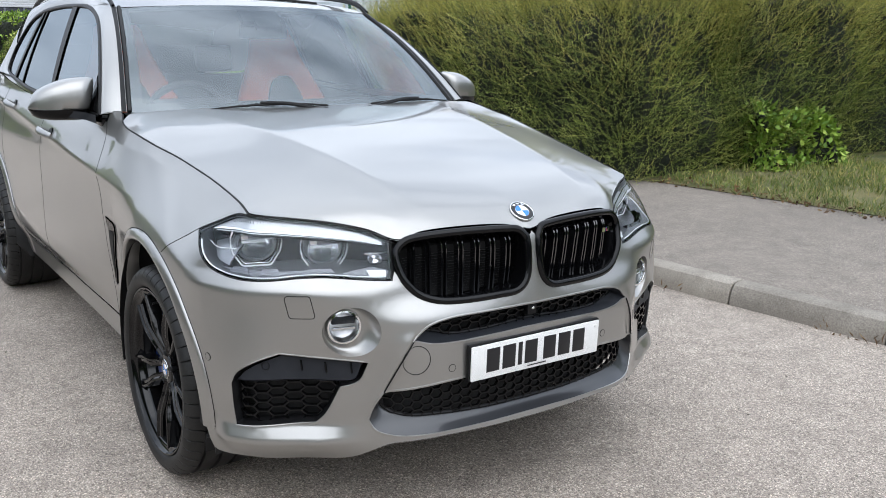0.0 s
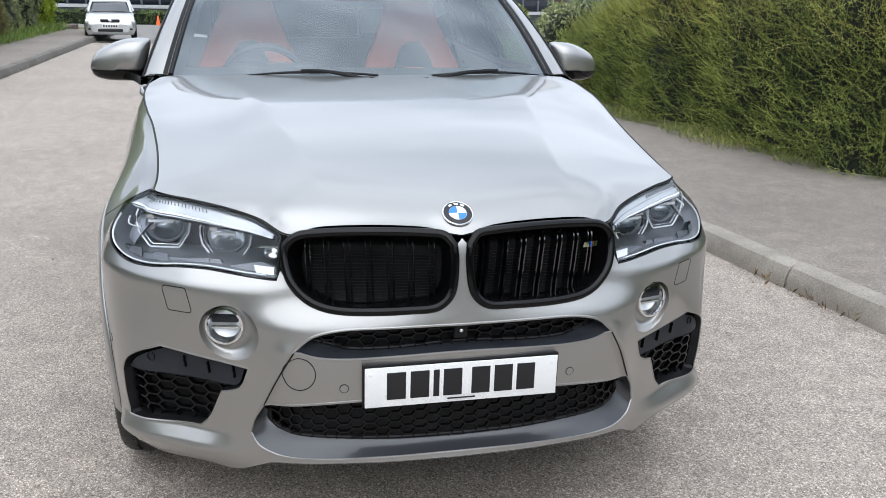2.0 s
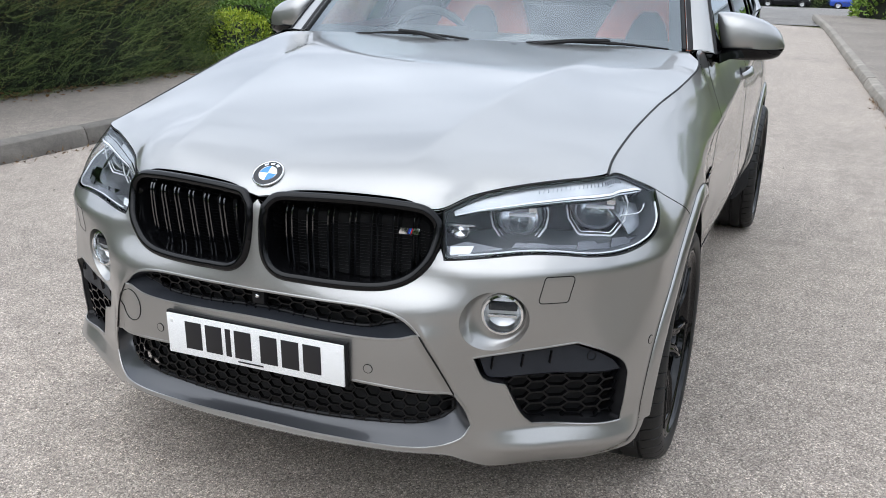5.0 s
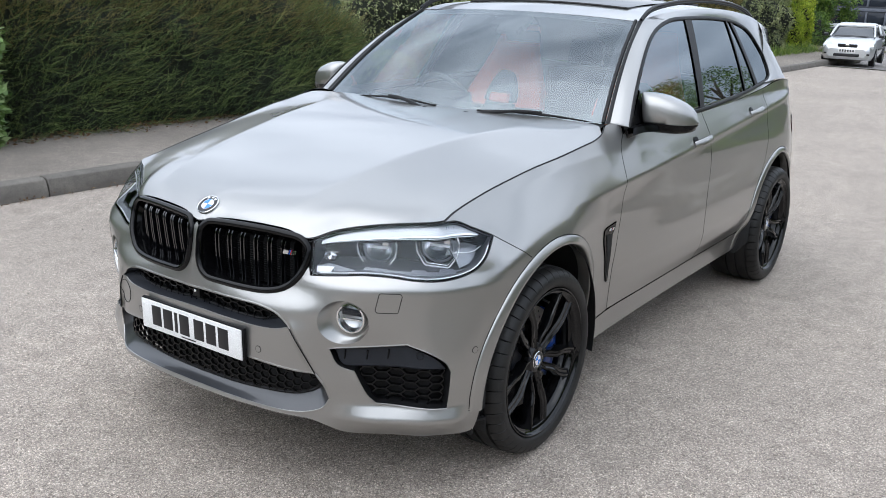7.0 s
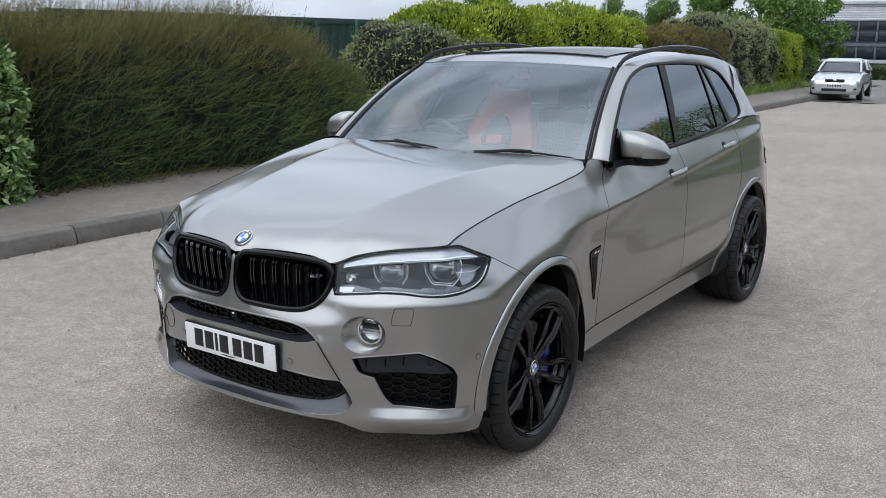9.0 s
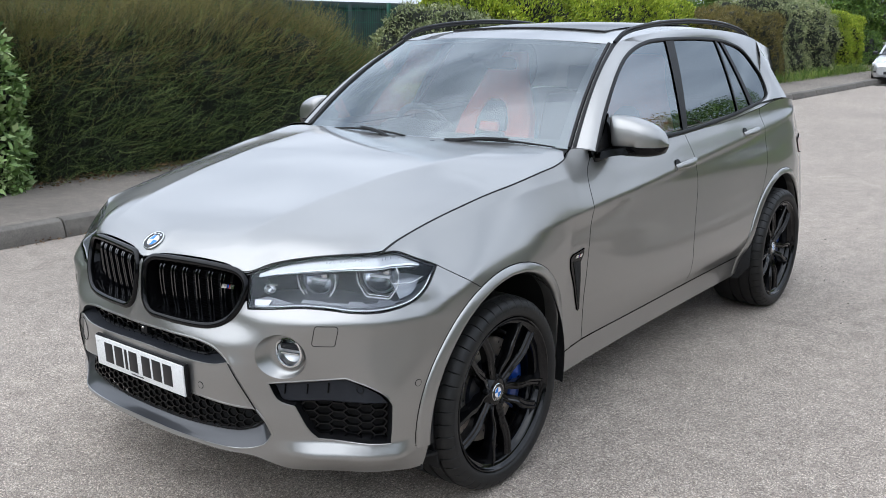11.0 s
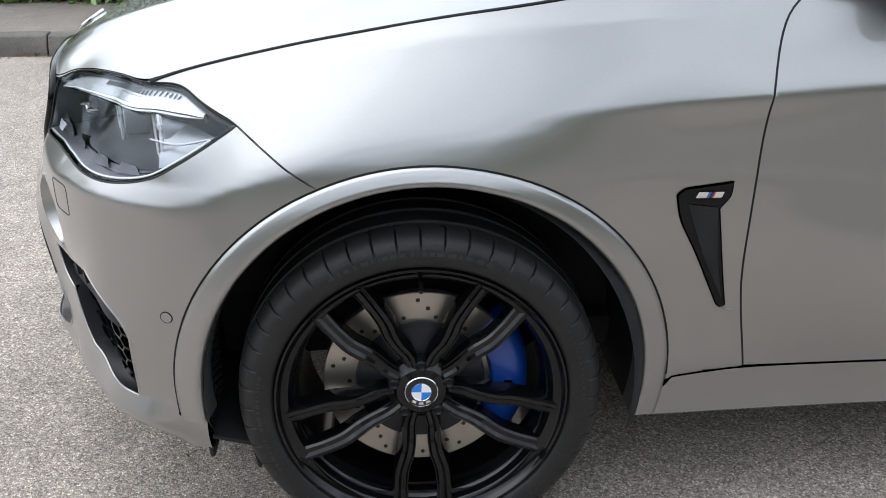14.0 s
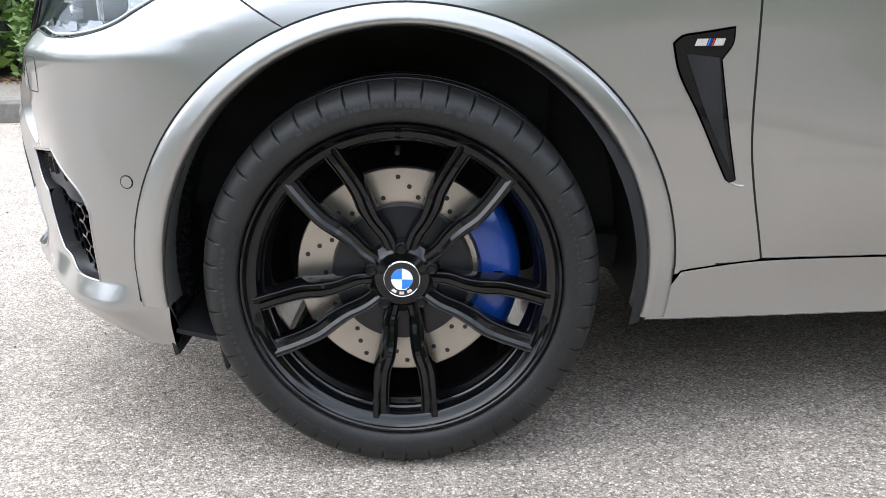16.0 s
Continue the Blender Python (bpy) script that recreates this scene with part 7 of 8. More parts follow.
# Upper body: windscreen, roof, pillars and side windows.
WS_LOW = lambda v: np.stack([-0.52 - 0.16 * np.abs(v) ** 2.2, 0.775 * v, 1.204 - 0.01 * v**2], -1)
WS_TOP = lambda v: np.stack([-1.19 - 0.066 * np.abs(v) ** 2, 0.63 * v, 1.632 - 0.024 * v**2], -1)


def windscreen(u, v):
    """u from the cowl to the roof, v across from -1 to 1."""
    u, v = np.asarray(u, float), np.asarray(v, float)
    p = WS_LOW(v) * (1 - u)[..., None] + WS_TOP(v) * u[..., None]
    p = p + (np.sin(np.pi * u) * 0.03)[..., None] * np.array([0.6, 0, 0.8])
    return p


gu, gv = np.meshgrid(np.linspace(0, 1, 24), np.linspace(-1, 1, 41), indexing="ij")
glass = part("windscreen", Geo().grid(windscreen(gu, gv), flip=True), WINDSCREEN_GLASS, car, "laminated windscreen with a black border")
border = Geo()
for u0, u1, v0, v1 in ((0.955, 1.0, -1, 1), (0.0, 0.07, -1, 1), (0, 1, 0.93, 1), (0, 1, -1, -0.93)):
    a, b = np.meshgrid(np.linspace(u0, u1, 20 if u1 - u0 > 0.5 else 3), np.linspace(v0, v1, 41 if v1 - v0 > 1 else 3), indexing="ij")
    border.grid(windscreen(a, b) - np.array([0.004, 0, 0.004]), flip=True)
part("frit", border, BLACK_SATIN, glass, "black printed border")
part("sensor_pod", Geo().box((0.09, 0.2, 0.035), pose(-1.17, 0, 1.575, 0, 37, 0), 0.012), BLACK_SATIN, glass, "black sensor housing behind the glass")
part("sensor_window", Geo().box((0.12, 0.13, 0.03), pose(-1.14, 0.02, 1.56, 0, 37, 0), 0.012), BLACK_SATIN, glass)

ROOF_C = [(-1.19, 1.632), (-1.5, 1.678), (-1.9, 1.705), (-2.4, 1.708), (-2.9, 1.68), (-3.3, 1.635), (-3.55, 1.6)]
ROOF_E = [(-1.256, 1.61), (-1.5, 1.645), (-1.9, 1.672), (-2.4, 1.672), (-2.9, 1.635), (-3.2, 1.585), (-3.4, 1.55)]


def roof(u, v):
    u, v = np.asarray(u, float), np.asarray(v, float)
    c, e = smooth_curve(ROOF_C, 20), smooth_curve(ROOF_E, 20)
    k = u * (len(c) - 1)
    i = np.clip(k.astype(int), 0, len(c) - 2)
    w = (k - i)[..., None]
    cc, ee = c[i] * (1 - w) + c[i + 1] * w, e[i] * (1 - w) + e[i + 1] * w
    r = (v**2)[..., None]
    xz = cc * (1 - r) + ee * r
    y = v * (0.63 + 0.035 * np.sin(np.pi * np.clip(u, 0, 1)))
    return np.stack([xz[..., 0], y, xz[..., 1]], -1)


gu, gv = np.meshgrid(np.linspace(0, 1, 40), np.linspace(-1, 1, 41), indexing="ij")
roof_ob = part("roof", Geo().grid(roof(gu, gv), flip=True), PAINT, car)
gu, gv = np.meshgrid(np.linspace(0.165, 0.52, 12), np.linspace(-0.72, 0.72, 21), indexing="ij")
part("sunroof", Geo().grid(roof(gu, gv) + (0, 0, 0.006), flip=True), BLACK_GLOSS, roof_ob, "black glass sunroof")
part("sunroof_seal", Geo().tube(np.vstack([roof(np.full(21, 0.165), np.linspace(-0.72, 0.72, 21)), roof(np.full(21, 0.52), np.linspace(0.72, -0.72, 21))]) + (0, 0, 0.004), 0.006, 6, True), SEAL, roof_ob)
fin = Geo()
fin.sweep([(-3.1, 0, 1.655), (-3.0, 0, 1.67), (-2.93, 0, 1.675)], [(0, 1, 0)] * 3, [(0, 0, 1)] * 3, np.array([[(-0.03, 0), (0.03, 0), (0.006, 0.075), (-0.006, 0.075)], [(-0.028, 0), (0.028, 0), (0.005, 0.05), (-0.005, 0.05)], [(-0.01, 0), (0.01, 0), (0.002, 0.006), (-0.002, 0.006)]]))
part("aerial_fin", fin, PAINT, roof_ob)

# Side windows: opening outline by length back from the front axle, and height.
DLO_LOW = [(0.72, 1.186), (1.2, 1.188), (1.57, 1.192), (2.2, 1.222), (2.67, 1.262)]
DLO_BACK = [(2.67, 1.262), (2.8, 1.276), (2.85, 1.296), (2.868, 1.34), (2.85, 1.42)]
DLO_TOP = [(2.85, 1.42), (2.71, 1.548), (2.5, 1.605), (2.2, 1.627), (1.8, 1.63), (1.5, 1.616), (1.27, 1.565), (1.11, 1.49), (0.87, 1.325), (0.72, 1.186)]
DLO = line(DLO_LOW, DLO_BACK, DLO_TOP)


def matched(keys, n):
    c = smooth_curve(keys, 30)
    d = np.concatenate([[0], np.cumsum(np.linalg.norm(np.diff(c, axis=0), axis=1))])
    s = np.linspace(0, d[-1], n)
    return np.stack([np.interp(s, d, c[:, k]) for k in range(c.shape[1])], 1)


ws_edge = windscreen(np.linspace(0, 1, 20), np.ones(20)) + (0.0, 0.006, 0.004)
roof_edge = roof(np.linspace(0.0, 0.76, 30), np.ones(30))
inner_a, inner_t = matched(DLO_TOP[::-1][:5], 20), matched(DLO_TOP[::-1][4:], 30)
inner_b = matched([(2.85, 1.42), (2.868, 1.34), (2.85, 1.296), (2.8, 1.276), (2.67, 1.262)], 12)
tail_low = skin(np.linspace(4.7, 4.3, 12), np.full(12, 1.266))
to3 = lambda dom: side_glass(-dom[:, 0], dom[:, 1])


def strip(outer, inner, puff, steps=6):
    rows = [outer * (1 - t) + inner * t + np.array([0, 0.7, 0.6]) * puff * math.sin(math.pi * t) for t in np.linspace(0, 1, steps)]
    return Geo().grid(np.stack(rows, 1))


frame_geo = strip(ws_edge, to3(inner_a), 0.012)
both("a_pillar", frame_geo, PAINT, car, "", 80)
both("roof_side", strip(roof_edge, to3(inner_t), 0.008), PAINT, car, "", 80)
tail_edge = np.linspace(roof_edge[-1], tail_low[0], 12)
both("d_pillar", strip(tail_edge, to3(inner_b), 0.02, 8), PAINT, car, "", 80)
both("belt_shoulder", strip(tail_low, np.linspace(to3(inner_b)[-1], to3(inner_b)[-1] + (0.02, 0.004, -0.01), 12), 0.0), PAINT, car, "", 80)
both("cowl_corner", strip(skin(np.linspace(2.12, 2.262, 10), np.full(10, 1.2)), np.linspace(WS_LOW(np.array([1.0]))[0], to3(np.array([(0.72, 1.19)]))[0], 10), 0.0), PAINT, car, "", 80)
belt_q = matched([(2.28, 1.158), (2.6, 1.166), (3.1, 1.176), (3.74, 1.198), (4.2, 1.233), (4.45, 1.258)], 50)
belt_top = np.stack([belt_q[:, 0] - 1.543, belt_q[:, 1] + 0.034], 1)
both("belt_trim", strip(skin(belt_q[:, 0], belt_q[:, 1]) - (0, 0.003, 0), to3(belt_top) - (0, 0.004, 0), 0.0), PAINT, car, "painted door top")
both("window_surround", bead(flank, grown(DLO, -0.001), 0.02, 0.012, 0.001), BLACK_SATIN, car, "black window surround")
PILLAR_IN = to3(inner_a)
rows = [ws_edge * (1 - t) + PILLAR_IN * t + np.array([0, 0.7, 0.6]) * (0.012 * math.sin(math.pi * t) + lift) for t, lift in ((0.0, -0.002), (0.02, 0.003), (0.08, 0.004), (0.14, 0.003), (0.16, -0.002))]
both("pillar_moulding", Geo().grid(np.stack(rows, 1)), BLACK_SATIN, car, "black moulding beside the windscreen", 60)
both("a_pillar_trim", Geo().tube(ws_edge - (0.002, 0.012, 0.0), 0.009, 6), SEAL, car, "black windscreen seal")


def pane_of(outline):
    return sheet(flank, outline, (), 0.05, 0, 0.006)


W1 = line([(0.75, 1.192), (1.2, 1.192), (1.575, 1.196)], [(1.575, 1.196), (1.64, 1.4), (1.72, 1.622)], [(1.72, 1.622), (1.5, 1.61), (1.28, 1.558), (1.12, 1.484), (0.885, 1.322), (0.75, 1.192)])
W2 = line([(1.64, 1.2), (2.2, 1.226), (2.32, 1.233)], [(2.32, 1.233), (2.332, 1.42), (2.34, 1.615)], [(2.34, 1.615), (2.2, 1.622), (1.82, 1.624)], [(1.82, 1.624), (1.73, 1.41), (1.64, 1.2)])
FIXED = line([(2.342, 1.235), (2.53, 1.25)], [(2.53, 1.25), (2.475, 1.42), (2.405, 1.606)], [(2.405, 1.606), (2.362, 1.612)], [(2.362, 1.612), (2.354, 1.42), (2.342, 1.235)])
W3 = line([(2.585, 1.259), (2.66, 1.267)], [(2.66, 1.267), (2.79, 1.281), (2.835, 1.3), (2.848, 1.34), (2.83, 1.42), (2.7, 1.54), (2.5, 1.595), (2.445, 1.603)], [(2.445, 1.603), (2.52, 1.42), (2.585, 1.259)])
for name, dom, mat in (("front_window", W1, SIDE_GLASS_M), ("rear_window", W2, PRIVACY), ("fixed_window", FIXED, PRIVACY), ("quarter_window", W3, PRIVACY)):
    for ob in both(name, pane_of(dom), mat, car, "side window glass" if name == "front_window" else "dark privacy glass"):
        tagged(ob)
PIL = line([(1.58, 1.195), (1.64, 1.2)], [(1.64, 1.2), (1.73, 1.41), (1.82, 1.624)], [(1.82, 1.624), (1.72, 1.622)], [(1.72, 1.622), (1.64, 1.4), (1.58, 1.195)])
PIL2 = line([(2.53, 1.25), (2.585, 1.259)], [(2.585, 1.259), (2.52, 1.42), (2.445, 1.603)], [(2.445, 1.603), (2.405, 1.606)], [(2.405, 1.606), (2.475, 1.42), (2.53, 1.25)])
PIL3 = line([(2.32, 1.233), (2.342, 1.235)], [(2.342, 1.235), (2.354, 1.42), (2.362, 1.612)], [(2.362, 1.612), (2.34, 1.615)], [(2.34, 1.615), (2.332, 1.42), (2.32, 1.233)])
both("window_divider", sheet(flank, PIL3, (), 0.04, 0.01, 0.0, 0.002), BLACK_SATIN, car, "black bar between two panes")
both("b_pillar", sheet(flank, PIL, (), 0.04, 0.01, 0.0, 0.002), BLACK_SATIN, car, "black door pillar")
both("c_pillar", sheet(flank, PIL2, (), 0.04, 0.01, 0.0, 0.002), BLACK_SATIN, car, "black door pillar")

# Roof rails.
rail = matched([(-1.27, 0.645, 1.618), (-1.36, 0.642, 1.662), (-1.6, 0.64, 1.698), (-2.1, 0.64, 1.722), (-2.6, 0.64, 1.705), (-2.85, 0.645, 1.668), (-2.95, 0.65, 1.632)], 40)
both("roof_rail", Geo().tube(rail, 0.0078, 8), BLACK_GLOSS, car, "black roof rail")
rail_foot = rail.copy()
rail_foot[:, 2] -= 0.012
both("rail_seal", Geo().tube(rail_foot, 0.0075, 6), SEAL, car)

# Tail: tailgate, rear glass, lamps.
gu, gv = np.meshgrid(np.linspace(0, 1, 10), np.linspace(-1, 1, 21), indexing="ij")
top_edge, low_edge = roof(np.ones(21), np.linspace(-1, 1, 21)), np.stack([np.full(21, -3.75) + 0.12 * np.linspace(-1, 1, 21) ** 2, 0.66 * np.linspace(-1, 1, 21), np.full(21, 1.2)], 1)
tail = np.stack([top_edge * (1 - t) + low_edge * t for t in np.linspace(0, 1, 10)])
part("tailgate_glass", Geo().grid(tail, flip=True), PRIVACY, car, "dark tailgate glass")
both("tail_lamp", sheet(skin, line([(4.93, 0.98), (5.2, 1.0), (5.5, 1.0)], [(5.5, 1.0), (5.5, 0.9)], [(5.5, 0.9), (5.2, 0.88), (5.0, 0.9)], [(5.0, 0.9), (4.93, 0.98)]), (), 0.03, 0.01, -0.006, 0.004), RED_LAMP, car, "red tail lamp")
side_low = np.stack([roof(np.linspace(0.76, 1.0, 8), np.ones(8)), np.linspace(tail_low[0], (-3.62, 0.62, 1.22), 8)], 0)
both("tail_corner", Geo().grid(side_low), PAINT, car)

# Cowl and wipers.
cowl = np.stack([np.stack([np.linspace(-0.54, -0.54, 31) - 0.06 * np.linspace(-1, 1, 31) ** 2, 0.8 * np.linspace(-1, 1, 31), np.full(31, 1.165)], 1), WS_LOW(np.linspace(-1, 1, 31)) + (-0.01, 0, -0.004)])
part("cowl_panel", Geo().grid(cowl), BLACK_MATT, car, "black plastic scuttle below the windscreen")


def wiper(pivot_v, tip_v):
    v = np.linspace(pivot_v, tip_v, 16)
    u = 0.004 + 0.022 * np.sin(np.linspace(0, np.pi, 16))
    p = windscreen(u, v)
    g = Geo().tube(p + (0.012, 0, 0.004), np.interp(np.linspace(0, 1, 16), (0, 0.5, 1), (0.004, 0.007, 0.003)), 6)
    arm = np.linspace(WS_LOW(np.array([pivot_v - 0.04]))[0] + (0.05, 0, -0.016), p[9] + (0.012, 0, 0.012), 10)
    arm[:, 2] += 0.012 * np.sin(np.linspace(0, np.pi, 10))
    return g, Geo().tube(arm, np.linspace(0.011, 0.006, 10), 6), Geo().lathe([(0.016, -0.01), (0.016, 0.012), (0.01, 0.018), (0.0001, 0.019)], 16, Matrix.Translation(arm[0]))


for a, b in ((0.02, -0.62), (0.93, 0.3)):
    blade, arm, cap = wiper(a, b) if a < 0.5 else wiper(b, a)
    w = part("wiper", blade, BLACK_SATIN, car, "black wiper blade and arm")
    part("wiper_arm", arm, BLACK_SATIN, w)
    part("wiper_pivot", cap, BLACK_SATIN, w)

# Door mirrors.
def mirror_shell(upper_half):
    """The mirror's shell, drawn from the door outwards; cap above, base below."""
    keys = np.array([(0.0, 1.324, 1.296, 0.012), (0.07, 1.327, 1.232, 0.035), (0.15, 1.327, 1.162, 0.056), (0.24, 1.326, 1.157, 0.066), (0.38, 1.322, 1.156, 0.07), (0.6, 1.306, 1.156, 0.068), (0.82, 1.28, 1.162, 0.055), (0.94, 1.25, 1.174, 0.038), (1.0, 1.215, 1.2, 0.008)])
    rows = []
    for t in np.linspace(0, 1, 18):
        top, low, deep = (float(pchip(keys[:, 0], keys[:, k], np.array([t]))[0]) for k in (1, 2, 3))
        split = max(low + 0.002, min(1.201, top - 0.002))
        lo, hi = (split, top) if upper_half else (low, split)
        a = np.linspace(0, 2 * np.pi, 28, endpoint=False)
        full = 0.5 * (top - low)
        sx = np.sign(np.cos(a)) * np.abs(np.cos(a)) ** 0.7
        z = 0.5 * (top + low) + full * np.sign(np.sin(a)) * np.abs(np.sin(a)) ** 0.62
        shrink = 1.0 if upper_half else 1.05
        x = -0.885 - 0.055 * t + shrink * deep * sx * np.where(sx > 0, 1.15, 0.7)
        rows.append(np.stack([x, np.full(28, 0.852 + 0.24 * t), np.clip(z, lo, hi)], 1))
    g = Geo().grid(np.stack(rows), close_v=True, flip=True)
    g.f += [tuple(range(28)), tuple(range(g.count - 28, g.count))[::-1]]
    return g


for m_ob in both("door_mirror", mirror_shell(True), PAINT, car, "door mirror with grey cap and black base", 60):
    s = 1 if m_ob.data.vertices[0].co.y > 0 else -1

    def mir(name, g, mat, label=""):
        part(name, g if s > 0 else flipped(g), mat, m_ob, label)

    mir("mirror_base", mirror_shell(False), BLACK_GLOSS, "black lower shell")
    mir("mirror_arm", Geo().sweep([(-0.79, 0.87, 1.165), (-0.83, 0.9, 1.175), (-0.88, 0.95, 1.178)], [(1, 0.3, 0)] * 3, [(0, 0, 1)] * 3, np.array([[(-0.07, -0.012), (0.06, -0.012), (0.05, 0.02), (-0.06, 0.02)], [(-0.05, -0.01), (0.05, -0.01), (0.04, 0.018), (-0.04, 0.018)], [(-0.04, -0.008), (0.04, -0.008), (0.04, 0.02), (-0.04, 0.02)]])), BLACK_GLOSS)
    mir("mirror_glass", Geo().box((0.004, 0.12, 0.1), pose(-0.95, 0.98, 1.225, 0, 0, -6), 0.002), CHROME)
both("mirror_foot", Geo().box((0.12, 0.09, 0.06), pose(-0.79, 0.822, 1.165), 0.016), BLACK_GLOSS, car)
both("mirror_sail", sheet(flank, line([(0.7, 1.176), (0.9, 1.18)], [(0.9, 1.18), (0.9, 1.33)], [(0.9, 1.33), (0.8, 1.25), (0.7, 1.176)]), (), 0.03, 0.01, -0.004, 0.002), BLACK_GLOSS, car)

# Underside and inner body, which keep daylight out of the gaps.
under = Geo().box((3.1, 1.2, 0.08), pose(-1.45, 0, 0.33), 0.02)
part("underbody", under, BLACK_MATT, car)
part("engine_bay", Geo().box((0.9, 1.02, 0.5), pose(0.05, 0, 0.62), 0.05), BLACK_MATT, car)
part("nose_beam", Geo().box((0.2, 1.0, 0.35), pose(0.62, 0, 0.6), 0.05), BLACK_MATT, car)
part("nose_tray", Geo().box((0.5, 1.04, 0.02), pose(0.42, 0, 0.275), 0.006), BLACK_MATT, car)
both("bay_side", Geo().box((0.8, 0.02, 0.5), pose(0.1, 0.58, 0.7)), BLACK_MATT, car)

# Cabin.
part("cabin_floor", Geo().box((2.9, 1.5, 0.06), pose(-2.0, 0, 0.42), 0.02), CABIN, car)
dash = Geo()
sec = [(-0.62, 1.13), (-0.78, 1.175), (-1.0, 1.17), (-1.12, 1.12), (-1.14, 1.0), (-1.05, 0.75), (-0.62, 0.7)]
dash.grid(np.stack([np.array([(x, y, z) for x, z in sec]) for y in np.linspace(-0.76, 0.76, 12)]), close_v=True)
part("dashboard", dash, CABIN, car, "dark dashboard")
part("instrument_hood", Geo().box((0.16, 0.38, 0.07), pose(-1.05, -0.37, 1.175, 0, 8, 0), 0.03), CABIN, car)
wheel_m = pose(-1.16, -0.39, 1.115, 0, -66, 0)
a = np.linspace(0, 2 * np.pi, 40, endpoint=False)
steer = part("steering_wheel", Geo().tube(moved(np.stack([0.185 * np.cos(a), 0.185 * np.sin(a), 0 * a], 1), wheel_m), 0.017, 8, True), LEATHER_BLACK, car, "black steering wheel")
part("wheel_hub", Geo().lathe([(0.07, -0.02), (0.07, 0.01), (0.05, 0.03), (0.0001, 0.035)], 24, wheel_m), LEATHER_BLACK, steer)
for k in (0, 90, 180):
    part("wheel_spoke", Geo().box((0.03, 0.13, 0.015), wheel_m @ pose(0, 0, 0, 0, 0, k) @ pose(0, 0.115, 0), 0.005), LEATHER_BLACK, steer)


def seat(y):
    """A sports seat: cushion, narrowing back with bolsters and a headrest made in one."""
    g = Geo()
    prof = [(0.0, 0.27, 0.10), (0.14, 0.285, 0.12), (0.3, 0.28, 0.12), (0.48, 0.255, 0.11), (0.6, 0.2, 0.1), (0.7, 0.155, 0.095), (0.79, 0.13, 0.08), (0.84, 0.118, 0.07), (0.862, 0.1, 0.05)]
    rows = []
    b = np.linspace(0, 2 * np.pi, 28, endpoint=False)
    for h, w, t in prof:
        yy = w * np.sign(np.cos(b)) * np.abs(np.cos(b)) ** 0.7
        scoop = 0.05 * np.cos(np.pi * np.clip(yy / w, -1, 1)) * (1 - h) * (np.sin(b) > 0)
        xx = t * 0.5 * np.sign(np.sin(b)) * np.abs(np.sin(b)) ** 0.8 - scoop
        rows.append(np.stack([xx - 0.36 * h, yy, np.full(28, h)], 1))
    g.grid(np.stack(rows), close_v=True, flip=True)
    g.f.append(tuple(g.count - 28 + k for k in range(28)))
    ob = part("front_seat", Geo().add(moved(np.vstack(g.v), pose(-1.72, y, 0.68)), g.f), LEATHER_RED, car, "orange-red leather sports seat with black centre")
    part("seat_cushion", Geo().box((0.52, 0.52, 0.16), pose(-1.52, y, 0.66, 0, -6, 0), 0.06), LEATHER_RED, ob)
    m_slot = pose(-1.842, y, 1.19, 0, -20, 0)
    hole = Geo().sweep(moved(np.array([(0, 0, z) for z in (-0.1, -0.04, 0.03, 0.07, 0.085)]), m_slot), [(0, 1, 0)] * 5, [(1, 0, 0.36)] * 5, np.array([[(-w, -0.03), (w, -0.03), (w, 0.012), (-w, 0.012)] for w in (0.105, 0.1, 0.075, 0.05, 0.03)]))
    part("headrest_slot", hole, LEATHER_BLACK, ob, "black slot below the headrest")
    part("centre_panel", Geo().box((0.05, 0.2, 0.34), pose(-1.755, y, 0.93, 0, -20, 0), 0.02), LEATHER_BLACK, ob)
    part("upper_pad", Geo().box((0.05, 0.13, 0.06), pose(-1.8, y, 1.115, 0, -20, 0), 0.02), LEATHER_RED, ob)


seat(0.43)
seat(-0.43)
part("rear_bench", Geo().box((0.2, 1.3, 0.62), pose(-2.75, 0, 0.95, 0, -16, 0), 0.08), LEATHER_BLACK, car, "dark rear bench")
for y in (-0.4, 0.4):
    part("rear_headrest", Geo().box((0.09, 0.24, 0.17), pose(-2.85, y, 1.35, 0, -12, 0), 0.04), LEATHER_BLACK, car)
gu, gv = np.meshgrid(np.linspace(0.02, 1, 12), np.linspace(-0.97, 0.97, 15), indexing="ij")
part("headliner", Geo().grid(roof(gu, gv) - (0, 0, 0.03)), HEADLINER, car)
part("rear_view_mirror", Geo().box((0.02, 0.23, 0.06), pose(-1.22, 0.04, 1.51, 0, 15, -12), 0.012), BLACK_SATIN, car)

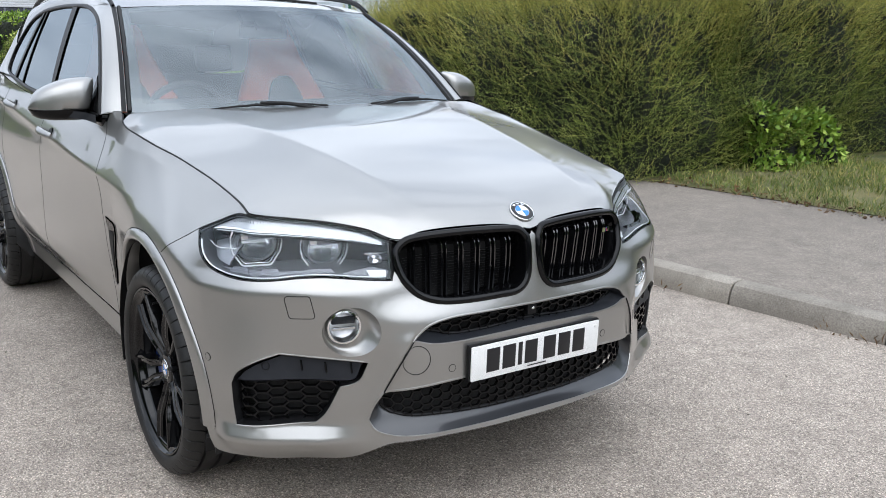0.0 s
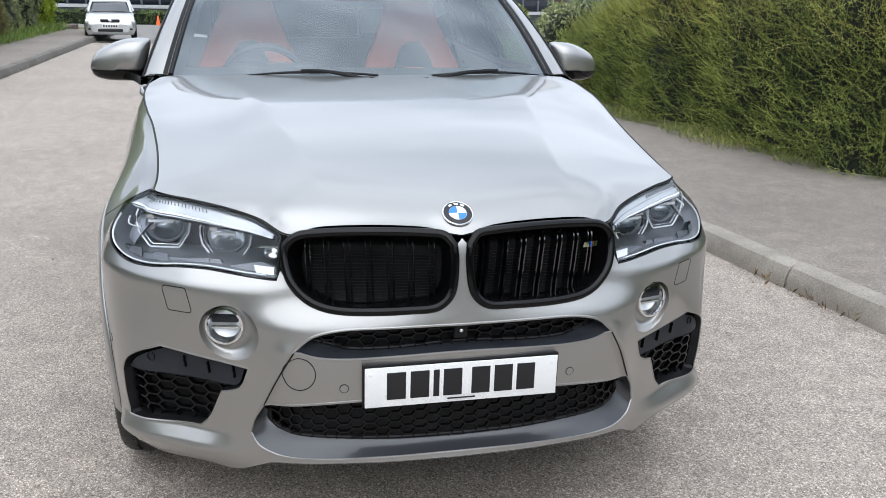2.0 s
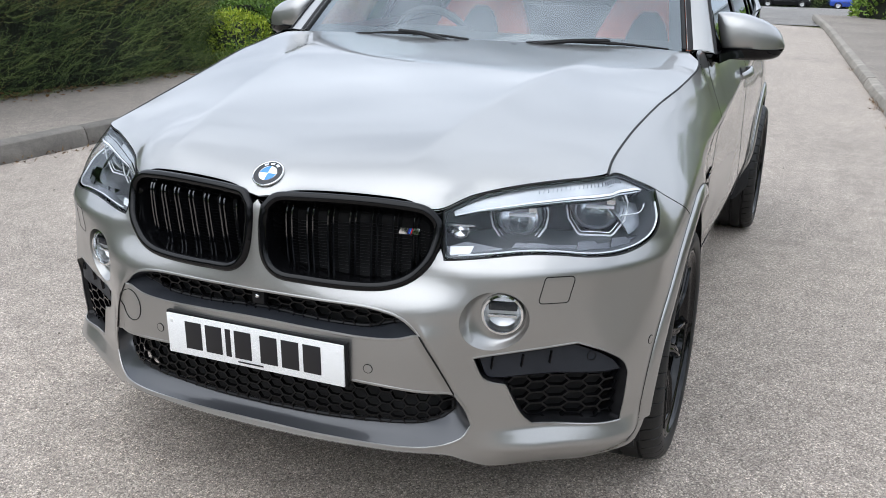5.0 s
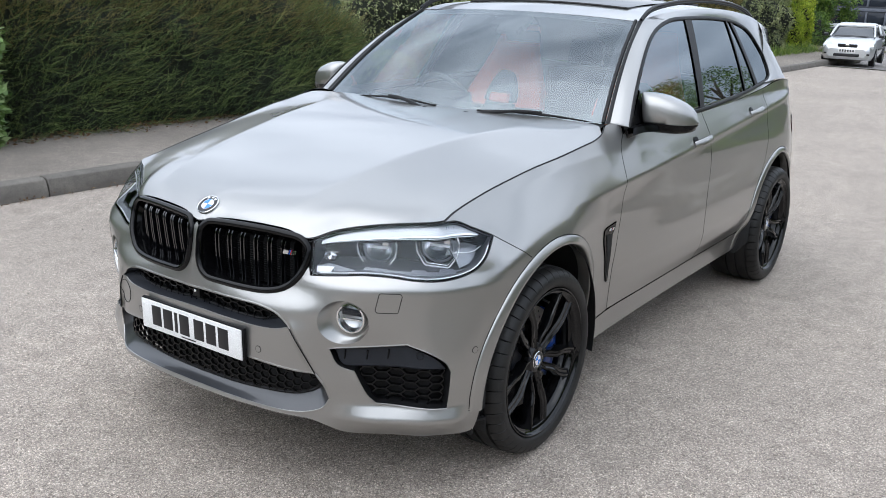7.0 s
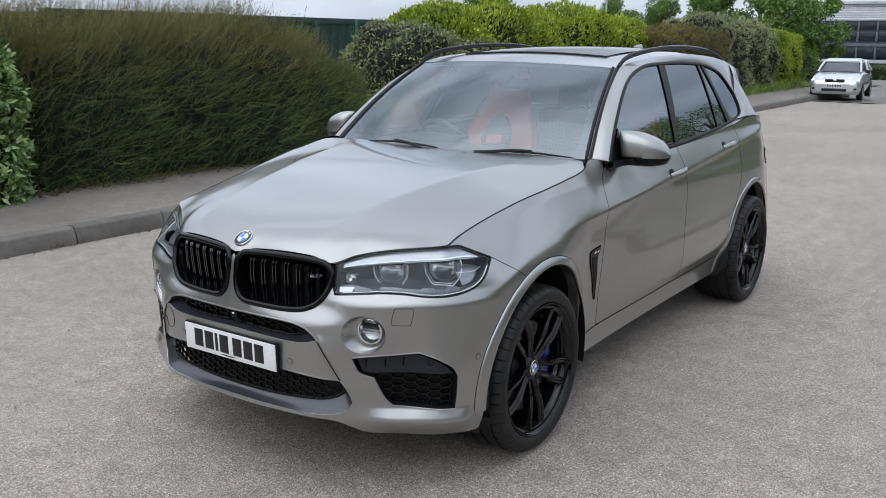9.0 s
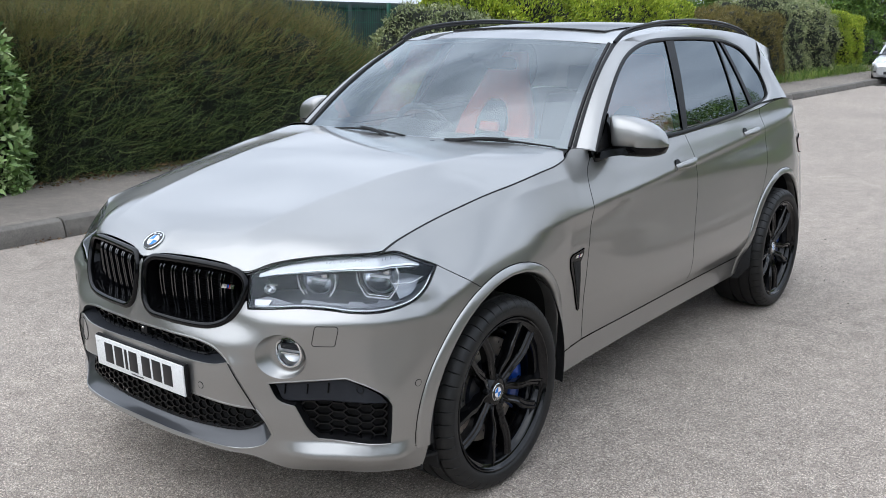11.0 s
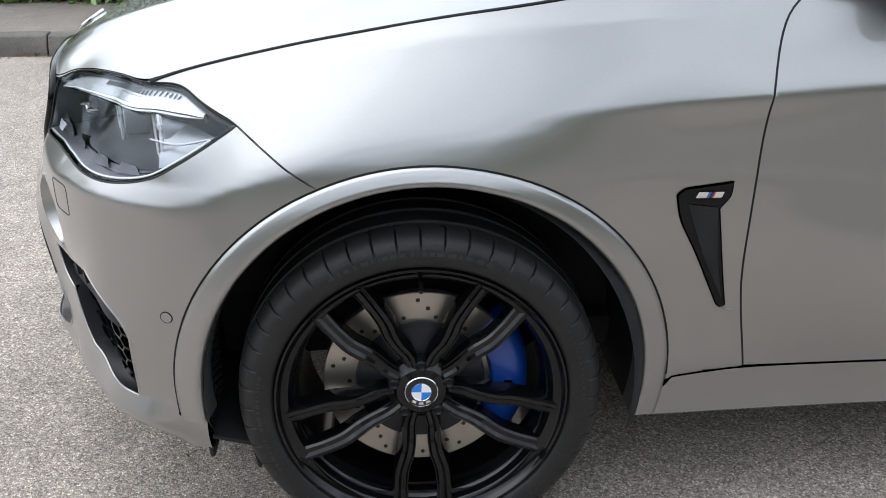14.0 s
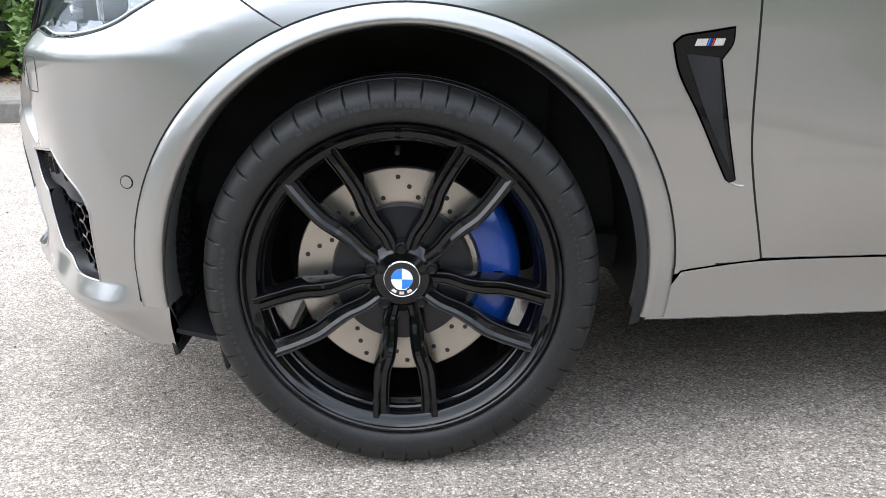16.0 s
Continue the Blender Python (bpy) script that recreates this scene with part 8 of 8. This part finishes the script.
# ---- wheels ----
def wheel(x, y, front):
    """One near-side wheel and its twin: tyre, rim, paired spokes, disc and caliper; local z points out of the car."""
    m0 = Matrix(((-1, 0, 0, x), (0, 0, 1, y), (0, 1, 0, 0.367), (0, 0, 0, 1)))

    def put(g):
        return Geo().add(moved(np.vstack(g.v), m0), g.f)

    wide = 0.29 if front else 0.32
    rim = Geo().lathe([(0.2935, -0.028), (0.2935, -0.012), (0.2905, -0.0075), (0.2865, -0.007), (0.2835, -0.0105), (0.2815, -0.0165), (0.272, -0.0225), (0.2665, -0.0245), (0.264, -0.028), (0.262, -0.04), (0.2575, -0.047), (0.2555, -0.049), (0.2545, -0.062), (0.2495, -0.069), (0.248, -0.1), (0.242, -wide + 0.02), (0.26, -wide + 0.01)], 96)
    tread = [(0.292, -0.026), (0.2945, -0.011), (0.3005, -0.004), (0.3115, -0.001), (0.322, 0.0), (0.33, -0.0005), (0.338, -0.003), (0.3465, -0.008), (0.354, -0.016), (0.36, -0.027), (0.3635, -0.04),
             (0.3655, -0.055), (0.357, -0.057), (0.357, -0.066), (0.366, -0.068), (0.367, -0.115), (0.358, -0.117), (0.358, -0.128), (0.367, -0.13), (0.367, -0.175), (0.358, -0.177), (0.358, -0.188), (0.366, -0.19),
             (0.3655, -0.235), (0.36, -wide + 0.03), (0.34, -wide + 0.004), (0.3, -wide), (0.29, -wide + 0.02)]
    segs = 864
    ang_t = np.linspace(0, 2 * np.pi, segs, endpoint=False)
    pr = np.array(tread)
    r = np.repeat(pr[None, :, 0], segs, 0)
    cut = (np.arange(segs) % 18 == 0)
    for k in range(6, 12):
        r[cut, k] -= 0.007
    shift = np.where(np.arange(len(pr)) < 11, 0.0, 0.02)
    pts = np.stack([r * np.cos(ang_t[:, None] + shift), r * np.sin(ang_t[:, None] + shift), np.repeat(pr[None, :, 1], segs, 0)], -1)
    tyre = Geo().grid(pts, close_u=True)
    rim_obs = both("wheel" if front else "rear_wheel", put(rim), WHEEL_BLACK, car, "gloss black alloy wheel with five pairs of spokes", 40)
    made = {"tyre": (put(tyre), RUBBER, "low-profile black tyre")}
    words = Geo()
    rng = random.Random(5)
    for base_a, span, height, rad in ((66, 54, 0.009, 0.326), (166, 40, 0.007, 0.322), (222, 26, 0.004, 0.32), (300, 22, 0.004, 0.32), (0, 30, 0.005, 0.322)):
        t = base_a
        while t < base_a + span:
            w = rng.uniform(0.7, 3.4) * (height / 0.011)
            a0, a1 = radians(t), radians(t + w)
            words.add([(rad * math.cos(q) + (h * math.cos(q)), rad * math.sin(q) + h * math.sin(q), 0.0012 - 0.06 * max(0, (rad + h - 0.328))) for q, h in ((a0, -height / 2), (a1, -height / 2), (a1, height / 2), (a0, height / 2))], [(0, 1, 2, 3)])
            t += w + rng.uniform(0.5, 1.6)
    made["sidewall_lettering"] = (put(words), RUBBER_MARK, "raised marks on the tyre wall")
    made["hub"] = (put(Geo().lathe([(0.074, -0.085), (0.068, -0.062), (0.052, -0.053), (0.05, -0.05), (0.036, -0.047), (0.034, -0.05)], 40)), WHEEL_BLACK, "")
    made["disc"] = (put(Geo().lathe([(0.2, -0.115), (0.2, -0.1), (0.198, -0.098), (0.118, -0.098), (0.112, -0.1), (0.1, -0.085), (0.06, -0.08)], 64)), DISC, "drilled steel brake disc")
    made["disc_bell"] = (put(Geo().lathe([(0.134, -0.0972), (0.13, -0.084), (0.06, -0.078)], 40)), LAMP_DARK, "")
    holes = Geo()
    for k in range(14):
        for j in range(3):
            a, rr = radians(360 / 14 * k + 7 * j), 0.146 + 0.018 * j
            holes.lathe([(0.0048, -0.0976), (0.0001, -0.0976)], 8, Matrix.Translation((rr * math.cos(a), rr * math.sin(a), 0)))
    made["disc_drilling"] = (put(holes), PLATE_BLACK, "")
    a = np.linspace(radians(-38), radians(42), 18)
    cal = []
    for t in a:
        e = min(1, 3.2 * (1 - abs((t - radians(2)) / radians(40))))
        cal.append([(rr * math.cos(t), rr * math.sin(t), z) for rr, z in ((0.145, -0.14), (0.14, -0.104), (0.15, -0.084), (0.175, -0.076 - 0.012 * (1 - e)), (0.205, -0.08 - 0.012 * (1 - e)), (0.222, -0.097), (0.228, -0.14))])
    cg = Geo().grid(cal, close_v=True)
    cg.f += [tuple(range(7))[::-1], tuple(cg.count - 7 + k for k in range(7))]
    made["caliper"] = (put(cg), CALIPER_BLUE, "blue brake caliper")
    spoke_name = "spoke"
    rr = np.array([0.052, 0.082, 0.118, 0.146, 0.178, 0.222, 0.268])
    off = np.array([0.0175, 0.0255, 0.0275, 0.033, 0.0425, 0.0465, 0.0475])
    half_w = np.array([0.0125, 0.0135, 0.014, 0.0158, 0.0155, 0.0145, 0.016])
    top = np.array([-0.05, -0.044, -0.034, -0.027, -0.0235, -0.0215, -0.0205])
    spokes = []
    for k in range(5):
        base = radians(-90 + 72 * k)
        for sd in (-1, 1):
            d = np.linspace(0, 1, 16)
            kk = np.linspace(0, 1, 7)
            path2 = smooth_curve(np.stack([rr, sd * off, top], 1), 6)
            hw = np.interp(np.linspace(0, 1, len(path2)), kk, half_w)
            c, s = math.cos(base), math.sin(base)
            p3 = np.stack([path2[:, 0] * c - path2[:, 1] * s, path2[:, 0] * s + path2[:, 1] * c, path2[:, 2]], 1)
            t3 = np.gradient(p3, axis=0)
            t3 /= np.linalg.norm(t3, axis=1)[:, None]
            upw = np.tile((0, 0, 1.0), (len(p3), 1))
            sw = np.cross(t3, upw)
            sw /= np.linalg.norm(sw, axis=1)[:, None]
            sec = np.stack([np.stack([(-w * 1.12, -0.042), (-w, -0.009), (-w * 0.74, -0.001), (-w * 0.3, 0), (w * 0.1, -0.0055), (w * 0.7, -0.0065), (w, -0.012), (w * 1.12, -0.042)]) * (sd, 1) for w in hw])
            if sd < 0:
                sec = sec[:, ::-1]
            spoke = Geo().sweep(p3, sw, upw, sec)
            for e in (1, -2):
                c2 = sec[:, 2 if e == 1 else -2] if sd > 0 else sec[:, -3 if e == 1 else 1]
                spoke.tube(p3[2:] + sw[2:] * c2[2:, :1] + upw[2:] * (c2[2:, 1:] - 0.0008), 0.0019, 8)
            spokes.append(put(spoke))
    for ob, flip_it in zip(rim_obs, (False, True)):
        for name, (g, mt, lab) in made.items():
            piece = part(name, flipped(g) if flip_it else g, mt, ob, lab, 40)
            if name in ("sidewall_lettering", "disc_drilling"):
                tagged(piece, kind="stuff")
        for g in spokes:
            part(spoke_name, flipped(g) if flip_it else g, WHEEL_BLACK, ob, "", 28)
        for k in range(5):
            t = radians(-54 + 72 * k)
            g = put(Geo().lathe([(0.012, -0.07), (0.012, -0.05), (0.009, -0.046), (0.006, -0.05), (0.0001, -0.05)], 12, Matrix.Translation((0.058 * math.cos(t), 0.058 * math.sin(t), 0))))
            part("wheel_bolt", flipped(g) if flip_it else g, BLACK_SATIN, ob)
        g = put(Geo().tube([(0, 0.246, -0.045), (0, 0.243, -0.03), (0, 0.24, -0.016)], 0.0045, 8))
        part("valve", flipped(g) if flip_it else g, BLACK_SATIN, ob)
        s = -1 if flip_it else 1
        mm = m0 @ pose(0, 0, -0.048, 0, 0, 178)
        if flip_it:
            mm = Matrix(((1, 0, 0, x), (0, 0, -1, -y), (0, 1, 0, 0.367), (0, 0, 0, 1))) @ pose(0, 0, -0.048, 0, 0, 30)
        roundel(ob, mm, 0.035)
        if not flip_it:
            for k, (mt, w0) in enumerate(((STRIPE_RED, 0.004), (STRIPE_NAVY, 0.003), (CHROME, 0.012))):
                t = radians(-4)
                part("caliper_mark", put(Geo().box((0.016, w0, 0.001), Matrix.Translation((0.18, -0.02 + 0.009 * k, -0.0745)), 0)), mt, ob)


wheel(0.002, 0.945, True)
wheel(-2.935, 0.965, False)
